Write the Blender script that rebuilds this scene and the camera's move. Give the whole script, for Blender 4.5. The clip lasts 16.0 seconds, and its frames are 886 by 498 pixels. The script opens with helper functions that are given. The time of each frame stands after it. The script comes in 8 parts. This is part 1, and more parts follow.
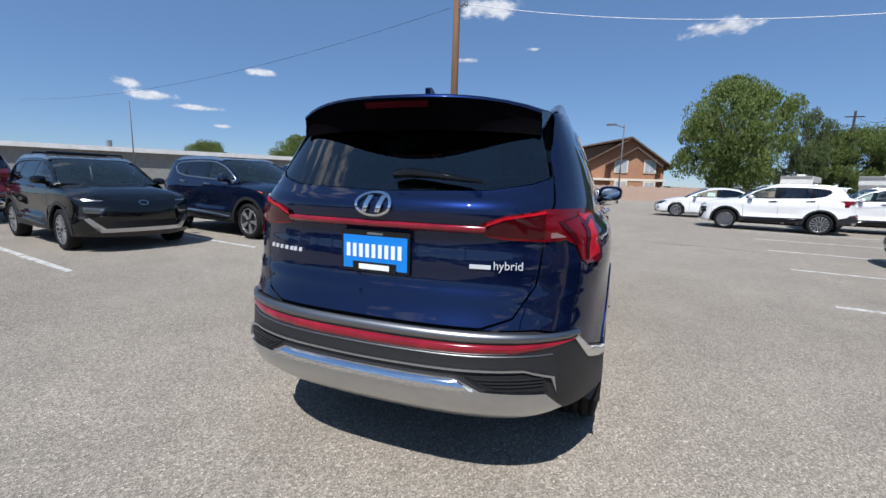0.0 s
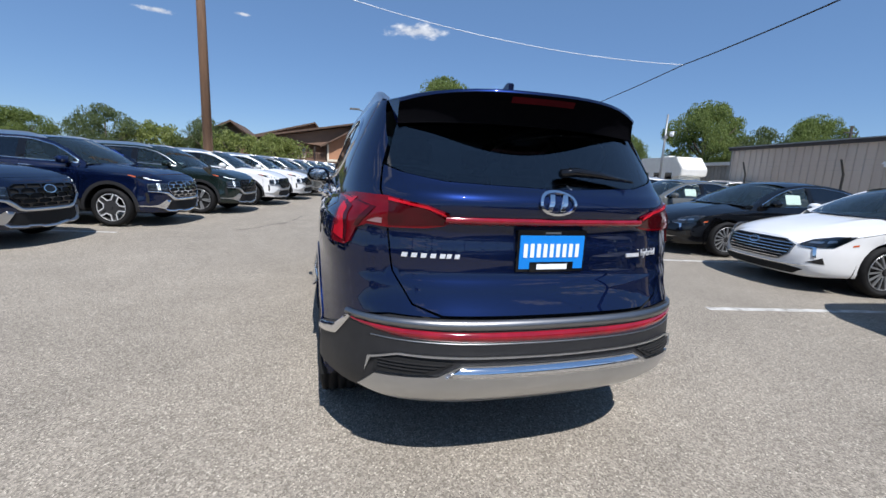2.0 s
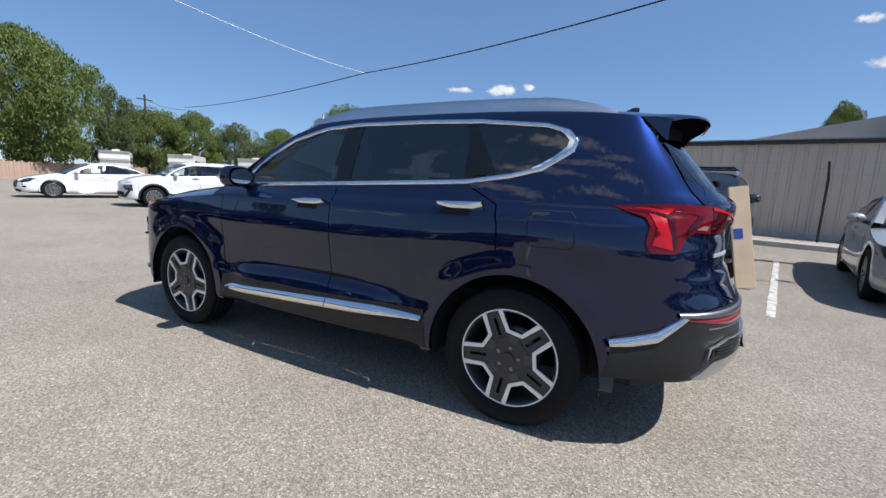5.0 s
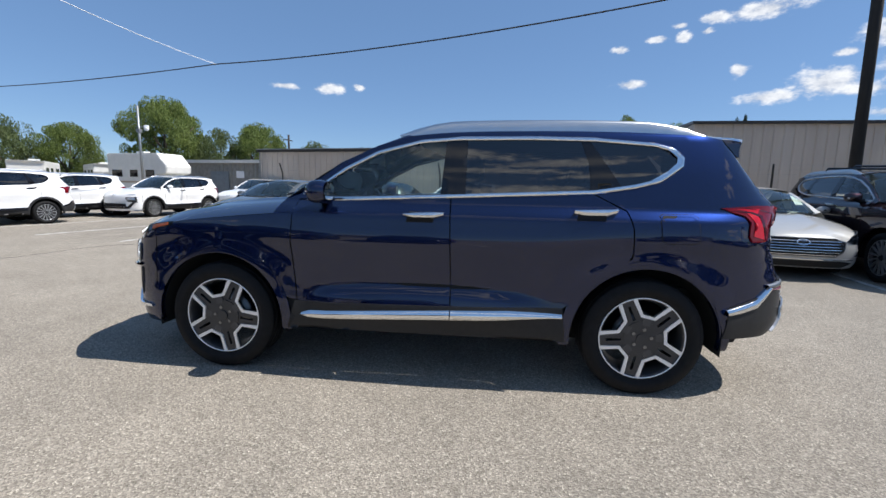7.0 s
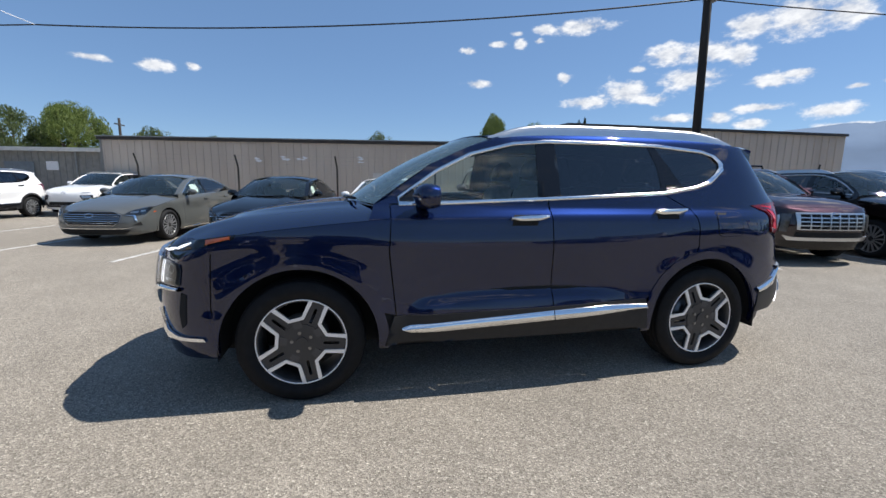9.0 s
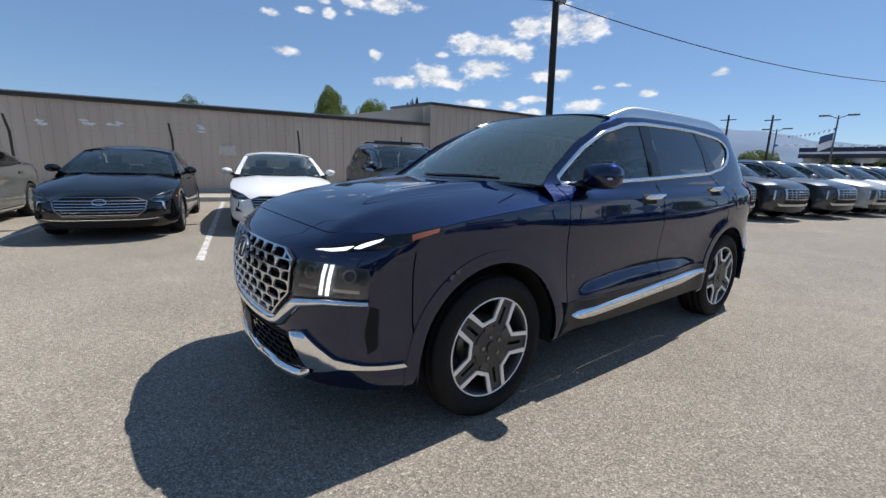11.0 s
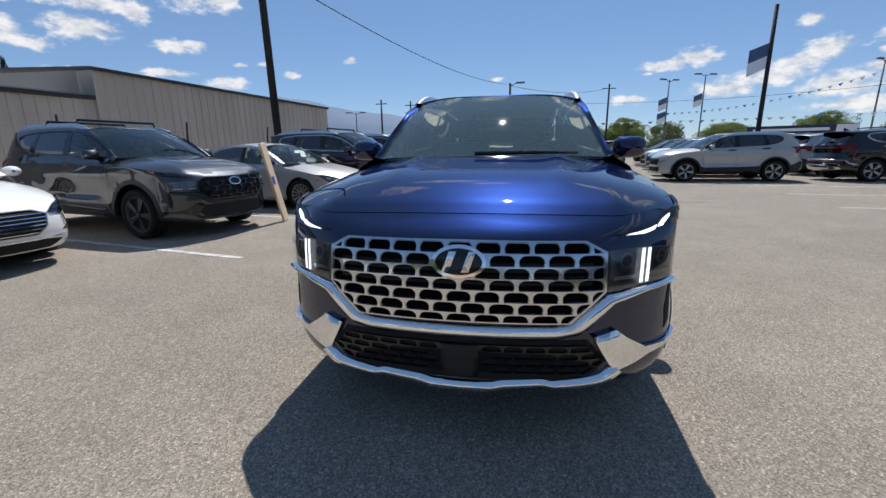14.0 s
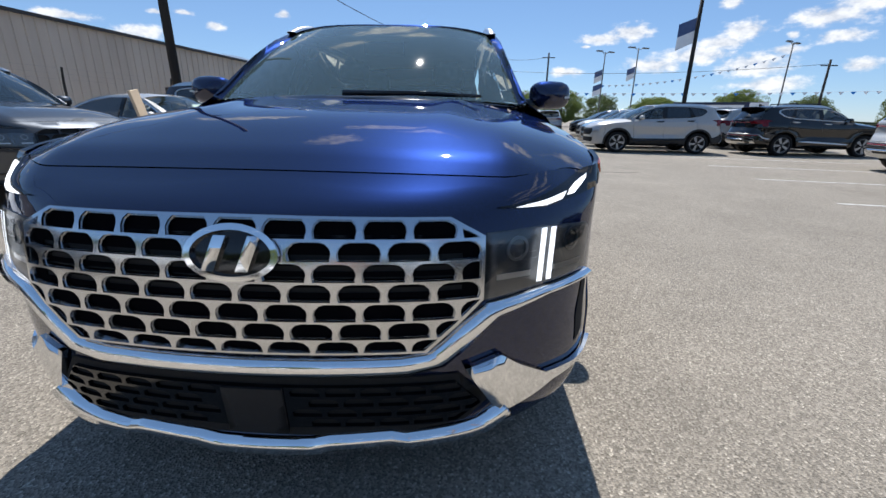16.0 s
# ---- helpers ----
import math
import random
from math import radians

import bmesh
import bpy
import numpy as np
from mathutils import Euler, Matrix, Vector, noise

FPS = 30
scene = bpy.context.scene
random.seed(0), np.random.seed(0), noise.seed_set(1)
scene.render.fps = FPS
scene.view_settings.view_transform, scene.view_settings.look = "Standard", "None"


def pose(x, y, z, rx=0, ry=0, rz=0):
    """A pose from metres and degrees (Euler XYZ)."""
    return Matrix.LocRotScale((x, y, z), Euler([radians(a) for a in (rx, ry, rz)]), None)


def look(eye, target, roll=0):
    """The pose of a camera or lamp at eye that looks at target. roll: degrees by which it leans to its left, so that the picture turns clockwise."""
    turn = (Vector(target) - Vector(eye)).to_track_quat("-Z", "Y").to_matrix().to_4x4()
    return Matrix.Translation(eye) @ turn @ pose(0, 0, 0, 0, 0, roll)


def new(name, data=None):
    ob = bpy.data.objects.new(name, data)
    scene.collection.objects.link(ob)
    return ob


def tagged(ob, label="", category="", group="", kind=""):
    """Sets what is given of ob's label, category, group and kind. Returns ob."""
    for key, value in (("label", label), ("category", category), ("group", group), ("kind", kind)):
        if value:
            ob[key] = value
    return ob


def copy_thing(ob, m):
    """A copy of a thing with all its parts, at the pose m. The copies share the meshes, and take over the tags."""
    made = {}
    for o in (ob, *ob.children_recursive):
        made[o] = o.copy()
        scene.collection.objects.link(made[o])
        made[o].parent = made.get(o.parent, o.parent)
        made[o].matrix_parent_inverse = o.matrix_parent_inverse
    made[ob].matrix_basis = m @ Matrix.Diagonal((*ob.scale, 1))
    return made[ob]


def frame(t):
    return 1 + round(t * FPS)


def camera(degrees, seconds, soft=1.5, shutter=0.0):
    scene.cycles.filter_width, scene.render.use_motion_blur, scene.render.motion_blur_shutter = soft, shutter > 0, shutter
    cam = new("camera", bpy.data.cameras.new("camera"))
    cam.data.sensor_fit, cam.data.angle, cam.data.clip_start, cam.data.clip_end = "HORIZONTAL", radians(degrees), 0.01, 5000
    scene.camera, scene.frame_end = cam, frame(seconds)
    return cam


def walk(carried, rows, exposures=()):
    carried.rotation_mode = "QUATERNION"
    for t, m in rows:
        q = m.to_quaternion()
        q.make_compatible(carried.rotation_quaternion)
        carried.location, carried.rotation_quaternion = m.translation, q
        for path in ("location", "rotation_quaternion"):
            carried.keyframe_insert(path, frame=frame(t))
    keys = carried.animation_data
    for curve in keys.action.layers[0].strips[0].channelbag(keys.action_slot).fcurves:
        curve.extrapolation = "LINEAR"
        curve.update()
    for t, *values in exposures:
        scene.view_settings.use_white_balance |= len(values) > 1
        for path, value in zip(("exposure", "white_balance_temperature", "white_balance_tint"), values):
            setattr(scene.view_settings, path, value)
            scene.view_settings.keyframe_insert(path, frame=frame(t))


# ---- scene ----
cam = camera(93.3, 16.0)
PATH = [
    (0, (0.835, -3.839, 1.29), (0.168, -1.98, 0.975), 1.8),
    (0.5, (0.311, -3.965, 1.281), (-0.043, -2.024, 0.951), 1.9),
    (1, (-0.157, -3.97, 1.259), (-0.167, -1.996, 0.937), 2.1),
    (1.5, (-0.464, -3.923, 1.282), (-0.207, -1.969, 0.939), 2.2),
    (2, (-0.902, -3.852, 1.293), (-0.359, -1.96, 0.939), 2.7),
    (2.5, (-1.293, -3.635, 1.276), (-0.5, -1.832, 0.927), 3.0),
    (3, (-1.674, -3.434, 1.277), (-0.627, -1.763, 0.938), 3.2),
    (3.5, (-2.022, -3.216, 1.274), (-0.75, -1.709, 0.942), 3.1),
    (4, (-2.35, -2.853, 1.26), (-0.879, -1.538, 0.936), 3.1),
    (6.5, (-3.446, -0.776, 1.245), (-1.503, -0.405, 0.952), 1.4),
    (7, (-3.525, -0.414, 1.264), (-1.557, -0.202, 0.98), 1.2),
    (7.5, (-3.498, -0.112, 1.268), (-1.518, -0.052, 0.987), 1.1),
    (8, (-3.479, 0.216, 1.282), (-1.503, 0.127, 0.991), 1.0),
    (8.5, (-3.489, 0.653, 1.3), (-1.526, 0.4, 1.009), 1.0),
    (9, (-3.382, 1.083, 1.304), (-1.452, 0.66, 0.997), 0.9),
    (11.5, (-2.064, 3.117, 1.261), (-0.628, 1.788, 0.849), 1.8),
    (12, (-1.794, 3.39, 1.277), (-0.505, 1.923, 0.849), 1.8),
    (12.5, (-1.464, 3.585, 1.24), (-0.357, 1.975, 0.811), 2.0),
    (13, (-1.028, 3.757, 1.238), (-0.142, 2.018, 0.798), 0.9),
    (13.5, (-0.595, 3.861, 1.231), (0.028, 2.013, 0.786), 0.0),
    (14, (-0.223, 3.85, 1.231), (0.133, 1.937, 0.769), -0.8),
    (14.5, (0.022, 3.847, 1.246), (0.163, 1.914, 0.754), -1.3),
    (15, (0.021, 3.776, 1.228), (0.002, 1.849, 0.693), -0.8),
    (15.5, (-0.24, 3.536, 1.172), (-0.273, 1.619, 0.602), -0.0),
    (16, (-0.495, 3.17, 1.107), (-0.413, 1.265, 0.504), 1.1),
]
walk(cam, [(t, look(eye, target, roll)) for t, eye, target, roll in PATH], [(0.0, 0.18, 6050, 11), (4.0, 0.40, 6150, 11), (8.0, 0.42, 6380, 10), (12.0, 0.33, 6500, 10), (14.5, 0.26, 6480, 11), (15.5, 0.32, 6450, 11), (16.0, 0.50, 6350, 10)])

# ---- world, sun ----
SUN_TO = Vector((0.02, -0.67, 1.0)).normalized()
SUN_EL = math.asin(SUN_TO.z)
SUN_AZ = math.atan2(SUN_TO.x, SUN_TO.y)

world = bpy.data.worlds.new("world")
scene.world = world
world.use_nodes = True
wt = world.node_tree
wt.nodes.clear()
w_out = wt.nodes.new("ShaderNodeOutputWorld")
w_bg = wt.nodes.new("ShaderNodeBackground")
w_sky = wt.nodes.new("ShaderNodeTexSky")
w_sky.sky_type = "NISHITA"
w_sky.sun_disc = False
w_sky.sun_elevation = SUN_EL
w_sky.sun_rotation = SUN_AZ
w_sky.altitude = 1400
w_sky.air_density = 1.0
w_sky.dust_density = 0.0
w_sky.ozone_density = 1.9
w_bg.inputs[1].default_value = 0.084
w_co = wt.nodes.new("ShaderNodeTexCoord")


def w_math(op, a, b=None, c=None):
    n = wt.nodes.new("ShaderNodeMath")
    n.operation = op
    for i, v in enumerate((a, b, c)):
        if v is None:
            continue
        if isinstance(v, (int, float)):
            n.inputs[i].default_value = v
        else:
            wt.links.new(v, n.inputs[i])
    return n.outputs[0]


def w_dot(vec):
    n = wt.nodes.new("ShaderNodeVectorMath")
    n.operation = "DOT_PRODUCT"
    wt.links.new(w_co.outputs["Generated"], n.inputs[0])
    n.inputs[1].default_value = vec
    return n.outputs["Value"]


# Fair-weather clouds: azimuth from +Y towards +X, elevation, half width and half height, in degrees.
CLOUDS_NORTH = [
    (69.0, 12.1, 2.4, 0.8), (63.6, 12.0, 2.1, 0.5), (72.5, 12.5, 0.9, 0.6), (-14.7, 20.9, 4.7, 1.5), (11.7, 17.1, 4.7, 1.1), (-56.0, 9.4, 1.6, 0.7),
    (-42.6, 12.1, 2.3, 0.5), (-54.3, 8.3, 3.6, 0.6), (-17.5, 15.3, 2.1, 0.4), (-9.0, 16.5, 1.2, 0.3), (-49.9, 7.5, 3.2, 0.4), (-47.1, 5.7, 1.3, 0.3),
]
CLOUDS_EAST = [
    (114.8, 18.6, 1.4, 0.6), (119.2, 18.6, 3.4, 0.9), (109.1, 17.2, 1.4, 0.4), (111.8, 17.1, 0.8, 0.6), (105.2, 16.5, 1.0, 0.4), (111.4, 18.3, 0.7, 0.3),
    (114.1, 17.4, 0.7, 0.4), (106.7, 12.7, 1.8, 0.5), (117.4, 13.2, 0.9, 0.7), (136.6, 16.6, 2.5, 1.3), (140.7, 16.8, 3.0, 2.2), (144.0, 16.4, 2.2, 1.5),
    (129.1, 14.8, 2.5, 1.2), (133.0, 14.5, 3.5, 1.2), (135.9, 13.9, 1.4, 1.4), (125.9, 13.6, 1.1, 0.4), (124.9, 11.1, 3.0, 1.6), (120.4, 10.2, 2.9, 0.7),
    (127.5, 10.1, 2.3, 0.6), (131.6, 12.1, 3.4, 1.3), (138.9, 11.1, 2.0, 0.9), (140.9, 11.5, 1.7, 0.5), (138.0, 8.5, 2.6, 0.5), (137.6, 6.9, 1.7, 0.6),
    (130.0, 7.9, 2.8, 0.5), (134.5, 7.8, 1.3, 0.8), (144.1, 7.7, 2.4, 0.7), (145.3, 6.2, 2.7, 0.4), (145.6, 9.8, 0.9, 0.3), (158.3, 10.8, 1.0, 0.5),
    (148.1, 10.0, 1.1, 0.3), (151.0, 9.0, 1.1, 0.5),
]
CLOUDS_SOUTH = [
    (-164.0, 8.9, 3.1, 0.6), (-160.9, 9.5, 2.9, 1.0), (-165.7, 8.2, 0.6, 0.2), (-167.7, 5.4, 1.9, 0.6), (-151.5, 11.7, 1.2, 0.7), (-149.8, 9.0, 2.3, 1.1),
    (-151.6, 8.0, 2.9, 0.8), (-153.9, 6.9, 3.9, 1.0), (-158.0, 6.0, 3.4, 1.0), (-148.4, 5.7, 3.6, 1.4), (-146.1, 7.0, 1.5, 0.5), (-146.8, 3.8, 3.5, 0.9),
    (-143.2, 9.7, 3.4, 1.1), (-141.0, 10.6, 2.1, 1.1), (-142.1, 7.9, 2.3, 0.7), (-145.8, 8.3, 0.5, 0.4), (-140.2, 5.3, 1.8, 0.7), (176.6, 8.6, 0.9, 0.3),
]
CLOUDS_HIGH = [
    (-90.0, 45.0, 15.0, 1.8), (-75.0, 40.0, 10.0, 1.5), (-105.0, 49.0, 12.0, 1.8), (-96.0, 36.0, 11.0, 1.4), (-80.0, 53.0, 12.0, 2.0), (-68.0, 33.0, 8.0, 1.2), (-112.0, 41.0, 9.0, 1.4),
    (-158.0, 33.0, 4.0, 1.6), (-163.0, 36.0, 5.0, 1.5), (-150.0, 30.0, 3.5, 1.4), (158.0, 42.0, 4.0, 1.5), (168.0, 37.0, 6.0, 1.6), (175.0, 40.0, 4.0, 1.3),
    (150.0, 27.0, 6.0, 1.8),
]
mask = None
for az, el, hw, hh in [(a, e, 0.8 * w, 0.75 * h) for a, e, w, h in CLOUDS_NORTH] + CLOUDS_EAST + CLOUDS_SOUTH + CLOUDS_HIGH:
    a, e = radians(az), radians(el)
    ahead = Vector((math.sin(a) * math.cos(e), math.cos(a) * math.cos(e), math.sin(e)))
    right = Vector((math.cos(a), -math.sin(a), 0))
    up = right.cross(ahead)
    qa = w_math("POWER", w_math("ABSOLUTE", w_dot(right / math.sin(radians(hw)))), 2.0)
    qb = w_math("POWER", w_math("ABSOLUTE", w_dot(up / math.sin(radians(hh)))), 2.0)
    q = w_math("SUBTRACT", 1.0, w_math("SQRT", w_math("ADD", qa, qb)))
    q = w_math("ADD", q, w_math("MULTIPLY", w_math("LESS_THAN", w_dot(ahead), 0.0), -9.0))
    mask = q if mask is None else w_math("MAXIMUM", mask, q)
w_map = wt.nodes.new("ShaderNodeMapping")
w_map.inputs["Scale"].default_value = (1, 1, 1.9)
wt.links.new(w_co.outputs["Generated"], w_map.inputs[0])
w_noise = wt.nodes.new("ShaderNodeTexNoise")
w_noise.inputs["Scale"].default_value = 30
w_noise.inputs["Detail"].default_value = 7
w_noise.inputs["Roughness"].default_value = 0.62
wt.links.new(w_map.outputs[0], w_noise.inputs["Vector"])
puff = w_math("ADD", w_math("MULTIPLY", w_math("MAXIMUM", mask, -2.0), 1.0), w_math("MULTIPLY", w_math("SUBTRACT", w_noise.outputs[0], 0.44), 2.3))
dens = wt.nodes.new("ShaderNodeMapRange")
dens.interpolation_type = "SMOOTHSTEP"
dens.inputs[1].default_value, dens.inputs[2].default_value = 0.0, 0.8
wt.links.new(puff, dens.inputs[0])
w_mix = wt.nodes.new("ShaderNodeMix")
w_mix.data_type = "RGBA"
# bright crowns and greyer hollows
w_shade = wt.nodes.new("ShaderNodeMix")
w_shade.data_type = "RGBA"
w_shade.inputs["A"].default_value = (5.6, 5.9, 6.5, 1)
w_shade.inputs["B"].default_value = (9.3, 9.3, 9.3, 1)
w_deep = wt.nodes.new("ShaderNodeMapRange")
w_deep.inputs[1].default_value, w_deep.inputs[2].default_value = 0.35, 0.62
wt.links.new(w_noise.outputs[0], w_deep.inputs[0])
wt.links.new(w_deep.outputs[0], w_shade.inputs["Factor"])
wt.links.new(w_shade.outputs["Result"], w_mix.inputs["B"])
wt.links.new(w_math("MULTIPLY", dens.outputs[0], 0.92), w_mix.inputs["Factor"])
w_tint = wt.nodes.new("ShaderNodeMix")
w_tint.data_type, w_tint.blend_type = "RGBA", "MULTIPLY"
w_tint.inputs["Factor"].default_value = 1.0
w_tint.inputs["B"].default_value = (0.92, 1.0, 1.09, 1)
wt.links.new(w_sky.outputs[0], w_tint.inputs["A"])
w_even = wt.nodes.new("ShaderNodeMix")
w_even.data_type = "RGBA"
w_even.inputs["Factor"].default_value = 0.45
w_even.inputs["B"].default_value = (1.75, 3.2, 5.7, 1)
wt.links.new(w_tint.outputs["Result"], w_even.inputs["A"])
wt.links.new(w_even.outputs["Result"], w_mix.inputs["A"])
wt.links.new(w_mix.outputs["Result"], w_bg.inputs[0])
wt.links.new(w_bg.outputs[0], w_out.inputs[0])

sun = new("sun", bpy.data.lights.new("sun", "SUN"))
sun.data.energy = 4.9
sun.data.angle = radians(0.53)
sun.data.color = (1.0, 0.95, 0.885)
sun.matrix_basis = look(SUN_TO * 60, (0, 0, 0))

# ---- materials ----
class Nodes:
    """A short hand for building a material's node tree."""

    def __init__(self, name):
        self.mat = bpy.data.materials.new(name)
        self.mat.use_nodes = True
        self.t = self.mat.node_tree
        self.bsdf = self.t.nodes["Principled BSDF"]
        self.co = self.t.nodes.new("ShaderNodeTexCoord")

    def put(self, value, socket):
        if isinstance(value, bpy.types.NodeSocket):
            self.t.links.new(value, socket)
        elif isinstance(value, (tuple, list)) and len(value) == 3 and socket.type == "RGBA":
            socket.default_value = (*value, 1)
        else:
            socket.default_value = value

    def set(self, **kw):
        for k, v in kw.items():
            self.put(v, self.bsdf.inputs[k.replace("_", " ")])
        return self

    def noise(self, scale, detail=4, rough=0.55, stretch=(1, 1, 1), space="Object"):
        m = self.t.nodes.new("ShaderNodeMapping")
        m.inputs["Scale"].default_value = stretch
        self.t.links.new(self.co.outputs[space], m.inputs[0])
        n = self.t.nodes.new("ShaderNodeTexNoise")
        n.inputs["Scale"].default_value, n.inputs["Detail"].default_value, n.inputs["Roughness"].default_value = scale, detail, rough
        self.t.links.new(m.outputs[0], n.inputs["Vector"])
        return n.outputs[0]

    def voronoi(self, scale, feature="F1", out="Distance", space="Object"):
        n = self.t.nodes.new("ShaderNodeTexVoronoi")
        n.feature = feature
        n.inputs["Scale"].default_value = scale
        self.t.links.new(self.co.outputs[space], n.inputs["Vector"])
        return n.outputs[out]

    def ramp(self, fac, *stops):
        n = self.t.nodes.new("ShaderNodeValToRGB")
        els = n.color_ramp.elements
        while len(els) < len(stops):
            els.new(0.5)
        for e, (p, c) in zip(els, stops):
            e.position, e.color = p, (*c, 1) if isinstance(c, (tuple, list)) else (c, c, c, 1)
        self.t.links.new(fac, n.inputs[0])
        return n.outputs[0]

    def mix(self, fac, a, b, kind="MIX"):
        n = self.t.nodes.new("ShaderNodeMix")
        n.data_type, n.blend_type = "RGBA", kind
        self.put(fac, n.inputs["Factor"]), self.put(a, n.inputs["A"]), self.put(b, n.inputs["B"])
        return n.outputs["Result"]

    def math(self, op, a, b=0.0):
        n = self.t.nodes.new("ShaderNodeMath")
        n.operation = op
        self.put(a, n.inputs[0]), self.put(b, n.inputs[1])
        return n.outputs[0]

    def bump(self, height, strength=0.3, distance=0.01):
        n = self.t.nodes.new("ShaderNodeBump")
        n.inputs["Strength"].default_value, n.inputs["Distance"].default_value = strength, distance
        self.put(height, n.inputs["Height"])
        self.t.links.new(n.outputs[0], self.bsdf.inputs["Normal"])
        return self

    def random(self):
        return self.t.nodes.new("ShaderNodeObjectInfo").outputs["Random"]


def simple(name, color, rough=0.5, metal=0.0, vary=0.12, scale=8.0, bump=0.0, **kw):
    n = Nodes(name)
    c = Vector(color)
    n.set(Base_Color=n.ramp(n.noise(scale, 6), (0.3, tuple(c * (1 - vary))), (0.7, tuple(c * (1 + vary)))), Roughness=rough, Metallic=metal, **kw)
    if bump:
        n.bump(n.noise(scale * 6, 4), bump, 0.004)
    return n.mat


def paint(name, color, flake=0.0, metal=0.0, rough=0.42, edge=None):
    n = Nodes(name)
    c = Vector(color)
    if flake:
        f = n.voronoi(900.0, out="Color")
        base = n.mix(n.math("MULTIPLY", f, flake), tuple(c * 0.8), tuple(c * 1.5))
    else:
        base = n.ramp(n.noise(3, 3), (0.3, tuple(c * 0.97)), (0.7, tuple(c * 1.03)))
    n.set(Base_Color=base, Roughness=rough, Metallic=metal, Specular_IOR_Level=0.0 if edge else 0.15, Coat_Weight=1.0, Coat_Roughness=0.015, Coat_IOR=1.6)
    if edge:
        # flakes under the clear coat: a wide lobe in the paint's own hue
        gl, ad = n.t.nodes.new("ShaderNodeBsdfGlossy"), n.t.nodes.new("ShaderNodeAddShader")
        gl.inputs[0].default_value = (*edge, 1)
        gl.inputs["Roughness"].default_value = 0.37
        out = n.t.nodes["Material Output"]
        n.t.links.new(n.bsdf.outputs[0], ad.inputs[0])
        n.t.links.new(gl.outputs[0], ad.inputs[1])
        n.t.links.new(ad.outputs[0], out.inputs[0])
    return n.mat


def glass(name, tint, rough=0.0, ior=1.7, film=0.0):
    """Thin automotive glass: a tinted straight-through pane with a mirror-like gloss."""
    m = bpy.data.materials.new(name)
    m.use_nodes = True
    t = m.node_tree
    t.nodes.clear()
    out, mixs, tr, gl, fr = (t.nodes.new("ShaderNode" + k) for k in ("OutputMaterial", "MixShader", "BsdfTransparent", "BsdfGlossy", "Fresnel"))
    tr.inputs[0].default_value = (*tint, 1)
    gl.inputs["Roughness"].default_value = rough
    gl.inputs[0].default_value = (1, 1, 1, 1)
    fr.inputs[0].default_value = ior
    t.links.new(fr.outputs[0], mixs.inputs[0])
    t.links.new(tr.outputs[0], mixs.inputs[1])
    t.links.new(gl.outputs[0], mixs.inputs[2])
    if film:
        # a thin film: dust, tinted teal to paint in the pane's hazy sky sheen
        dust_sheen, mixd = t.nodes.new("ShaderNodeBsdfDiffuse"), t.nodes.new("ShaderNodeMixShader")
        dust_sheen.inputs[0].default_value = (0.52, 0.80, 0.78, 1)
        mixd.inputs[0].default_value = film
        t.links.new(mixs.outputs[0], mixd.inputs[1])
        t.links.new(dust_sheen.outputs[0], mixd.inputs[2])
        t.links.new(mixd.outputs[0], out.inputs[0])
    else:
        t.links.new(mixs.outputs[0], out.inputs[0])
    return m


def asphalt():
    n = Nodes("asphalt")
    stones = n.voronoi(128.0, out="Color")
    grit = n.ramp(stones, (0.0, (0.118, 0.107, 0.091)), (0.45, (0.240, 0.221, 0.190)), (0.8, (0.360, 0.333, 0.288)), (1.0, (0.62, 0.58, 0.51)))
    broad = n.ramp(n.noise(0.16, 6, 0.62), (0.3, 0.82), (0.72, 1.12))
    mid = n.ramp(n.noise(1.3, 7, 0.68), (0.25, 0.88), (0.75, 1.09))
    col = n.mix(1.0, n.mix(1.0, grit, broad, "MULTIPLY"), mid, "MULTIPLY")
    spots = n.ramp(n.noise(0.7, 8, 0.72), (0.64, 0.0), (0.74, 1.0))
    col = n.mix(1.0, n.mix(n.math("MULTIPLY", spots, 0.30), col, (0.13, 0.122, 0.112)), (1.04, 1.0, 0.945), "MULTIPLY")
    n.set(Base_Color=col, Roughness=0.9, Diffuse_Roughness=0.3)
    h = n.math("ADD", n.voronoi(128.0), n.math("MULTIPLY", n.noise(14, 5), 0.4))
    return n.bump(h, 0.85, 0.005).mat


M_ASPHALT = asphalt()
M_BLUE = paint("deep_blue_paint", (0.0017, 0.0037, 0.0145), 0.5, 0.0, 0.5, (0.0024, 0.0060, 0.030))
M_NAVY = paint("navy_paint", (0.003, 0.006, 0.018), 0.4, 0.0, 0.5, (0.004, 0.007, 0.022))
M_WHITE = paint("white_paint", (0.78, 0.78, 0.77), 0, 0, 0.4)
M_BLACK = paint("black_paint", (0.003, 0.003, 0.0035), 0.3, 0.0, 0.5, (0.003, 0.003, 0.0035))
M_GREY = paint("grey_paint", (0.10, 0.105, 0.10), 0.4, 0.12)
M_GUN = paint("gunmetal_paint", (0.013, 0.0145, 0.0165), 0.4, 0.0, 0.5, (0.026, 0.029, 0.034))
M_GREEN = paint("dark_green_paint", (0.007, 0.012, 0.010), 0.4, 0.0, 0.5, (0.007, 0.012, 0.010))
M_SILVER = paint("silver_paint", (0.40, 0.40, 0.39), 0.4, 0.3)
M_LTBLUE = paint("light_blue_paint", (0.10, 0.24, 0.38), 0.4, 0.12)
M_RED = paint("red_paint", (0.12, 0.008, 0.012), 0.4, 0.12)
M_MAROON = paint("plum_paint", (0.009, 0.005, 0.0065), 0.4, 0.0, 0.5, (0.010, 0.0055, 0.007))
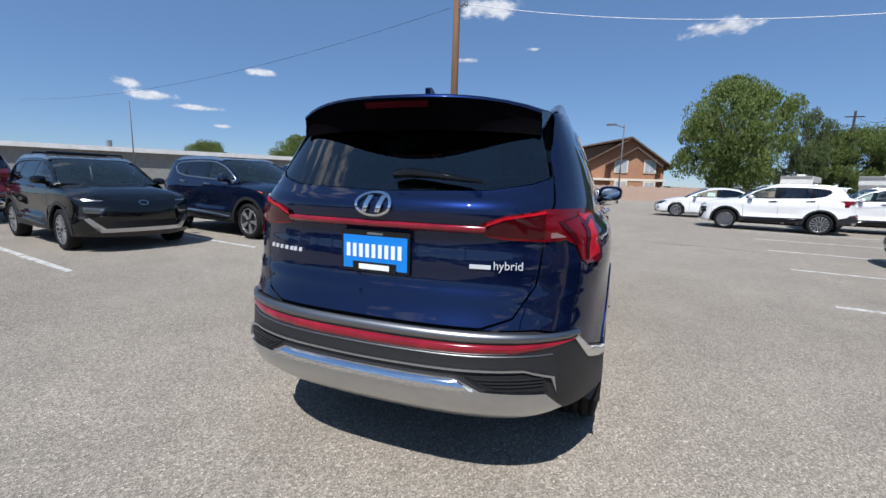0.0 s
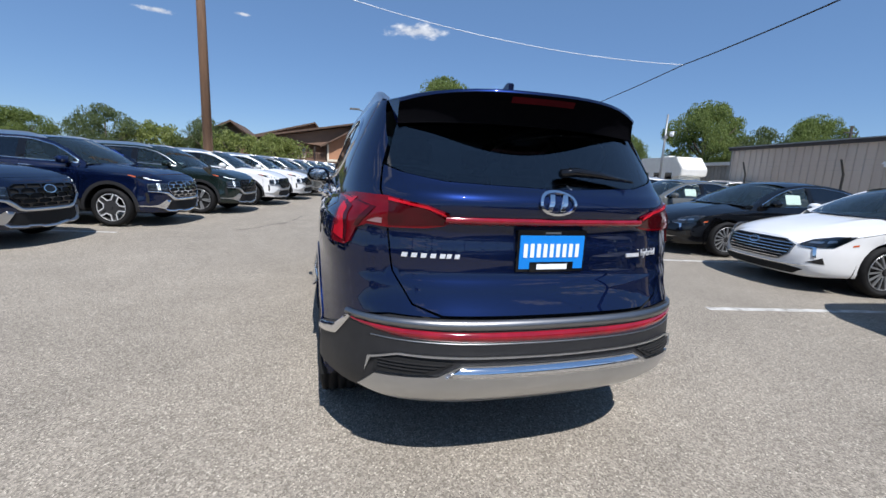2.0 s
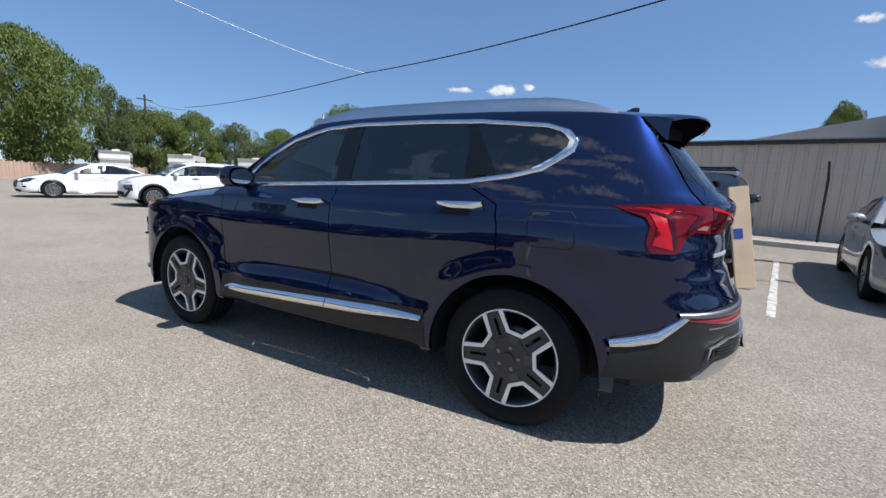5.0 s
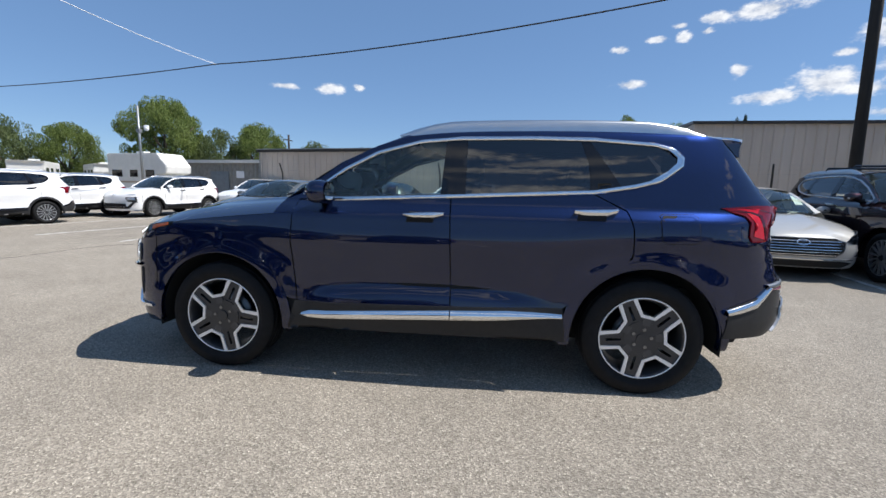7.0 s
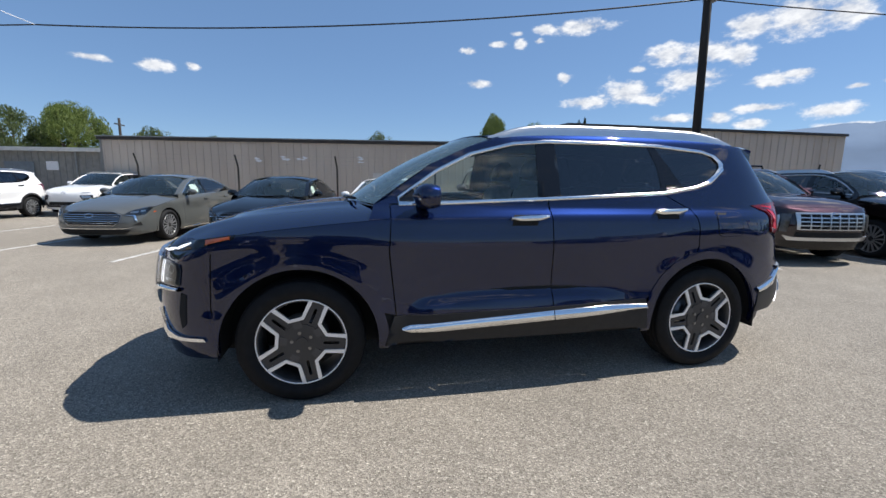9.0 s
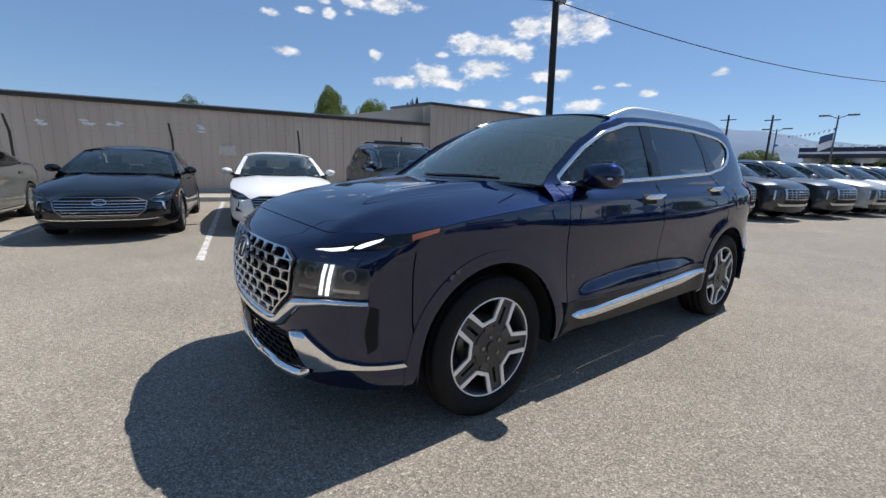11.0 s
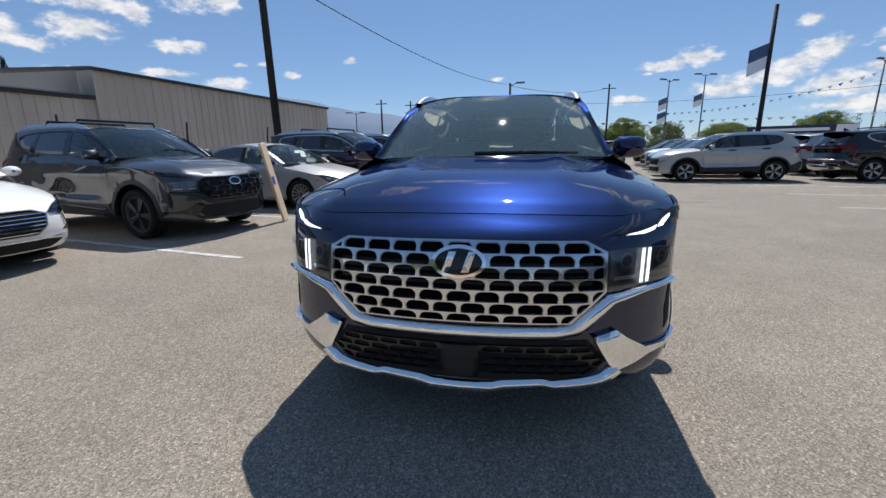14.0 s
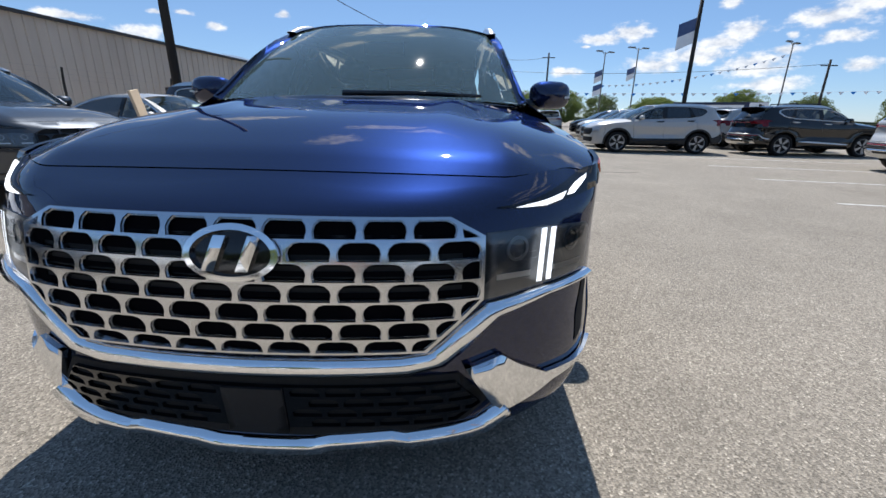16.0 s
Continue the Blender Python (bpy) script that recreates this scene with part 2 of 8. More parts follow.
M_CHROME = simple("chrome", (0.86, 0.87, 0.88), 0.08, 1.0, 0.02)
M_SATIN = simple("satin_silver", (0.62, 0.63, 0.64), 0.28, 1.0, 0.04)
M_GRILLE = simple("grille_chrome", (0.62, 0.63, 0.645), 0.16, 1.0, 0.03)
# the grille chrome again, darkened for the shade inside the cells
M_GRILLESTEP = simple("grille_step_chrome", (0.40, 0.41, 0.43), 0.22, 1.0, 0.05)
M_SATINDARK = simple("satin_grey_metal", (0.30, 0.30, 0.30), 0.35, 1.0, 0.04)
M_BLACKPLASTIC = simple("black_plastic", (0.004, 0.004, 0.005), 0.6, 0.0, 0.1, 20, Specular_IOR_Level=0.0)
M_TRIM = simple("grey_plastic_trim", (0.022, 0.022, 0.023), 0.45, 0.0, 0.12, 30, 0.12, Specular_IOR_Level=0.3)
M_GLOSSBLACK = simple("gloss_black", (0.006, 0.006, 0.007), 0.08, 0.0, 0.1)
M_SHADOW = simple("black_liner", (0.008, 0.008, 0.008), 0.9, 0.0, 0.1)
M_TYRE = simple("tyre_rubber", (0.009, 0.009, 0.0095), 0.75, 0.0, 0.25, 25, 0.3, Specular_IOR_Level=0.25)
M_WHEELDARK = simple("dark_wheel_paint", (0.050, 0.050, 0.052), 0.38, 0.3, 0.1)
M_WHEELPAD = simple("grey_wheel_paint", (0.075, 0.076, 0.08), 0.32, 0.4, 0.1)
M_WHEELSILVER = simple("machined_alloy", (0.86, 0.87, 0.88), 0.42, 0.55, 0.05)
M_ALLOY = simple("grey_alloy", (0.46, 0.47, 0.48), 0.36, 0.7, 0.06)
M_STEEL = simple("brake_steel", (0.25, 0.25, 0.25), 0.4, 1.0, 0.1)
M_GLASS = glass("clear_green_glass", (0.84, 0.93, 0.89), film=0.012)
M_SCREEN = glass("windscreen_glass", (0.80, 0.90, 0.87), 0.02, 1.8, 0.065)
M_SCREEN_DARK = glass("parked_windscreen_glass", (0.62, 0.72, 0.72), 0.0, 1.75, 0.012)
M_TINT = glass("privacy_glass", (0.15, 0.16, 0.165), 0.0, 1.85)
M_LENS = glass("clear_lens", (0.85, 0.86, 0.88))
M_TAILBRIGHT = simple("bright_red_lens", (0.48, 0.006, 0.016), 0.2, 0.0, 0.2, 14, Specular_IOR_Level=0.2, Coat_Weight=0.3, Coat_Roughness=0.02)
M_TAILBODY = simple("deep_red_lens", (0.13, 0.002, 0.006), 0.12, 0.0, 0.2, 14, Specular_IOR_Level=0.2, Coat_Weight=0.35, Coat_Roughness=0.02)
M_TAIL = simple("red_lens", (0.22, 0.003, 0.010), 0.12, 0.0, 0.25, 14, Coat_Weight=1.0, Coat_Roughness=0.02)
M_TAILDARK = simple("dark_red_lens", (0.045, 0.002, 0.004), 0.1, 0.0, 0.2, 14, Specular_IOR_Level=0.2, Coat_Weight=0.4, Coat_Roughness=0.02)
M_BRAKE = simple("brake_lens", (0.05, 0.002, 0.004), 0.5, 0.0, 0.2, 14, Specular_IOR_Level=0.05)
M_REVERSE = simple("smoky_reverse_lens", (0.30, 0.17, 0.17), 0.2, 0.0, 0.1, 14)
M_AMBER = simple("amber_lens", (0.55, 0.11, 0.03), 0.15, 0.0, 0.1, Coat_Weight=1.0)
M_MIRROR = simple("mirror_glass", (0.8, 0.82, 0.84), 0.02, 1.0, 0.0)
M_SEAT = simple("grey_leather", (0.28, 0.27, 0.25), 0.55, 0.0, 0.2, 20, 0.2)
M_DASH = simple("dashboard_plastic", (0.21, 0.21, 0.20), 0.6, 0.0, 0.15, 20, 0.1)
M_PALE = simple("pale_headlining", (0.62, 0.60, 0.56), 0.8, 0.0, 0.08)
M_PAPER = simple("window_sticker_paper", (0.75, 0.78, 0.76), 0.7, 0.0, 0.05)
M_DIM = simple("lamp_housing", (0.10, 0.105, 0.11), 0.3, 0.6, 0.3, 30)
M_PLATE = simple("plate_blue", (0.012, 0.21, 0.66), 0.35, 0.0, 0.04)
M_STICKER = simple("dark_blue_sticker", (0.02, 0.07, 0.32), 0.5, 0.0, 0.05)
M_PLATEWHITE = simple("plate_white", (0.82, 0.84, 0.85), 0.4, 0.0, 0.03)


def lamp_glow(name, color, strength):
    n = Nodes(name)
    n.set(Base_Color=color, Roughness=0.2, Emission_Color=color, Emission_Strength=strength)
    return n.mat


M_DRL = lamp_glow("daytime_running_light", (0.95, 0.97, 1.0), 1.1)
WHEEL_MATS = {"alloy": M_ALLOY, "pad": M_WHEELPAD, "tyre": M_TYRE, "rim": M_WHEELDARK, "dark": M_WHEELDARK, "silver": M_WHEELSILVER, "steel": M_STEEL}


def ribbed_wall():
    n = Nodes("tan_metal_wall")
    streak = n.noise(1.2, 6, 0.6, (1, 1, 0.12))
    col = n.ramp(streak, (0.25, (0.43, 0.36, 0.295)), (0.55, (0.51, 0.435, 0.36)), (0.8, (0.56, 0.485, 0.41)))
    return n.set(Base_Color=col, Roughness=0.55).bump(n.noise(20, 3), 0.1, 0.01).mat


def bark(name, a, b):
    n = Nodes(name)
    return n.set(Base_Color=n.ramp(n.noise(6, 8, 0.7, (1, 1, 0.08)), (0.3, a), (0.7, b)), Roughness=0.85).bump(n.noise(14, 6, 0.7, (1, 1, 0.06)), 0.6, 0.02).mat


def leaf(name, a, b):
    n = Nodes(name)
    isl = n.t.nodes.new("ShaderNodeNewGeometry").outputs["Random Per Island"]
    n.set(Base_Color=n.ramp(isl, (0.0, a), (1.0, b)), Roughness=0.6)
    tr, mx = n.t.nodes.new("ShaderNodeBsdfTranslucent"), n.t.nodes.new("ShaderNodeMixShader")
    n.t.links.new(n.ramp(isl, (0.0, tuple(1.2 * v for v in a)), (1.0, tuple(1.2 * v for v in b))), tr.inputs[0])
    mx.inputs[0].default_value = 0.4
    n.t.links.new(n.bsdf.outputs[0], mx.inputs[1])
    n.t.links.new(tr.outputs[0], mx.inputs[2])
    n.t.links.new(mx.outputs[0], n.t.nodes["Material Output"].inputs[0])
    return n.mat


M_WALL = ribbed_wall()
M_PATCH = simple("pale_wall_patch", (0.56, 0.53, 0.49), 0.7, 0.0, 0.15, 9)
M_FASCIA = simple("dark_brown_fascia", (0.035, 0.028, 0.024), 0.5, 0.0, 0.2, 5)
M_ROOFWHITE = simple("pale_roof_edge", (0.62, 0.61, 0.58), 0.6, 0.0, 0.1, 3)
M_CONCRETE = simple("concrete", (0.42, 0.40, 0.37), 0.85, 0.0, 0.15, 4, 0.3)
M_GRAVEL = simple("tan_gravel", (0.34, 0.30, 0.25), 0.95, 0.0, 0.4, 60, 0.6)
def worn_line():
    n = Nodes("worn_white_line_paint")
    wear = n.ramp(n.noise(7.0, 9, 0.72), (0.40, (0.27, 0.255, 0.225)), (0.52, (0.52, 0.51, 0.48)), (0.75, (0.64, 0.63, 0.60)))
    return n.set(Base_Color=wear, Roughness=0.8).bump(n.noise(60, 4), 0.3, 0.004).mat


M_LINE = worn_line()
M_GALV = simple("galvanised_steel", (0.30, 0.31, 0.31), 0.45, 0.8, 0.2, 12)
M_DARKPOLE = bark("dark_pole", (0.012, 0.011, 0.010), (0.035, 0.03, 0.026))
M_BROWNPOLE = bark("brown_pole", (0.10, 0.055, 0.03), (0.22, 0.125, 0.07))
M_WOOD = bark("fence_wood", (0.36, 0.24, 0.18), (0.54, 0.40, 0.32))
M_BOARD = simple("pale_board", (0.64, 0.49, 0.33), 0.75, 0.0, 0.10, 3, 0.1)
M_BARK = bark("tree_bark", (0.05, 0.04, 0.03), (0.13, 0.10, 0.075))
M_LEAF = leaf("summer_leaves", (0.085, 0.125, 0.026), (0.21, 0.265, 0.070))
M_LEAF_DARK = leaf("dark_leaves", (0.06, 0.09, 0.03), (0.15, 0.19, 0.07))
M_LEAF_YELLOW = leaf("yellow_green_leaves", (0.13, 0.17, 0.035), (0.25, 0.28, 0.08))
M_NEEDLE = leaf("conifer_needles", (0.008, 0.022, 0.012), (0.028, 0.055, 0.028))
M_STUCCO = simple("orange_brown_siding", (0.36, 0.185, 0.105), 0.8, 0.0, 0.08, 2, 0.1)
M_STUCCO2 = simple("brown_siding", (0.20, 0.125, 0.085), 0.8, 0.0, 0.08, 2, 0.1)
M_SHINGLE = simple("brown_roof_shingles", (0.105, 0.068, 0.048), 0.85, 0.0, 0.3, 3, 0.4)
M_CREAM = simple("cream_trim", (0.66, 0.60, 0.48), 0.6, 0.0, 0.05)
M_WINDOW = simple("house_window_glass", (0.35, 0.38, 0.40), 0.08, 0.0, 0.2)
M_POLEGREY = simple("weathered_grey_pole", (0.11, 0.11, 0.108), 0.6, 0.0, 0.2, 4)
M_CABLE = simple("black_cable", (0.01, 0.01, 0.01), 0.6)
M_WHITECABLE = simple("pale_cable", (0.70, 0.71, 0.72), 0.5)
M_RV = simple("white_camper_shell", (0.74, 0.73, 0.69), 0.4, 0.0, 0.06, 2)
M_STRIPE = simple("beige_stripe", (0.42, 0.34, 0.25), 0.5)
M_GREYWALL = simple("grey_block_wall", (0.24, 0.235, 0.22), 0.85, 0.0, 0.15, 3, 0.2)
M_SHEDDOOR = simple("blue_grey_door_paint", (0.17, 0.20, 0.23), 0.6, 0.0, 0.12, 3)
M_BANNER = simple("blue_and_white_flag", (0.06, 0.10, 0.22), 0.7, 0.0, 0.1)
M_BANNERWHITE = simple("white_flag", (0.75, 0.76, 0.78), 0.7, 0.0, 0.05)
M_SIGN = simple("dark_blue_sign", (0.012, 0.022, 0.06), 0.4)
# the blue of the distant air is put into the ridge's own colour
M_MOUNTAIN = simple("hazy_mountain", (0.11, 0.165, 0.25), 1.0, 0.0, 0.12, 0.006)
M_FIELD = simple("far_scrub", (0.10, 0.12, 0.07), 1.0, 0.0, 0.3, 0.05)
M_CRACK = simple("crack_filler", (0.03, 0.03, 0.03), 0.7)

# ---- helpers for building ----
def obj(name, bm, mat, parent=None, label="", smooth=False):
    me = bpy.data.meshes.new(name)
    bm.to_mesh(me)
    bm.free()
    for m in mat if isinstance(mat, (list, tuple)) else (mat,):
        me.materials.append(m)
    if smooth:
        me.shade_smooth()
    ob = new(name, me)
    if parent:
        ob.parent = parent
    if label:
        ob["label"] = label
    return ob


def part(name, bm, mat, parent, label="", smooth=False):
    return obj(name, bm, mat, parent, label, smooth)


def box(bm, x0, y0, z0, x1, y1, z1, m=None):
    """A box between two corners."""
    vs = [bm.verts.new((m @ Vector(p)) if m else p) for p in ((x0, y0, z0), (x1, y0, z0), (x1, y1, z0), (x0, y1, z0), (x0, y0, z1), (x1, y0, z1), (x1, y1, z1), (x0, y1, z1))]
    for f in ((3, 2, 1, 0), (4, 5, 6, 7), (0, 1, 5, 4), (1, 2, 6, 5), (2, 3, 7, 6), (3, 0, 4, 7)):
        bm.faces.new([vs[i] for i in f])
    return bm


def boxed(*a, m=None):
    return box(bmesh.new(), *a, m=m)


def tube(bm, pts, radii, sides=8, cap=True):
    """A round tube along points, one radius a point."""
    rings = []
    pts = [Vector(p) for p in pts]
    radii = radii if isinstance(radii, (list, tuple)) else [radii] * len(pts)
    for i, p in enumerate(pts):
        d = (pts[min(i + 1, len(pts) - 1)] - pts[max(i - 1, 0)]).normalized()
        a = d.orthogonal().normalized() if i == 0 else (a - d * a.dot(d)).normalized()
        b = d.cross(a)
        rings.append([bm.verts.new(p + (a * math.cos(q) + b * math.sin(q)) * radii[i]) for q in (2 * math.pi * k / sides for k in range(sides))])
    for r, s in zip(rings, rings[1:]):
        for k in range(sides):
            bm.faces.new((r[k], r[(k + 1) % sides], s[(k + 1) % sides], s[k]))
    if cap:
        bm.faces.new(rings[0][::-1]), bm.faces.new(rings[-1])
    return bm


def tubed(pts, radii, sides=8):
    return tube(bmesh.new(), pts, radii, sides)


def empty(name, m=None, label="", category="", group="", kind=""):
    ob = new(name)
    ob.empty_display_size = 0.3
    if m:
        ob.matrix_basis = m
    return tagged(ob, label, category, group, kind)


# The lot's own axes: U runs along the rows of stalls, V across them.
LOT = radians(11.0)
U = Vector((math.sin(LOT), math.cos(LOT), 0))
V = Vector((math.cos(LOT), -math.sin(LOT), 0))
A0 = Vector((3.05, -0.48, 0))
B0 = Vector((-5.60, -0.48, 0))
STALL = 2.70


# ---- the large structure ----
bm = bmesh.new()
R = 3000.0
vs = [bm.verts.new((R * x, R * y, 0)) for x, y in ((-1, -1), (1, -1), (1, 1), (-1, 1))]
bm.faces.new(vs)
tagged(obj("ground", bm, M_ASPHALT), "weathered grey asphalt of the dealership parking lot", "ground", kind="structure")

# ---- a kit for car bodies ----
from mathutils.geometry import delaunay_2d_cdt


def smooth_line(pts, n=24):
    """A Catmull-Rom line through 2D points."""
    p = np.array(pts, float)
    p = np.vstack([2 * p[0] - p[1], p, 2 * p[-1] - p[-2]])
    out = []
    for i in range(1, len(p) - 2):
        t = np.linspace(0, 1, n, endpoint=False)[:, None]
        a, b, c, d = p[i - 1], p[i], p[i + 1], p[i + 2]
        out.append(0.5 * (2 * b + (c - a) * t + (2 * a - 5 * b + 4 * c - d) * t**2 + (3 * b - a - 3 * c + d) * t**3))
    return np.vstack(out + [p[-2:-1]])


def curve1(pts):
    """A smooth function through (position, value) pairs."""
    q = smooth_line(sorted(pts), 10)
    return lambda v: np.interp(v, q[:, 0], q[:, 1])


class Body:
    """The skin of a car: a plan outline carried up through the heights. s runs round it from the middle of the rear (0) by the left side to the middle of the front (half)."""

    def __init__(self, plan, side, rear, front, wheels, flare=0.014, wheel_z=0.365, taper=0.0):
        p = smooth_line([(-plan[1][0], plan[1][1])] + list(plan) + [(-plan[-2][0], plan[-2][1])], 24)[24:-24]
        d = np.gradient(p, axis=0)
        d /= np.linalg.norm(d, axis=1)[:, None]
        self.px, self.py, self.nx, self.ny = p[:, 0], p[:, 1], d[:, 1], -d[:, 0]
        self.arc = np.concatenate([[0], np.cumsum(np.linalg.norm(np.diff(p, axis=0), axis=1))])
        self.half = self.arc[-1]
        self.side, self.rear, self.front = curve1(side), curve1(rear), curve1(front)
        self.wheels, self.flare, self.wheel_z, self.taper, self.nose, self.sculpt = wheels, flare, wheel_z, taper, None, False

    def at(self, s, z):
        s, z = np.asarray(s, float), np.asarray(z, float)
        s = (s + self.half) % (2 * self.half) - self.half
        a = np.abs(s)
        x0, y0, nx, ny = (np.interp(a, self.arc, v) for v in (self.px, self.py, self.nx, self.ny))
        x = x0 + self.side(z) * np.clip(nx, 0, 1)
        y = y0 + self.rear(z) * np.clip(-ny, 0, 1) + self.front(z) * np.clip(ny, 0, 1)
        for wy in self.wheels:
            r = np.hypot(y0 - wy, z - self.wheel_z)
            x = x + self.flare * np.exp(-((r - 0.465) / 0.11) ** 2) * np.clip(nx, 0, 1)
        if self.taper:
            u, w = np.clip((y0 - 0.05) / 0.85, 0, 1), np.clip((z - 1.10) / 0.13, 0, 1)
            x = x - self.taper * u * u * (3 - 2 * u) * w * w * (3 - 2 * w)
        x = x - 0.016 * np.exp(-((z - 0.66) / 0.12) ** 2) * np.exp(-(((y0 + 0.05) / 0.75) ** 4)) * np.clip(nx, 0, 1)
        if self.sculpt:
            # a swell along the flanks that climbs over the arches, and a pocket above the sill that runs out before the rear wheel
            zc = 0.93 + 0.06 * np.exp(-(((y0 - 1.38) / 0.45) ** 2)) + 0.075 * np.exp(-(((y0 + 1.45) / 0.5) ** 2))
            x = x + 0.013 * np.exp(-(((z - zc) / 0.095) ** 2)) * np.clip(nx, 0, 1)
            u = (y0 + 0.86) / 1.64
            zt = 0.585 + 0.062 * np.sin(math.pi * np.clip(u, 0, 1)) ** 0.5
            ramp = [np.clip(q, 0, 1) for q in ((zt - z) / 0.07, u / 0.3, (1 - u) / 0.12, (z - 0.36) / 0.14)]
            push = 0.026 * np.clip(nx, 0, 1)
            for q in ramp:
                push = push * q * q * (3 - 2 * q)
            x = x + push
        if self.nose is not None:
            # the nose drawn out to a straight leading edge under the bonnet
            ns, nz, dy, dz = self.nose
            w = np.clip((z - 0.87) / (np.interp(a, ns, nz) - 0.87), 0, 1)
            w = w * w * (3 - 2 * w)
            y, z = y + w * np.interp(a, ns, dy, left=0), z + w * np.interp(a, ns, dz, left=0)
        return np.stack([-x * np.sign(np.where(s == 0, 1, s)), y, z + 0 * x], -1)

    def normal(self, s, z):
        e = 0.012
        t1 = self.at(s + e, z) - self.at(s - e, z)
        t2 = self.at(s, z + e) - self.at(s, z - e)
        n = np.cross(t2, t1)
        return n / np.linalg.norm(n, axis=-1)[..., None]

    def _find(self, lo, hi, z, axis, value):
        s = np.linspace(lo, hi, 160)
        v = self.at(s, np.full(160, z))[:, axis]
        k = np.argsort(v)
        return float(np.interp(value, v[k], s[k]))

    def side_s(self, y, z):
        return self._find(0.55, self.half - 0.55, z, 1, y)

    def rear_s(self, x, z):
        return self._find(-1.05, 1.05, z, 0, x)

    def front_s(self, x, z):
        return self._find(self.half - 1.05, self.half + 1.05, z, 0, x)

    def poly(self, pts):
        """Points ('d', y, z) on the left side, ('r', x, z) on the rear, ('f', x, z) on the front, as (s, z)."""
        find = {"d": self.side_s, "r": self.rear_s, "f": self.front_s}
        return [(find[k](a, z), z) for k, a, z in pts]


def inside(poly, x, y):
    p = np.array(poly)
    q = np.roll(p, -1, 0)
    x, y = np.asarray(x)[:, None], np.asarray(y)[:, None]
    with np.errstate(divide="ignore", invalid="ignore"):
        cross = ((p[:, 1] > y) != (q[:, 1] > y)) & (x < (q[:, 0] - p[:, 0]) * (y - p[:, 1]) / (q[:, 1] - p[:, 1]) + p[:, 0])
    return cross.sum(1) % 2 == 1


def densify(poly, h):
    out = []
    for a, b in zip(poly, poly[1:] + poly[:1]):
        n = max(1, int(math.ceil(math.hypot(b[0] - a[0], b[1] - a[1]) / h)))
        out += [(a[0] + (b[0] - a[0]) * k / n, a[1] + (b[1] - a[1]) * k / n) for k in range(n)]
    return out


def mesh_of(name, verts, faces, normals=None, rim_from=None):
    me = bpy.data.meshes.new(name)
    me.from_pydata([tuple(v) for v in verts], [], faces)
    me.update()
    me.shade_smooth()
    if normals is not None:
        out = []
        for f in me.polygons:
            rim = rim_from is not None and f.index >= rim_from
            out += [tuple(f.normal) if rim else tuple(normals[v]) for v in f.vertices]
        me.normals_split_custom_set(out)
    return me


def patch(name, body, poly, mat, parent, h=0.05, off=0.0, thick=0.0, holes=(), mirror=False, label="", surf=None):
    """A piece of the body's skin: an outline in (s, z), with holes, lifted off the skin and given a thickness."""
    outline = densify(list(poly), h)
    rings = [outline] + [densify(list(q), h) for q in holes]
    pts, edges = [], []
    for r in rings:
        k = len(pts)
        pts += r
        edges += [(k + i, k + (i + 1) % len(r)) for i in range(len(r))]
    o = np.array(outline)
    gx, gy = np.meshgrid(np.arange(o[:, 0].min() + h * 0.5, o[:, 0].max(), h), np.arange(o[:, 1].min() + h * 0.5, o[:, 1].max(), h))
    gx, gy = gx.ravel(), gy.ravel()
    if len(gx):
        ok = inside(outline, gx, gy)
        for q in rings[1:]:
            ok &= ~inside(q, gx, gy)
        b = np.array(pts)
        gx, gy = gx[ok], gy[ok]
        if len(gx):
            near = np.min((gx[:, None] - b[:, 0]) ** 2 + (gy[:, None] - b[:, 1]) ** 2, 1) > (0.45 * h) ** 2
            pts = pts + list(zip(gx[near], gy[near]))
    vs, _, fs, *_ = delaunay_2d_cdt([Vector(p) for p in pts], edges, [], 0, 1e-6)
    uv = np.array([tuple(v) for v in vs])
    tri = np.array([list(f) for f in fs if len(f) == 3], dtype=int).reshape(-1, 3)
    c = uv[tri].mean(1)
    keep = inside(outline, c[:, 0], c[:, 1])
    for q in rings[1:]:
        keep &= ~inside(q, c[:, 0], c[:, 1])
    tri = tri[keep]
    s = -uv[:, 0] if mirror else uv[:, 0]
    at, nor = (body.at, body.normal) if surf is None else surf
    P, N = at(s, uv[:, 1]), nor(s, uv[:, 1])
    # turn each triangle so that it faces outwards
    f0 = np.cross(P[tri[:, 1]] - P[tri[:, 0]], P[tri[:, 2]] - P[tri[:, 0]])
    flip = np.einsum("ij,ij->i", f0, N[tri[:, 0]]) < 0
    tri[flip] = tri[flip][:, ::-1]
    V, NN, F = list(P + N * off), list(N), [tuple(int(i) for i in t) for t in tri]
    rim = None
    if thick:
        rim, n = len(F), len(P)
        V += list(P + N * (off - thick))
        NN += list(N)
        count = {}
        for t in F:
            for a, b2 in ((t[0], t[1]), (t[1], t[2]), (t[2], t[0])):
                count[(a, b2)] = 1
        F += [(b2, a, a + n, b2 + n) for a, b2 in count if (b2, a) not in count]
    me = mesh_of(name, V, F, NN, rim)
    me.materials.append(mat)
    ob = new(name, me)
    ob.parent = parent
    if label:
        ob["label"] = label
    return ob


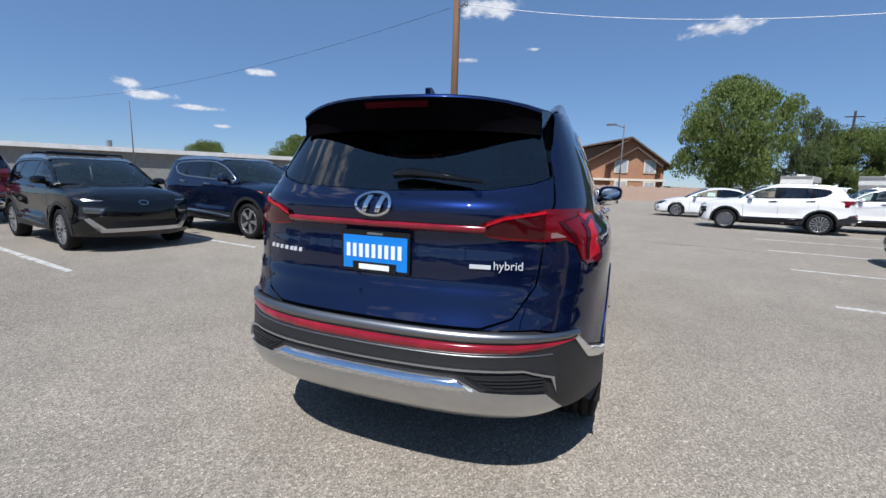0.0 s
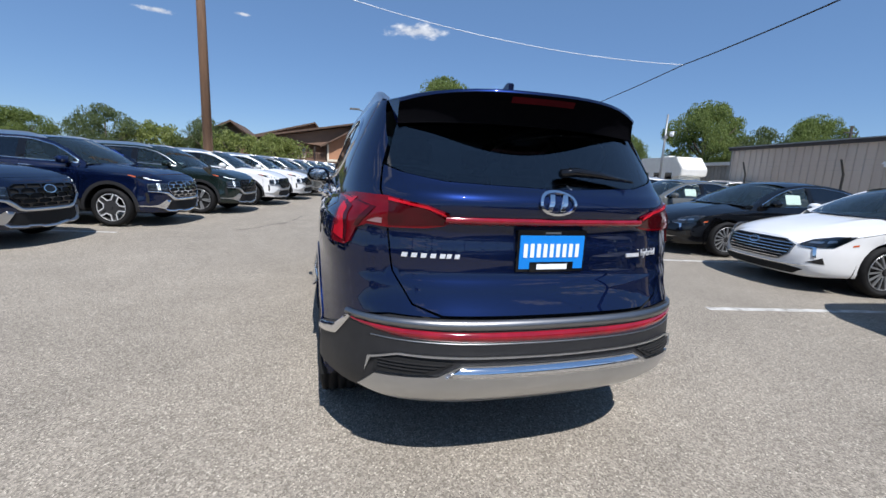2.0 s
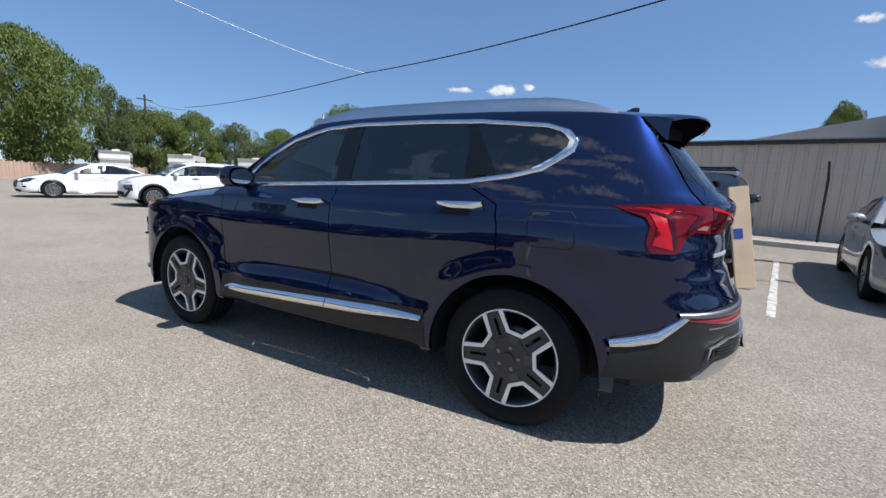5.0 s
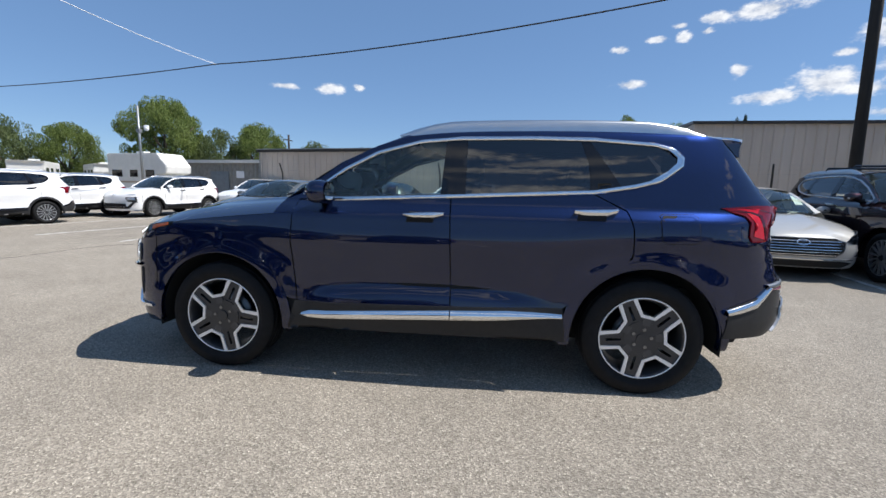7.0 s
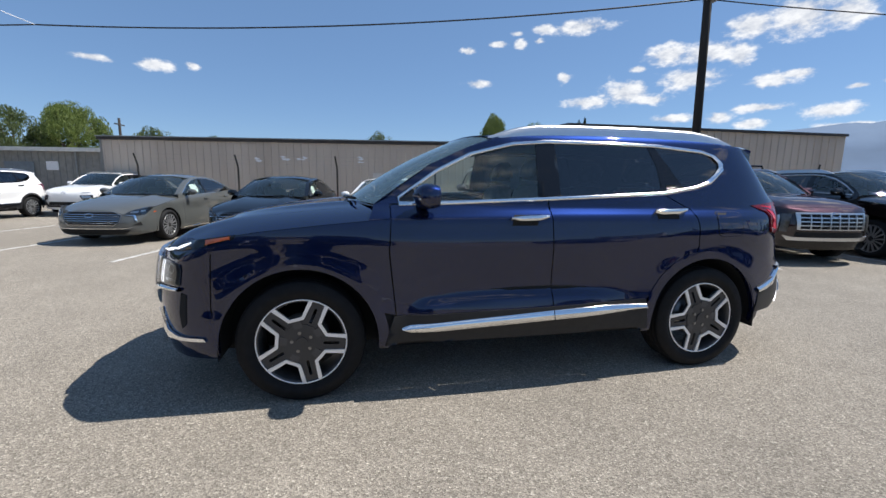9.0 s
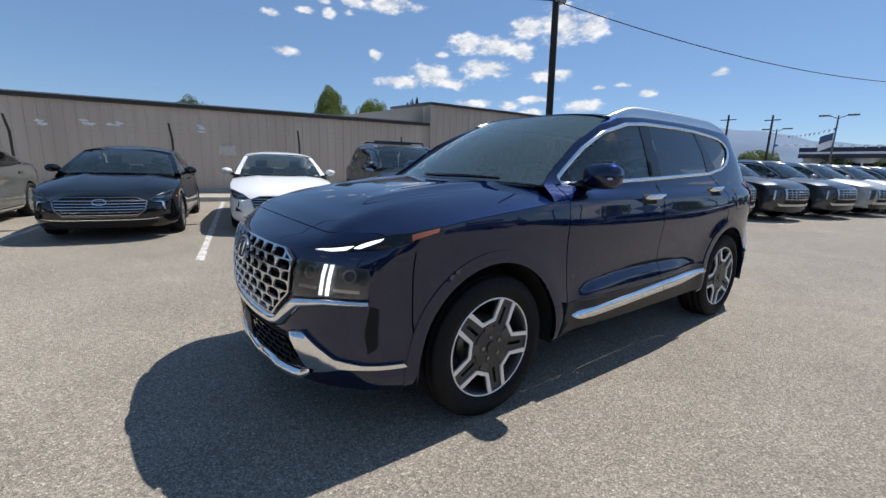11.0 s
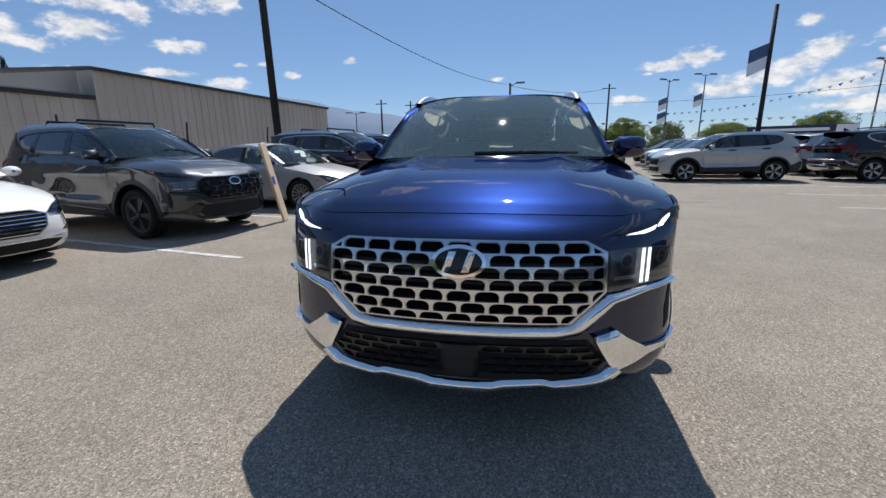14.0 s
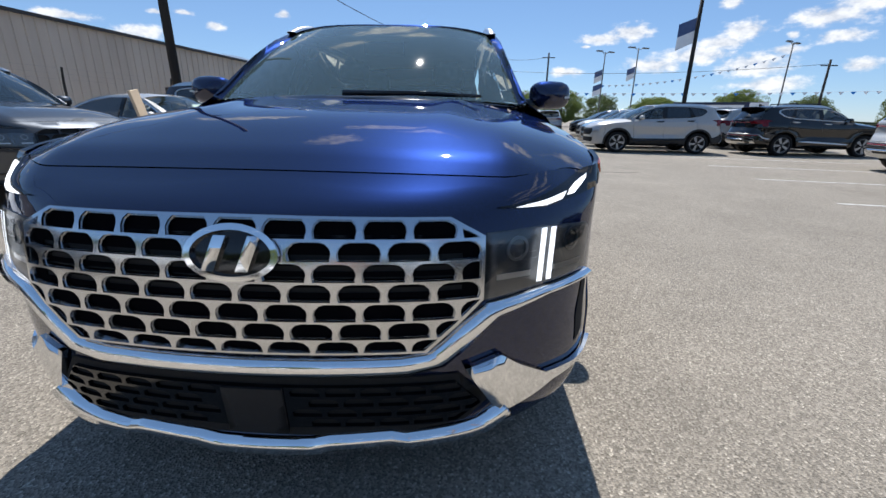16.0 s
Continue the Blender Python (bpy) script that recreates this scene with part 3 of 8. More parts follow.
def ribbon(name, body, top, bot, mat, parent, off=0.006, proud=0.01, slant=0.0, sub=4, mirror=False, closed=False, label=""):
    """A moulding on the skin between two lines of equal count in (s, z), with a rounded back; slant turns it upwards."""
    def line(q):
        q = list(q) + (list(q[:1]) if closed else [])
        out = [tuple(np.array(a) + (np.array(b) - np.array(a)) * k / sub) for a, b in zip(q, q[1:]) for k in range(sub)]
        return np.array(out + ([] if closed else [q[-1]]))
    a, b = line(top), line(bot)
    rows = []
    for f, o in ((0, -0.004), (0.04, off), (0.5, off + proud), (0.96, off + slant), (1, slant - 0.006)):
        c = a + (b - a) * f
        s, z, e = -c[:, 0] if mirror else c[:, 0], c[:, 1], 0.03
        nr = np.cross(body.at(s, z + e) - body.at(s, z - e), body.at(s + e, z) - body.at(s - e, z))
        nr /= np.linalg.norm(nr, axis=1)[:, None]
        rows.append(body.at(s, z) + nr * o)
    g = np.cross(rows[2][1] - rows[2][0], rows[3][0] - rows[2][0])
    return loft(name, [[tuple(p) for p in r] for r in rows], mat, parent, label, flip=bool(np.dot(g, nr[0]) < 0), closed=closed)


def loft(name, rows, mat, parent, label="", flip=False, smooth=True, closed=False):
    """A sheet through rows of points."""
    n = len(rows[0])
    V = [tuple(p) for r in rows for p in r]
    F = []
    for j in range(len(rows) - 1):
        for i in range(n if closed else n - 1):
            a, b, c, d = j * n + i, j * n + (i + 1) % n, (j + 1) * n + (i + 1) % n, (j + 1) * n + i
            F.append((d, c, b, a) if flip else (a, b, c, d))
    me = bpy.data.meshes.new(name)
    me.from_pydata(V, [], F)
    if smooth:
        me.shade_smooth()
    me.materials.append(mat)
    ob = new(name, me)
    ob.parent = parent
    if label:
        ob["label"] = label
    return ob


def lathe(name, profile, mat, parent, sides=40, label="", smooth=True):
    """A turned part about the x axis: profile of (x, radius)."""
    rows = [[(x, r * math.cos(2 * math.pi * k / sides), r * math.sin(2 * math.pi * k / sides)) for k in range(sides)] for x, r in profile]
    return loft(name, rows, mat, parent, label, smooth=smooth, closed=True)


def flat_shape(bm, poly, x0, x1, holes=()):
    """A plate in the y-z plane between two x values, with holes."""
    rings = [list(poly)] + [list(q) for q in holes]
    pts, edges = [], []
    for r in rings:
        k = len(pts)
        pts += r
        edges += [(k + i, k + (i + 1) % len(r)) for i in range(len(r))]
    vs, _, fs, *_ = delaunay_2d_cdt([Vector(p) for p in pts], edges, [], 0, 1e-7)
    tri = np.array([list(f) for f in fs if len(f) == 3], dtype=int).reshape(-1, 3)
    uv = np.array([tuple(v) for v in vs])
    c = uv[tri].mean(1)
    keep = inside(rings[0], c[:, 0], c[:, 1])
    for q in rings[1:]:
        keep &= ~inside(q, c[:, 0], c[:, 1])
    a = [bm.verts.new((x0, *p)) for p in uv]
    b = [bm.verts.new((x1, *p)) for p in uv]
    seen = set()
    for t in tri[keep]:
        t = [int(i) for i in t]
        e1, e2 = uv[t[1]] - uv[t[0]], uv[t[2]] - uv[t[0]]
        if (e1[0] * e2[1] - e1[1] * e2[0]) * (x0 - x1) < 0:
            t = t[::-1]
        bm.faces.new([a[i] for i in t])
        bm.faces.new([b[i] for i in t[::-1]])
        for p, q in ((t[0], t[1]), (t[1], t[2]), (t[2], t[0])):
            seen.add((p, q))
    for p, q in seen:
        if (q, p) not in seen:
            bm.faces.new((a[q], a[p], b[p], b[q]))
    return bm


def polar(r, deg):
    return (r * math.sin(radians(deg)), r * math.cos(radians(deg)))


def wheel(parent, x, y, z, radius, rim, style, mats, side=1, width=0.235, turn=0.0, fine=True):
    """A wheel with its tyre: it faces -x for side 1 and +x for side -1."""
    w = empty("wheel")
    w.parent = parent
    w.matrix_basis = Matrix.Translation((x, y, z)) @ Matrix.Rotation(0 if side > 0 else math.pi, 4, "Z") @ Matrix.Rotation(turn, 4, "X")
    R, r, h = radius, rim, width / 2
    n = 48 if fine else 24
    # x runs outwards to -h
    prof = [(h * 0.75, r), (h * 0.98, r + 0.03), (h, R - 0.06), (h * 0.88, R - 0.012)]
    if fine:
        for g in (0.62, 0.2, -0.2, -0.62):
            prof += [(h * (g + 0.07), R), (h * (g + 0.06), R - 0.009), (h * (g - 0.06), R - 0.009), (h * (g - 0.07), R)]
    prof += [(-h * 0.88, R - 0.012), (-h * 0.99, R - 0.05), (-h * 1.02, R - 0.075), (-h * 0.99, r + 0.035), (-h * 0.9, r + 0.012), (-h * 0.8, r)]
    lathe("tyre", prof, mats["tyre"], w, n, "black rubber tyre")
    lathe("rim", [(-h * 0.80, r + 0.004), (-h * 0.86, r + 0.006), (-h * 0.86, r - 0.006), (-h * 0.72, r - 0.016), (-h * 0.2, r - 0.03), (h * 0.5, r - 0.03)], mats["rim"], w, n, "alloy rim barrel")
    if fine:
        lathe("brake_disc", [(-h * 0.05, 0.02), (-h * 0.05, 0.15), (h * 0.1, 0.15)], mats["steel"], w, n)
    if style == "star":
        outer = [polar(r - 0.004, 360 * k / 60) for k in range(60)]
        holes = []
        for k in range(5):
            a = 72 * k + 36
            holes.append([polar(r - 0.014, a - 22), polar(r - 0.014, a - 14), polar(r - 0.007, a - 13), polar(r - 0.007, a - 4), polar(r - 0.013, a - 3), polar(r - 0.013, a + 4), polar(r - 0.007, a + 5), polar(r - 0.007, a + 15), polar(r - 0.014, a + 16), polar(r - 0.014, a + 22), polar(0.154, a + 13), polar(0.154, a - 13)])
            a = 72 * k
            holes.append([polar(0.214, a - 2.4), polar(0.214, a + 2.4), polar(0.122, a + 4.2), polar(0.122, a - 4.2)])
        part("spokes", flat_shape(bmesh.new(), outer, -h * 0.80, -h * 0.62, holes), mats["dark"], w, "dark grey five-spoke wheel face")
        lathe("rim_lip", [(-h * 0.82, r + 0.004), (-h * 0.88, r + 0.003), (-h * 0.88, r - 0.004), (-h * 0.80, r - 0.006)], mats["silver"], w, n, "bright machined rim edge")
        for k in range(5):
            a = 72 * k + 36
            bm = bmesh.new()
            flat_shape(bm, [polar(r - 0.003, a - 22.5), polar(0.154, a - 13), polar(0.154, a + 13), polar(r - 0.003, a + 22.5), polar(r - 0.003, a + 28), polar(0.139, a + 18.5), polar(0.136, a + 15), polar(0.136, a - 15), polar(0.139, a - 18.5), polar(r - 0.003, a - 28)], -h * 0.87, -h * 0.78)
            part("spoke_trim", bm, mats["silver"], w, "bright machined silver spoke edge")
            if fine:
                bm = bmesh.new()
                flat_shape(bm, [polar(0.118, a - 13), polar(0.130, a - 11), polar(0.130, a + 11), polar(0.118, a + 13), polar(0.088, a + 15), polar(0.088, a - 15)], -h * 0.85, -h * 0.79)
                part("spoke_pad", bm, mats["pad"], w)
        if fine:
            flat = bmesh.new()
            flat_shape(flat, [polar(0.112, 72 * k + d) for k in range(5) for d in (-14, 14)], -h * 0.84, -h * 0.79)
            part("hub_plate", flat, mats["dark"], w)
    else:
        # paired spokes, or a fan of many slightly swept ones
        angles = [360 * k / 15 for k in range(15)] if style == "multi" else [72 * k + d for k in range(5) for d in (-11, 11)]
        sweep, wide = (9, 3.4) if style == "multi" else (0, 4.6)
        bm = bmesh.new()
        for k, a in enumerate(angles):
            lean = sweep if style == "multi" else (-5 if k % 2 else 5)
            flat_shape(bm, [polar(r - 0.005, a + lean + wide * 0.9), polar(0.05, a + wide * 2.4), polar(0.05, a - wide * 2.4), polar(r - 0.005, a + lean - wide * 0.9)], -h * 0.84, -h * 0.66)
        part("spokes", bm, mats["alloy"] if style != "black" else mats["dark"], w)
        lathe("rim_lip", [(-h * 0.80, r + 0.004), (-h * 0.88, r + 0.003), (-h * 0.88, r - 0.006), (-h * 0.74, r - 0.010)], mats["alloy"] if style != "black" else mats["dark"], w, n, "alloy rim edge")
        bm = bmesh.new()
        flat_shape(bm, [polar(r + 0.002, 360 * k / 40) for k in range(40)], -h * 0.45, -h * 0.40)
        part("wheel_back", bm, M_SHADOW, w)
    bm = bmesh.new()
    flat_shape(bm, [polar(0.032, 360 * k / 20) for k in range(20)], -h * 0.90, -h * 0.6)
    part("hub_cap", bm, mats["dark"], w)
    if fine:
        for k in range(5):
            bm = bmesh.new()
            cy, cz = polar(0.058, 72 * k + 36)
            flat_shape(bm, [(cy + p, cz + q) for p, q in (polar(0.011, 60 * j) for j in range(6))], -h * 0.88, -h * 0.7)
            part("lug_nut", bm, mats["steel"], w)
    return w

# ---- the blue family SUV and its sisters ----
def arc_pts(cy, cz, r, a0, a1, n):
    """Points on a circle in the side view; 0 degrees is up, 90 is forwards."""
    return [("d", cy + r * math.sin(radians(a)), cz + r * math.cos(radians(a))) for a in np.linspace(a0, a1, n)]


SUV_PLAN = [(0, -2.37), (0.35, -2.352), (0.58, -2.29), (0.75, -2.18), (0.845, -2.04), (0.90, -1.85), (0.925, -1.6), (0.935, -1.2), (0.94, -0.3), (0.94, 0.6),
            (0.935, 1.2), (0.925, 1.6), (0.916, 1.8), (0.897, 1.92), (0.855, 2.025), (0.775, 2.115), (0.65, 2.205), (0.48, 2.28), (0.25, 2.318), (0, 2.33)]
SUV_SIDE = [(0.2, -0.09), (0.26, -0.05), (0.32, -0.012), (0.38, 0.0), (0.5, 0.003), (0.6, -0.004), (0.75, -0.006), (0.9, -0.010), (1.0, -0.012), (1.07, -0.015), (1.10, -0.021), (1.12, -0.036), (1.16, -0.073), (1.18, -0.083), (1.22, -0.093), (1.4, -0.155), (1.6, -0.245), (1.64, -0.275), (1.7, -0.34)]
SUV_REAR = [(0.2, 0.22), (0.30, 0.14), (0.36, 0.06), (0.42, -0.02), (0.48, -0.055), (0.57, -0.058), (0.64, -0.052), (0.69, -0.047), (0.73, -0.040), (0.77, -0.020), (0.81, 0.0), (0.88, 0.022), (0.9, 0.042), (0.98, 0.045), (1.05, 0.055), (1.10, 0.05), (1.13, 0.03), (1.19, 0.02), (1.22, 0.04), (1.25, 0.08), (1.34, 0.16), (1.49, 0.29), (1.60, 0.39), (1.7, 0.48)]
SUV_FRONT = [(0.2, -0.12), (0.26, -0.055), (0.32, -0.036), (0.38, -0.028), (0.45, -0.02), (0.54, -0.012), (0.62, -0.008), (0.70, -0.01), (0.80, -0.025), (0.86, -0.045), (0.90, -0.075), (0.94, -0.13), (0.98, -0.2), (1.1, -0.4)]
SUV_BODY = Body(SUV_PLAN, SUV_SIDE, SUV_REAR, SUV_FRONT, (-1.3825, 1.3825), taper=0.075)
SUV_BODY.sculpt = True
HOOD_C = curve1([(0.7, 1.215), (0.95, 1.195), (1.4, 1.155), (1.76, 1.11), (2.0, 1.045), (2.1, 1.0), (2.18, 0.955), (2.25, 0.905), (2.34, 0.83)])


def hood_z(x, y, body, hood_c, drop):
    xb = np.maximum(np.interp(y, [0.5, 1.2, 1.6, 1.85, 2.02, 2.12, 2.2, 2.26], [0.90, 0.905, 0.895, 0.87, 0.83, 0.76, 0.68, 0.6]), 0.3)
    r = np.clip(np.abs(x) / xb, 0, 1.15)
    ridge = 0.012 * np.exp(-(((np.abs(x) - 0.46 + 0.06 * (y - 1)) / 0.07) ** 2)) * np.clip((1.95 - y) / 0.6, 0, 1)
    return hood_c(y) - drop * r**3.2 + ridge


def top_edge(body, s, hood_c, drop):
    """The height at which the skin meets the bonnet."""
    z = np.full(np.shape(s), 0.95)
    for _ in range(12):
        p = body.at(s, z)
        z = 0.5 * z + 0.5 * hood_z(p[:, 0], p[:, 1], body, hood_c, drop)
    return z


def hood_surf(body, hood_c, drop):
    def at(x, y):
        return np.stack([x, y, hood_z(x, y, body, hood_c, drop)], -1)

    def nor(x, y):
        e = 0.004
        n = np.cross(at(x + e, y) - at(x - e, y), at(x, y + e) - at(x, y - e))
        return n / np.linalg.norm(n, axis=-1)[..., None]
    return at, nor


# the line along which wings and bumper meet the bonnet
TOP_S = np.linspace(SUV_BODY.side_s(0.80, 1.1), SUV_BODY.half, 140)
TOP_Z = top_edge(SUV_BODY, TOP_S, HOOD_C, 0.10)
ring0 = SUV_BODY.at(TOP_S, TOP_Z)
ax0 = np.abs(ring0[:, 0])
near = np.clip((0.82 - ax0) / 0.24, 0, 1) * (ring0[:, 1] > 1.7)
near = near * near * (3 - 2 * near)
SUV_BODY.nose = (TOP_S, TOP_Z, near * (2.125 - 0.02 * (ax0 / 0.6) ** 2 - ring0[:, 1]), near * (0.970 - 0.006 * (ax0 / 0.6) ** 2 - ring0[:, 2]))
ring1 = SUV_BODY.at(TOP_S, TOP_Z)[::-1]
FIT_X, FIT_Y = np.abs(ring1[:, 0]), ring1[:, 1]
FIT_Z = (ring1[:, 2] - hood_z(ring1[:, 0], ring1[:, 1], SUV_BODY, HOOD_C, 0.10)) * near[::-1]


def suv_top(s):
    return np.interp(s, TOP_S, TOP_Z)


def suv_hood():
    """The bonnet's surface, which ends on the leading edge."""
    def at(x, y):
        x, y = np.asarray(x, float), np.asarray(y, float)
        lift = np.interp(np.abs(x), FIT_X, FIT_Z) * np.exp(-(((np.interp(np.abs(x), FIT_X, FIT_Y) - y) / 0.30) ** 2))
        return np.stack([x, y, hood_z(x, y, SUV_BODY, HOOD_C, 0.10) + lift], -1)

    def nor(x, y):
        e = 0.02
        n = np.cross(at(x + e, y) - at(x - e, y), at(x, y + e) - at(x, y - e))
        return n / np.linalg.norm(n, axis=-1)[..., None]
    return at, nor


ROOF_EDGE = curve1([(0.3, 1.565), (0.15, 1.605), (-0.2, 1.64), (-0.7, 1.652), (-1.2, 1.650), (-1.6, 1.634), (-1.9, 1.606)])
ROOF_MID = curve1([(0.4, 1.618), (0.2, 1.656), (-0.2, 1.685), (-0.7, 1.70), (-1.2, 1.697), (-1.6, 1.685), (-1.9, 1.668), (-2.15, 1.648)])
DLO = [(0.80, 1.215), (0.55, 1.385), (0.33, 1.495), (0.04, 1.57), (-0.21, 1.592), (-0.69, 1.598), (-1.07, 1.592), (-1.44, 1.562), (-1.55, 1.528), (-1.595, 1.482), (-1.585, 1.44), (-1.45, 1.345), (-1.30, 1.305), (-1.05, 1.265), (-0.17, 1.222), (0.45, 1.195), (0.80, 1.185)]


def oval(cx, cz, a, b, n=28):
    return [(cx + a * math.cos(2 * math.pi * k / n), cz + b * math.sin(2 * math.pi * k / n)) for k in range(n)]


def clip_convex(poly, clip):
    """A polygon cut to a convex one that runs anticlockwise."""
    out = list(poly)
    for a, b in zip(clip, clip[1:] + clip[:1]):
        src, out = out, []
        for p, q in zip(src, src[1:] + src[:1]):
            sp = (b[0] - a[0]) * (p[1] - a[1]) - (b[1] - a[1]) * (p[0] - a[0])
            sq = (b[0] - a[0]) * (q[1] - a[1]) - (b[1] - a[1]) * (q[0] - a[0])
            if sp >= 0:
                out.append(p)
            if (sp >= 0) != (sq >= 0):
                t = sp / (sp - sq)
                out.append((p[0] + (q[0] - p[0]) * t, p[1] + (q[1] - p[1]) * t))
        if not out:
            return []
    return out


def area(poly):
    return 0.5 * sum(a[0] * b[1] - b[0] * a[1] for a, b in zip(poly, poly[1:] + poly[:1]))


def badge(body, parent, x, z, a, b, mat, where="r", off=0.012, fine=True):
    """A plain bright oval with two slanted strokes in it."""
    find = body.rear_s if where == "r" else body.front_s
    s0 = find(x, z)
    ring = patch("badge", body, oval(s0, z, a, b), mat, parent, 0.03, off, 0.01, [oval(s0, z, a * 0.86, b * 0.80)], label="plain bright oval badge ring")
    if fine:
        for d in (-1, 1):
            q = [(s0 - (d * a * 0.36 + u * a * 0.13 + v * a * 0.13), z + v * b * 0.62) for u, v in ((-1, -1), (1, -1), (1, 1), (-1, 1))]
            patch("badge_stroke", body, q, mat, ring, 0.03, off, 0.01)
    return ring


def suv(label, body_mat, fine=True, grille="bright", roof_bars=False, wheels="star", trim=M_CHROME, group="", drl=True, cladding=M_TRIM, front="family", name="family_suv"):
    B = SUV_BODY
    h = 0.045 if fine else 0.11
    car = empty(name, label=label, category="car", group=group)
    P = B.poly
    L, W = B.half, 1.3825
    drop = 0.10
    arch_mat = body_mat if fine else cladding
    both = (False, True)
    # dark liner under the skin, so that gaps between panels read as gaps
    liner = [("d", 2.0, 0.30)] + [("d", 1.85, 0.30)] + arc_pts(W, 0.365, 0.475, 90, -90, 9) + arc_pts(-W, 0.365, 0.475, 90, -90, 9) + [("d", -1.95, 0.36), ("d", -1.98, 1.10), ("d", -1.2, 1.12), ("d", 0.8, 1.10), ("d", 1.95, 0.90)]
    for m in both if fine else ():
        patch("liner", B, P(liner), M_SHADOW, car, 0.12, -0.014, mirror=m)
    if fine:
        # unseen sheet added behind the rear panels to block sunlight leaking through their gap
        patch("liner", B, P([("r", -0.84, 0.60), ("r", 0.84, 0.60), ("r", 0.84, 0.84), ("r", -0.84, 0.84)]), M_SHADOW, car, 0.1, -0.03)
    # front wings
    sf = np.linspace(B.side_s(0.86, 1.1), B.side_s(1.86, 0.95), 14)
    wing_top = [(a, z - 0.001) for a, z in zip(sf, suv_top(sf))]
    wing = P([("d", 0.86, 1.10), ("d", 0.875, 0.9), ("d", 0.835, 0.52)] + arc_pts(W, 0.365, 0.503, -70, 68, 14) + [("d", 1.855, 0.60), ("d", 1.84, 0.90)])
    for m in both:
        patch("front_wing", B, wing + wing_top[::-1], body_mat, car, h * 0.7, mirror=m)
    # doors
    front_door = P([("d", 0.853, 1.172), ("d", 0.866, 0.9), ("d", 0.826, 0.505), ("d", -0.186, 0.52), ("d", -0.176, 0.9), ("d", -0.166, 1.208), ("d", 0.45, 1.184)])
    rear_door = P([("d", -0.173, 1.208), ("d", -0.183, 0.9), ("d", -0.193, 0.52), ("d", -0.87, 0.535)] + arc_pts(-W, 0.365, 0.505, 66, 14, 8) + [("d", -1.282, 0.90), ("d", -1.275, 1.05), ("d", -1.245, 1.15), ("d", -1.05, 1.25)])
    for m in both:
        d1 = patch("front_door", B, front_door, body_mat, car, h * 0.6, mirror=m)
        d2 = patch("rear_door", B, rear_door, body_mat, car, h * 0.6, mirror=m)
        for d, ya, yb, zz in ((d1, 0.115, -0.135, 1.088), (d2, -0.935, -1.185, 1.126)):
            cup = P([("d", ya - 0.01, zz - 0.035), ("d", yb + 0.07, zz - 0.035), ("d", yb + 0.05, zz + 0.03), ("d", ya - 0.03, zz + 0.03)])
            if fine:
                # the hollow's shade as a flat dark patch on the door skin
                patch("handle_cup", B, cup, M_SHADOW, d, 0.03, 0.002, mirror=m)
            ribbon("door_handle", B, P([("d", ya + 0.005, zz + 0.006), ("d", ya - 0.06, zz + 0.016), ("d", yb + 0.06, zz + 0.022), ("d", yb, zz + 0.018)]), P([("d", ya + 0.005, zz), ("d", ya - 0.06, zz - 0.010), ("d", yb + 0.06, zz - 0.008), ("d", yb, zz + 0.006)]), trim, d, 0.030, 0.010, 0.004, mirror=m, label="bright chrome door handle")
    # body side: quarter panel, rear pillar and window frame in one
    edge_y = np.linspace(-1.86, 0.12, 22)
    roof_side = [("d", float(y), float(ROOF_EDGE(y))) for y in edge_y]
    side = P([("d", 0.95, 1.18), ("d", 0.45, 1.190), ("d", -0.17, 1.215), ("d", -1.05, 1.257), ("d", -1.252, 1.155), ("d", -1.283, 1.05), ("d", -1.29, 0.90)]
             + arc_pts(-W, 0.365, 0.505, 12, -68, 12) + [("d", -1.862, 0.590), ("d", -1.98, 0.616), ("d", -2.08, 0.650), ("r", -0.78, 0.72), ("r", -0.66, 0.745), ("r", -0.47, 0.742), ("r", -0.575, 0.78), ("r", -0.645, 0.90), ("r", -0.664, 1.07), ("r", -0.69, 1.22), ("r", -0.672, 1.32), ("r", -0.64, 1.42)]
             + roof_side + [("d", 0.34, 1.545), ("d", 0.60, 1.425)])
    dlo = P([("d", y, z) for y, z in DLO])
    cs, cz = np.mean([p[0] for p in dlo]), np.mean([p[1] for p in dlo])
    def grown(d):
        out = []
        for (a, b), (p, q), (u, v) in zip(dlo[-1:] + dlo[:-1], dlo, dlo[1:] + dlo[:1]):
            tx, tz = u - a, v - b
            n = math.hypot(tx, tz)
            nx, nz = tz / n, -tx / n
            if (p - cs) * nx + (q - cz) * nz < 0:
                nx, nz = -nx, -nz
            out.append((p + nx * d, q + nz * d))
        return out
    for m in both:
        patch("body_side", B, side, body_mat, car, h * 0.75, holes=[grown(0.012)], mirror=m)
        ribbon("window_trim", B, grown(0.016), grown(-0.008), trim, car, 0.004, 0.004, 0.003, 4 if fine else 2, m, True, label="bright chrome window surround")
        # wider bright corner behind the last window
        patch("corner_trim", B, P([("d", -1.455, 1.565), ("d", -1.555, 1.532), ("d", -1.60, 1.482), ("d", -1.59, 1.437), ("d", -1.45, 1.342), ("d", -1.36, 1.318), ("d", -1.50, 1.40), ("d", -1.556, 1.45), ("d", -1.562, 1.485), ("d", -1.53, 1.518)]), trim, car, h, 0.006, 0.006, mirror=m)
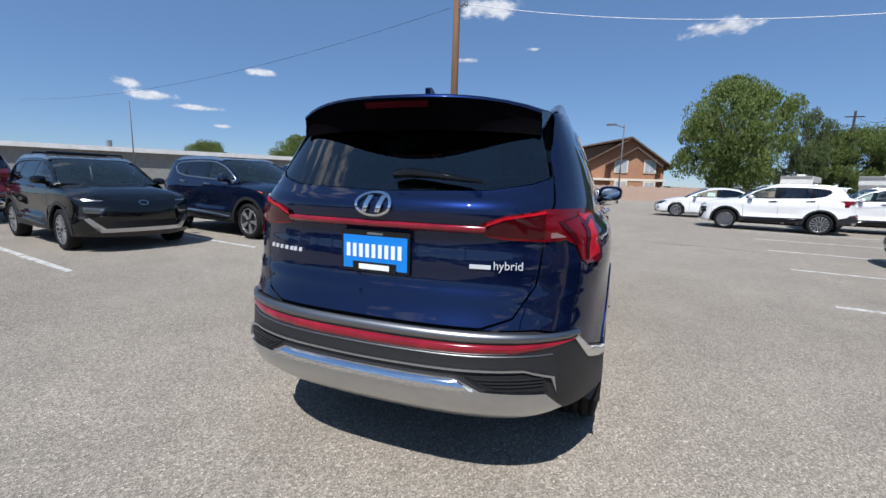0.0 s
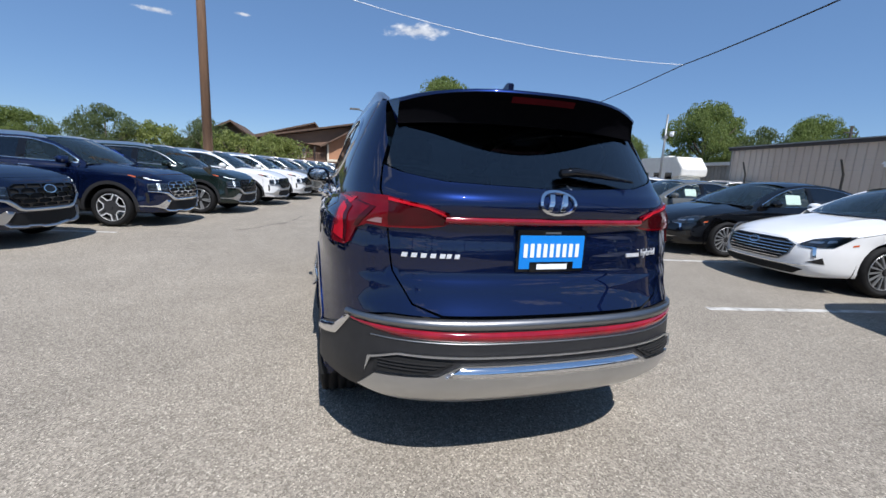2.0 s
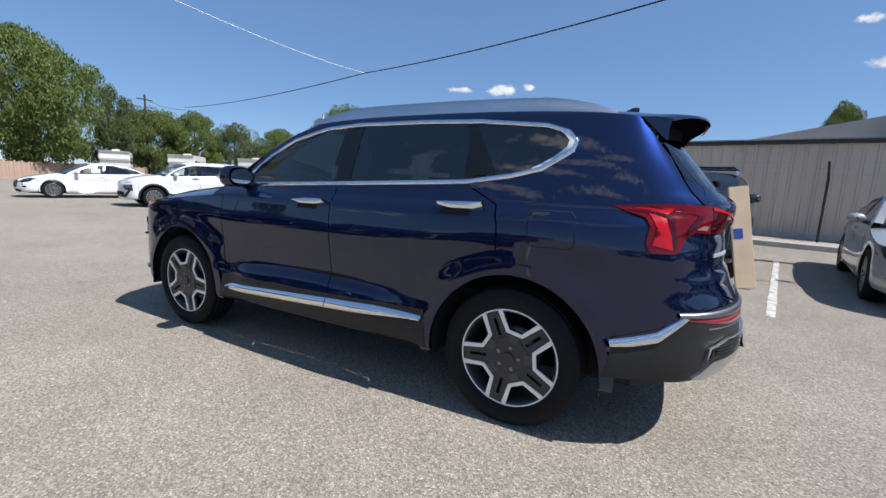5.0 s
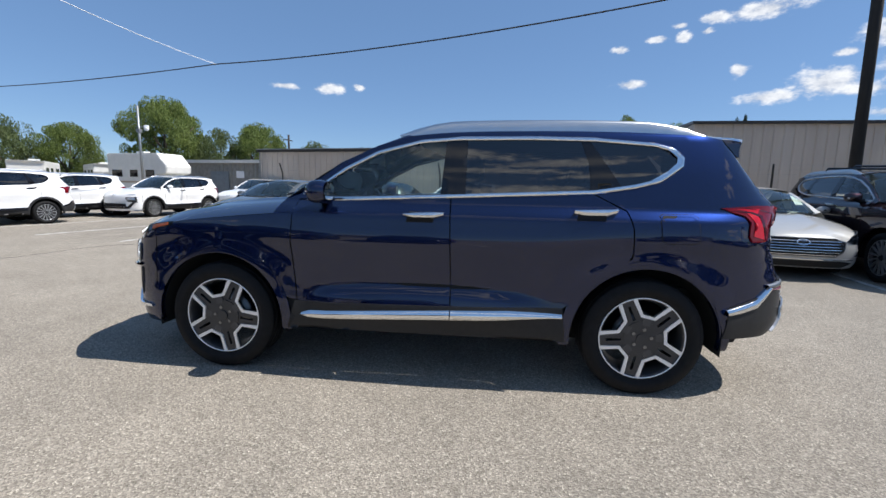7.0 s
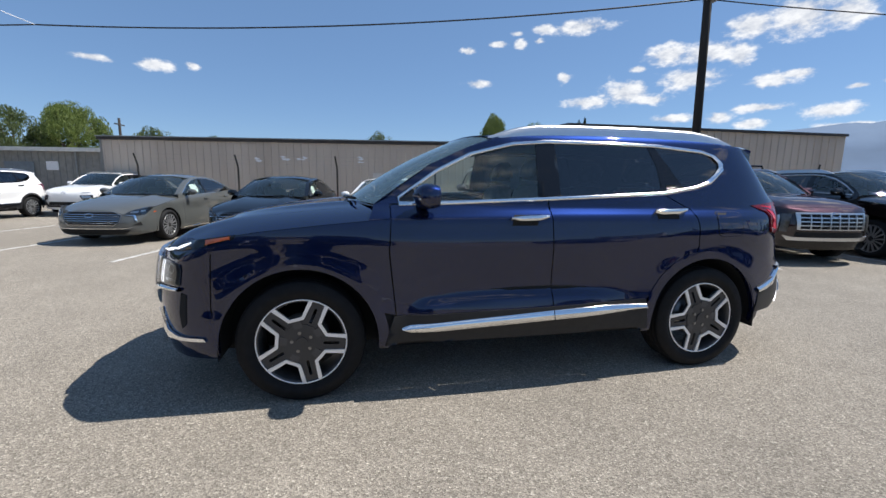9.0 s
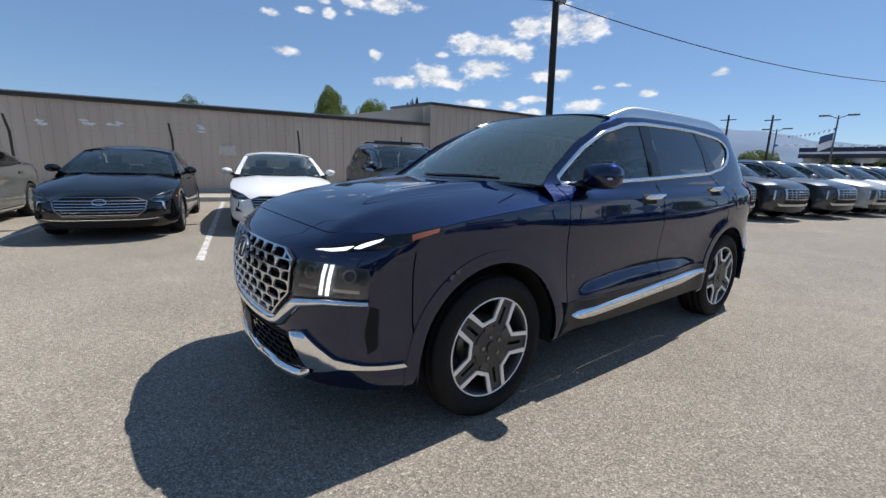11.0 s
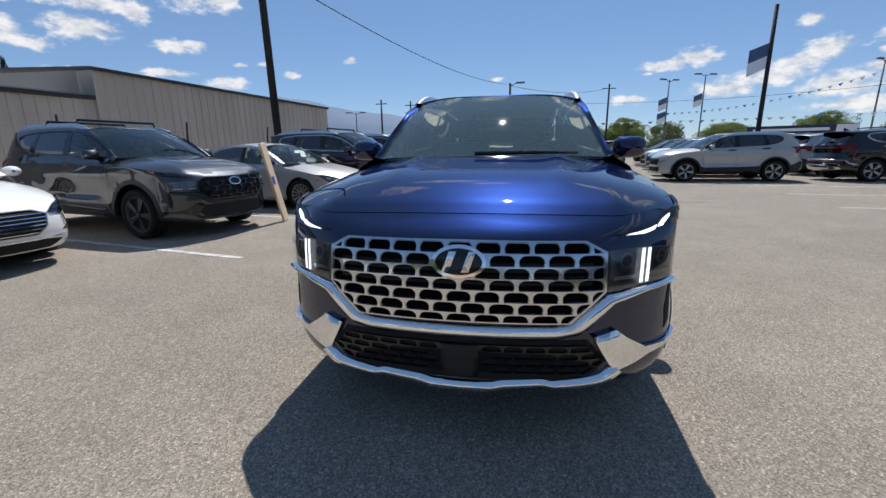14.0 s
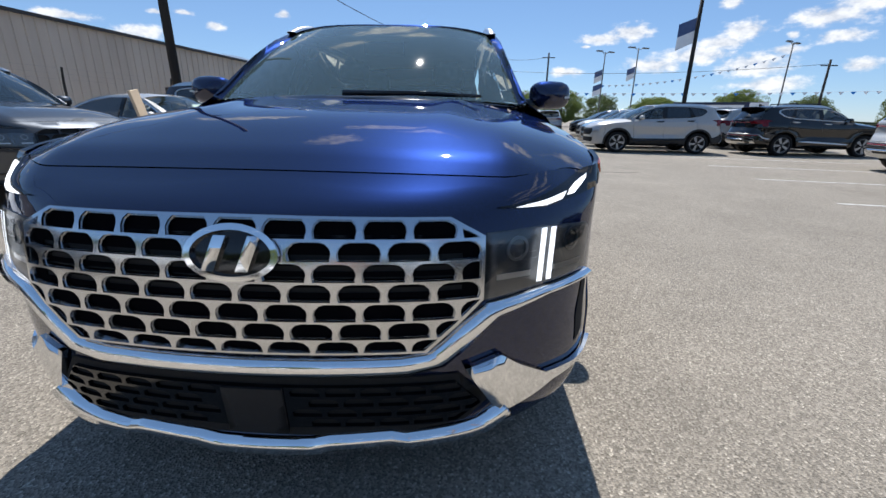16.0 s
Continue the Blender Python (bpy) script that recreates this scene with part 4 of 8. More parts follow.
        panes = (("front_door_window", M_GLASS, [(0.70, 1.20), (0.70, 1.285), (0.55, 1.379), (0.33, 1.489), (0.04, 1.564), (-0.125, 1.584), (-0.10, 1.225), (0.45, 1.20)]),
                 ("rear_door_window", M_TINT, [(-0.262, 1.588), (-0.69, 1.592), (-0.985, 1.588), (-1.03, 1.44), (-1.035, 1.27), (-0.262, 1.233)]),
                 ("quarter_window", M_TINT, [(-1.04, 1.588), (-1.07, 1.586), (-1.44, 1.556), (-1.545, 1.524), (-1.588, 1.48), (-1.578, 1.443), (-1.45, 1.352), (-1.30, 1.312), (-1.225, 1.298)]))
        for n, g, q in panes:
            patch(n, B, P([("d", *p) for p in q]), g, car, h, -0.006, mirror=m, label="green-tinted clear glass" if g is M_GLASS else "dark privacy glass")
        patch("door_pillar", B, P([("d", -0.10, 1.222), ("d", -0.125, 1.584), ("d", -0.20, 1.59), ("d", -0.262, 1.59), ("d", -0.262, 1.228)]), M_GLOSSBLACK, car, h, -0.002, 0.006, mirror=m)
        patch("rear_pillar_trim", B, P([("d", -0.985, 1.590), ("d", -1.04, 1.590), ("d", -1.225, 1.296), ("d", -1.035, 1.266), ("d", -1.03, 1.44)]), M_GLOSSBLACK, car, h, -0.003, 0.006, mirror=m)
        patch("mirror_corner", B, P([("d", 0.80, 1.188), ("d", 0.80, 1.212), ("d", 0.70, 1.283), ("d", 0.70, 1.193)]), M_GLOSSBLACK, car, h, -0.002, 0.006, mirror=m)
        # wheel arch cladding, sill and sill strip
        for cy in (W, -W):
            ring = P(arc_pts(cy, 0.365, 0.448, -96, 96, 29) + arc_pts(cy, 0.365, 0.510, 96, -96, 29))
            patch("arch_cladding", B, ring, arch_mat, car, h * 0.6, 0.005, 0.03, mirror=m, label="smooth wheel arch cladding")
        patch("sill_cladding", B, P([("d", 0.90, 0.33), ("d", -0.91, 0.335), ("d", -0.885, 0.545), ("d", -0.19, 0.528), ("d", 0.845, 0.512)]), cladding, car, h, 0.010, 0.02, mirror=m, label="grey plastic sill cladding")
        ribbon("sill_strip", B, P([("d", 0.80, 0.438), ("d", 0.745, 0.455), ("d", 0.3, 0.480), ("d", -0.186, 0.506)]), P([("d", 0.80, 0.432), ("d", 0.745, 0.416), ("d", 0.3, 0.436), ("d", -0.186, 0.456)]), trim, car, 0.018, 0.002, 0.022, mirror=m, label="bright chrome sill strip")
        ribbon("sill_strip", B, P([("d", -0.192, 0.506), ("d", -0.55, 0.520), ("d", -0.885, 0.512)]), P([("d", -0.192, 0.456), ("d", -0.55, 0.470), ("d", -0.885, 0.490)]), trim, car, 0.018, 0.002, 0.022, mirror=m, label="bright chrome sill strip")
        if fine:
            fd = P([("d", -1.43, 1.13), ("d", -1.45, 1.142), ("d", -1.63, 1.142), ("d", -1.655, 1.12), ("d", -1.665, 0.99), ("d", -1.645, 0.968), ("d", -1.47, 0.965), ("d", -1.44, 0.985)])
            if not m:
                patch("fuel_flap_gap", B, fd, M_SHADOW, car, h, 0.0015, mirror=m)
                c0 = np.mean(fd, 0)
                patch("fuel_flap", B, [tuple(c0 + (np.array(p) - c0) * 0.96) for p in fd], body_mat, car, h, 0.003, mirror=m)
    # rear bumper and its trim
    rb = P([("d", -1.838, 0.40), ("d", -1.868, 0.585), ("d", -2.06, 0.645), ("r", -0.80, 0.70), ("r", -0.66, 0.738), ("r", 0, 0.735), ("r", 0.66, 0.738), ("r", 0.80, 0.70)])
    rr = [(-a, z) for a, z in P([("d", -1.838, 0.40), ("d", -1.868, 0.585), ("d", -2.06, 0.645)])][::-1]
    low = P([("r", 0.72, 0.40), ("r", 0.5, 0.36), ("r", 0, 0.34), ("r", -0.5, 0.36), ("r", -0.72, 0.40)])
    patch("rear_bumper", B, rb + rr + low, cladding, car, h * 0.5, 0.010, 0.02, label="dark grey plastic rear bumper")
    ribbon("rear_reflector", B, P([("r", x, 0.690 + 0.008 * x * x) for x in (-0.79, -0.6, -0.4, -0.2, 0, 0.2, 0.4, 0.6, 0.79)]), P([("r", x, z) for x, z in ((-0.79, 0.688), (-0.6, 0.656), (-0.4, 0.651), (-0.2, 0.648), (0, 0.648), (0.2, 0.648), (0.4, 0.651), (0.6, 0.656), (0.79, 0.688))]), M_TAIL, car, 0.012, 0.004, label="long red bumper reflector")
    ribbon("bumper_band", B, P([("r", x, 0.736 - 0.03 * x ** 4) for x in (-0.81, -0.6, -0.4, -0.2, 0, 0.2, 0.4, 0.6, 0.81)]), P([("r", x, 0.696 + 0.012 * x ** 4) for x in (-0.81, -0.6, -0.4, -0.2, 0, 0.2, 0.4, 0.6, 0.81)]), M_SATINDARK, car, 0.012, 0.006, 0.004, label="satin silver band")
    ribbon("bumper_line", B, P([("r", x, 0.646 + 0.012 * x * x) for x in (-0.72, -0.4, 0, 0.4, 0.72)]), P([("r", x, 0.638 + 0.014 * x * x) for x in (-0.72, -0.4, 0, 0.4, 0.72)]), M_SATINDARK, car, 0.012, 0.002, sub=6)
    skid = P([("r", -0.76, 0.43), ("r", -0.70, 0.50), ("r", -0.48, 0.515), ("r", -0.39, 0.562), ("r", 0, 0.562), ("r", 0.39, 0.562), ("r", 0.48, 0.515), ("r", 0.70, 0.50), ("r", 0.76, 0.43), ("r", 0.6, 0.385), ("r", 0.4, 0.37), ("r", 0, 0.365), ("r", -0.4, 0.37), ("r", -0.6, 0.385)])
    patch("rear_skid_plate", B, skid, M_SATIN, car, h, 0.024, 0.02, label="satin silver rear skid plate")
    ribbon("skid_ridge", B, P([("r", x, 0.557) for x in (-0.385, -0.2, 0, 0.2, 0.385)]), P([("r", x, 0.518) for x in (-0.45, -0.22, 0, 0.22, 0.45)]), M_CHROME, car, 0.026, 0.006, 0.016, 6, label="bright chrome skid plate ridge")
    for sgn in (-1, 1):
        v = P([("r", sgn * 0.42, 0.572), ("r", sgn * 0.64, 0.58), ("r", sgn * 0.70, 0.555), ("r", sgn * 0.71, 0.512), ("r", sgn * 0.50, 0.522)])
        vent = patch("bumper_vent", B, v, M_SHADOW, car, h, 0.018, 0.006)
        for k in range(3 if fine else 0):
            zz = 0.534 + 0.013 * k
            patch("vent_slat", B, P([("r", sgn * (0.52 - 0.03 * k), zz), ("r", sgn * 0.69, zz), ("r", sgn * 0.69, zz + 0.005), ("r", sgn * (0.51 - 0.03 * k), zz + 0.005)]), cladding, vent, 0.05, 0.024, 0.006)
    patch("vent_line", B, P([("r", -0.735, 0.50), ("r", -0.715, 0.56), ("r", -0.62, 0.592), ("r", 0, 0.588), ("r", 0.62, 0.592), ("r", 0.715, 0.56), ("r", 0.735, 0.50), ("r", 0.725, 0.565), ("r", 0.62, 0.6), ("r", 0, 0.595), ("r", -0.62, 0.6), ("r", -0.725, 0.565)]), M_SATIN, car, h, 0.026, 0.008)
    for m in both:
        ribbon("rear_corner_strip", B, P([("d", -1.85, 0.578), ("d", -1.95, 0.604), ("d", -2.04, 0.632), ("r", -0.80, 0.708)]), P([("d", -1.86, 0.545), ("d", -1.95, 0.556), ("d", -2.05, 0.585), ("r", -0.79, 0.698)]), trim, car, 0.014, 0.006, 0.006, mirror=m, label="bright chrome bumper strip")
    # tailgate
    gate = P([("r", -0.46, 0.749), ("r", -0.57, 0.786), ("r", -0.638, 0.90), ("r", -0.657, 1.07), ("r", -0.682, 1.22), ("r", -0.665, 1.32), ("r", -0.60, 1.292), ("r", -0.44, 1.262), ("r", 0, 1.248)])
    gate += [(-a, z) for a, z in gate[:-1]][::-1]
    tg = patch("tailgate", B, gate, body_mat, car, h * 0.8, 0.001)
    rg = P([("r", -0.655, 1.325), ("r", -0.598, 1.297), ("r", -0.44, 1.267), ("r", 0, 1.253), ("r", 0.44, 1.267), ("r", 0.598, 1.297), ("r", 0.655, 1.325), ("r", 0.60, 1.50), ("r", 0, 1.53), ("r", -0.60, 1.50)])
    rw = patch("rear_window", B, rg, M_TINT, car, h, -0.003, label="dark privacy rear glass")
    bm = bmesh.new()
    wp = [B.at(np.array([B.rear_s(x, z)]), np.array([z]))[0] + Vector((0, -0.03, 0.01)) for x, z in ((0.05, 1.305), (0.12, 1.315), (0.25, 1.305), (0.42, 1.285))]
    tube(bm, [Vector(w) for w in wp], [0.018, 0.02, 0.014, 0.007], 8)
    part("wiper", bm, M_GLOSSBLACK, rw, "black rear wiper arm", True)
    # tail lamps
    lamp = [("d", -1.80, 1.182), ("d", -1.93, 1.192), ("r", -0.77, 1.20), ("r", -0.66, 1.198), ("r", -0.52, 1.172), ("r", -0.44, 1.142), ("r", -0.425, 1.118), ("r", -0.45, 1.092), ("r", -0.52, 1.08), ("r", -0.66, 1.075), ("r", -0.735, 1.082), ("r", -0.775, 1.06), ("r", -0.80, 1.0), ("d", -2.07, 0.985), ("d", -1.975, 0.985), ("d", -1.955, 1.02), ("d", -1.965, 1.10), ("d", -1.94, 1.135), ("d", -1.86, 1.158)]
    for m in both:
        tl = patch("tail_lamp", B, P(lamp), M_TAILBODY, car, 0.035, 0.009, 0.02, mirror=m, label="red wraparound tail lamp")
        if fine:
            patch("lamp_inner", B, P([("r", -0.655, 1.176), ("r", -0.52, 1.154), ("r", -0.45, 1.122), ("r", -0.46, 1.10), ("r", -0.54, 1.09), ("r", -0.655, 1.085)]), M_TAILDARK, tl, 0.035, 0.011, 0.004, mirror=m, label="darker red inner lens")
            patch("reverse_lens", B, P([("r", -0.735, 1.094), ("r", -0.70, 1.112), ("r", -0.68, 1.112), ("r", -0.68, 1.090)]), M_REVERSE, tl, 0.03, 0.011, 0.004, mirror=m, label="clear reversing lens")
            patch("lamp_chevron", B, P([("d", -1.87, 1.176), ("r", -0.76, 1.182), ("r", -0.80, 1.14), ("r", -0.815, 1.06), ("r", -0.835, 1.06), ("r", -0.82, 1.15), ("d", -1.96, 1.166)]), M_TAILBRIGHT, tl, 0.03, 0.012, 0.004, mirror=m)
            # shadow lines of the lens relief, laid on as strips of darker red
            patch("lamp_shadow_line", B, P([("d", -1.86, 1.162), ("d", -1.97, 1.148), ("d", -2.03, 1.13), ("d", -2.05, 1.06), ("d", -2.06, 1.0), ("d", -2.075, 1.0), ("d", -2.07, 1.06), ("d", -2.055, 1.14), ("d", -1.98, 1.16)]), M_TAILDARK, tl, 0.03, 0.0125, 0.004, mirror=m)
            patch("lamp_shadow_line", B, P([("r", -0.80, 1.186), ("r", -0.70, 1.150), ("r", -0.745, 1.10), ("r", -0.765, 1.07), ("r", -0.780, 1.07), ("r", -0.76, 1.11), ("r", -0.72, 1.15), ("r", -0.815, 1.18)]), M_TAILDARK, tl, 0.03, 0.0125, 0.004, mirror=m)
            patch("lamp_edge", B, P([("d", -1.99, 1.09), ("d", -1.98, 1.02), ("d", -2.06, 1.0), ("d", -2.05, 1.06), ("d", -2.02, 1.11)]), M_TAILBRIGHT, tl, 0.03, 0.012, 0.004, mirror=m)
            patch("lamp_bar", B, P([("r", -0.655, 1.192), ("r", -0.52, 1.167), ("r", -0.45, 1.138), ("r", -0.45, 1.132), ("r", -0.52, 1.158), ("r", -0.655, 1.182)]), M_TAILBRIGHT, tl, 0.03, 0.013, 0.004, mirror=m)
    ribbon("light_bar", B, P([("r", x, 1.130) for x in (-0.45, -0.2, 0, 0.2, 0.45)]), P([("r", x, 1.101) for x in (-0.45, -0.2, 0, 0.2, 0.45)]), M_TAIL, tg, 0.010, 0.006, 0.0, 6, label="red light bar across the tailgate")
    badge(B, tg, 0, 1.193, 0.083, 0.044, M_CHROME, "r", 0.014, fine)
    # registration plate
    if fine:
        y0 = float(B.at(np.array([B.rear_s(0, 1.0)]), np.array([1.0]))[0][1])
        pf = part("plate_frame", boxed(-0.157, y0 - 0.016, 0.914, 0.157, y0 + 0.02, 1.085), M_GLOSSBLACK, tg, "black plate frame")
        part("number_plate", boxed(-0.147, y0 - 0.020, 0.926, 0.147, y0 - 0.016, 1.064), M_PLATE, pf, "bright blue dealer plate")
        for k in range(9):
            x = -0.130 + 0.0295 * k
            part("plate_mark", boxed(x, y0 - 0.0225, 0.974, x + 0.017, y0 - 0.020, 1.030), M_PLATEWHITE, pf)
        part("frame_tab", boxed(-0.10, y0 - 0.024, 0.914, 0.10, y0 - 0.020, 0.955), M_GLOSSBLACK, pf)
        part("plate_mark", boxed(-0.07, y0 - 0.0265, 0.925, 0.07, y0 - 0.024, 0.947), M_PLATEWHITE, pf)
        part("plate_mark", boxed(-0.035, y0 - 0.0185, 1.070, 0.035, y0 - 0.016, 1.078), M_SATIN, pf)
        for x0, n, w in ((-0.61, 5, 0.03), (-0.44, 2, 0.026)):
            for k in range(n):
                x = x0 + k * (w + 0.006)
                patch("nameplate_bar", B, P([("r", x, 0.963), ("r", x + w * 0.7, 0.963), ("r", x + w * 0.7 + 0.004, 0.980), ("r", x + 0.004, 0.980)]), M_WHEELSILVER, tg, 0.05, 0.006, 0.006)
        patch("nameplate_bar", B, P([("r", 0.395, 0.963), ("r", 0.475, 0.963), ("r", 0.475, 0.979), ("r", 0.395, 0.979)]), M_WHEELSILVER, tg, 0.05, 0.006, 0.006)
        word = bpy.data.curves.new("hybrid_word", "FONT")
        word.body, word.size, word.extrude = "hybrid", 0.046, 0.002
        tmp = new("hybrid_word", word)
        bpy.context.view_layer.update()
        letters = bpy.data.meshes.new_from_object(tmp.evaluated_get(bpy.context.evaluated_depsgraph_get()))
        bpy.data.objects.remove(tmp)
        letters.materials.clear()
        letters.materials.append(M_WHEELSILVER)
        p0, p1 = (Vector(B.at(np.array([B.rear_s(x, 0.964)]), np.array([0.964]))[0]) for x in (0.485, 0.60))
        ang = math.atan2(p1.y - p0.y, p1.x - p0.x)
        wo = new("nameplate_word", letters)
        wo.parent = tg
        wo.matrix_basis = Matrix.Translation(p0 + Vector((0, -0.008, 0))) @ Matrix.Rotation(ang, 4, "Z") @ Matrix.Rotation(radians(88), 4, "X")
        wo["label"] = "bright chrome word on the tailgate"
    # bonnet
    ss = np.linspace(B.side_s(0.86, 1.1), L, 70)
    lft = [(float(p[0]) * 0.999, float(p[1]) - 0.0022) for p in B.at(ss, suv_top(ss))]
    cowl = [(x, 0.78 + 0.27 * (1 - (x / 0.88) ** 2)) for x in np.linspace(0.86, -0.86, 12)]
    patch("bonnet", B, lft + [(-x, y) for x, y in lft[:-1]][::-1] + cowl, body_mat, car, h * 0.7, 0.001, surf=suv_hood())
    for sg in (-1, 1) if fine else ():
        bm = bmesh.new()
        hz = float(hood_z(0.42, 1.02, B, HOOD_C, drop))
        box(bm, sg * 0.42 - 0.022, 1.0, hz - 0.004, sg * 0.42 + 0.022, 1.035, hz + 0.012)
        bmesh.ops.bevel(bm, geom=bm.edges[:], offset=0.004, segments=1, affect="EDGES")
        part("washer_nozzle", bm, M_GLOSSBLACK, car, "small black washer nozzle")
        wa = [(sg * 0.05 + 0.02, 1.135, 1.205), (sg * 0.05 - 0.25, 1.135, 1.208), (sg * 0.05 - 0.52, 1.06, 1.203)]
        part("windscreen_wiper", tubed(wa, [0.014, 0.011, 0.008], 6), M_GLOSSBLACK, car, "black windscreen wiper arm", True)
    # front bumper
    sb = np.linspace(B.side_s(1.84, 0.93), L, 40)
    tb = [(a, z - 0.001) for a, z in zip(sb, suv_top(sb))]
    fb = P([("d", 1.825, 0.30), ("d", 1.842, 0.40), ("d", 1.862, 0.60), ("d", 1.846, 0.90)]) + tb
    fb = fb + [(2 * L - a, z) for a, z in fb[:-1]][::-1]
    fb += P([("f", 0.7, 0.285), ("f", 0.4, 0.27), ("f", -0.4, 0.27), ("f", -0.7, 0.285)])
    patch("front_bumper", B, fb, body_mat, car, h * 0.6)
    if front == "family":
        # grille
        out = [(-0.545, 0.70), (-0.42, 0.578), (0.42, 0.578), (0.545, 0.70), (0.545, 0.842), (0.468, 0.880), (-0.468, 0.880), (-0.545, 0.842)]
        fs = lambda q: [(B.front_s(x, z), z) for x, z in q]
        gr = patch("grille", B, fs(out), M_SHADOW, car, 0.06, 0.006, 0.006, label="black grille with bright honeycomb" if grille == "bright" else "black grille")
        inner = [(x * 0.985, 0.729 + (z - 0.729) * 0.965) for x, z in out]
        cells = []
        pitch, rowh = (0.1085, 0.0445) if fine else (0.1085 * 2, 0.0445 * 1.5)
        for j in range(-1, 9):
            for i in range(-7, 8):
                cx, cz = (i + 0.5 * (j % 2)) * pitch, 0.592 + j * rowh
                q = [(cx + a * pitch, cz + b * rowh) for a, b in ((-0.42, -0.44), (0.42, -0.44), (0.45, -0.10), (0.42, 0.16), (0.32, 0.38), (0.20, 0.45), (-0.20, 0.45), (-0.32, 0.38), (-0.42, 0.16), (-0.45, -0.10))]
                q = clip_convex(q, inner)
                if len(q) > 2 and area(q) > 0.0002 and math.hypot(cx, (cz - 0.807) * 1.9) > 0.07:
                    cells.append(fs(q))
        if fine:
            # an inner lattice, set back, with shade put into its darker chrome; its narrower openings give each cell a
            # stepped edge
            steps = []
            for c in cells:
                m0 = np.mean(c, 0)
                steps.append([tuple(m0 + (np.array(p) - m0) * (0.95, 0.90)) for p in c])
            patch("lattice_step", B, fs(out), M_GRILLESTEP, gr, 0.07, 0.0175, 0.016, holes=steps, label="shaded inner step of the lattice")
            # ledges that slope back into each cell
            lv, lf = [], []
            for c in cells:
                zl = min(p[1] for p in c)
                low_pts = sorted(p for p in c if p[1] < zl + 0.004)
                if len(low_pts) < 2 or low_pts[-1][0] - low_pts[0][0] < 0.02:
                    continue
                (sa, za), (sb2, zb2) = low_pts[0], low_pts[-1]
                ss4, zz4 = np.array([sa, sb2, sb2 - 0.004, sa + 0.004]), np.array([za, zb2, zb2 + 0.006, za + 0.006])
                q4 = B.at(ss4, zz4) + B.normal(ss4, zz4) * np.array([0.0235, 0.0235, 0.007, 0.007])[:, None]
                lf.append(tuple(len(lv) + k for k in range(4)))
                lv += [tuple(p) for p in q4]
            lm = bpy.data.meshes.new("lattice_ledge")
            lm.from_pydata(lv, [], lf)
            lm.materials.append(M_CHROME)
            new("lattice_ledge", lm).parent = gr
        lat_mat = M_GRILLE if grille == "bright" else M_GLOSSBLACK
        patch("grille_lattice", B, fs(out), lat_mat, gr, 0.07, 0.024, 0.022, holes=cells, label="bright chrome honeycomb lattice" if grille == "bright" else "")
        if fine:
            patch("grille_louvre", B, fs(inner), M_BLACKPLASTIC, gr, 0.07, 0.009, 0.002, holes=[fs([(-0.5, 0.70 + 0.024 * k), (0.5, 0.70 + 0.024 * k), (0.5, 0.712 + 0.024 * k), (-0.5, 0.712 + 0.024 * k)]) for k in range(5)])
        patch("badge_back", B, oval(B.front_s(0, 0.807), 0.807, 0.096, 0.051), M_GLOSSBLACK, gr, 0.04, 0.028, 0.006)
        badge(B, gr, 0, 0.807, 0.104, 0.056, M_CHROME, "f", 0.038, fine)
        # lamps
        drl_mat = M_DRL if drl else M_LENS
        for m in both:
            hl = patch("headlamp", B, P([("f", -0.556, 0.848), ("f", -0.70, 0.852), ("f", -0.838, 0.838), ("f", -0.846, 0.80), ("f", -0.842, 0.715), ("f", -0.70, 0.708), ("f", -0.556, 0.690)]), M_DIM, car, 0.04, 0.004, 0.01, mirror=m, label="dark headlamp cluster under clear lens")
            for xx in (0.632, 0.785):
                patch("reflector_bowl", B, oval(B.front_s(-xx, 0.805), 0.805, 0.032, 0.030, 16), M_SATINDARK, hl, 0.03, 0.007, 0.004, holes=[oval(B.front_s(-xx, 0.805), 0.805, 0.024, 0.022, 14)], mirror=m)
                patch("lamp_bar", B, P([("f", -xx + 0.05, 0.735), ("f", -xx - 0.035, 0.735), ("f", -xx - 0.035, 0.748), ("f", -xx + 0.05, 0.748)]), M_SATIN, hl, 0.03, 0.007, 0.003, mirror=m)
            for xx in (0.690, 0.716):
                patch("running_light", B, P([("f", -xx, 0.846), ("f", -xx - 0.0145, 0.846), ("f", -xx - 0.006, 0.716), ("f", -xx + 0.0085, 0.716)]), drl_mat, hl, 0.04, 0.012, mirror=m, label="white vertical running light")
            patch("headlamp_lens", B, P([("f", -0.560, 0.844), ("f", -0.70, 0.848), ("f", -0.834, 0.834), ("f", -0.842, 0.80), ("f", -0.838, 0.719), ("f", -0.70, 0.712), ("f", -0.560, 0.694)]), M_LENS, hl, 0.04, 0.018, mirror=m)
            ul = patch("upper_lamp", B, P([("f", -0.580, 0.905), ("f", -0.70, 0.897), ("f", -0.80, 0.91), ("d", 1.93, 0.93), ("d", 1.72, 0.985), ("d", 1.71, 1.012), ("d", 1.86, 0.988), ("f", -0.835, 0.972), ("f", -0.76, 0.945), ("f", -0.66, 0.92)]), M_GLOSSBLACK, car, 0.03, 0.006, 0.014, mirror=m, label="slim upper lamp strip")
            patch("running_light", B, P([("f", -0.625, 0.903), ("f", -0.70, 0.900), ("f", -0.75, 0.908), ("f", -0.765, 0.924), ("f", -0.70, 0.914), ("f", -0.65, 0.909)]), drl_mat, ul, 0.03, 0.010, 0.006, mirror=m, label="white daytime running light")
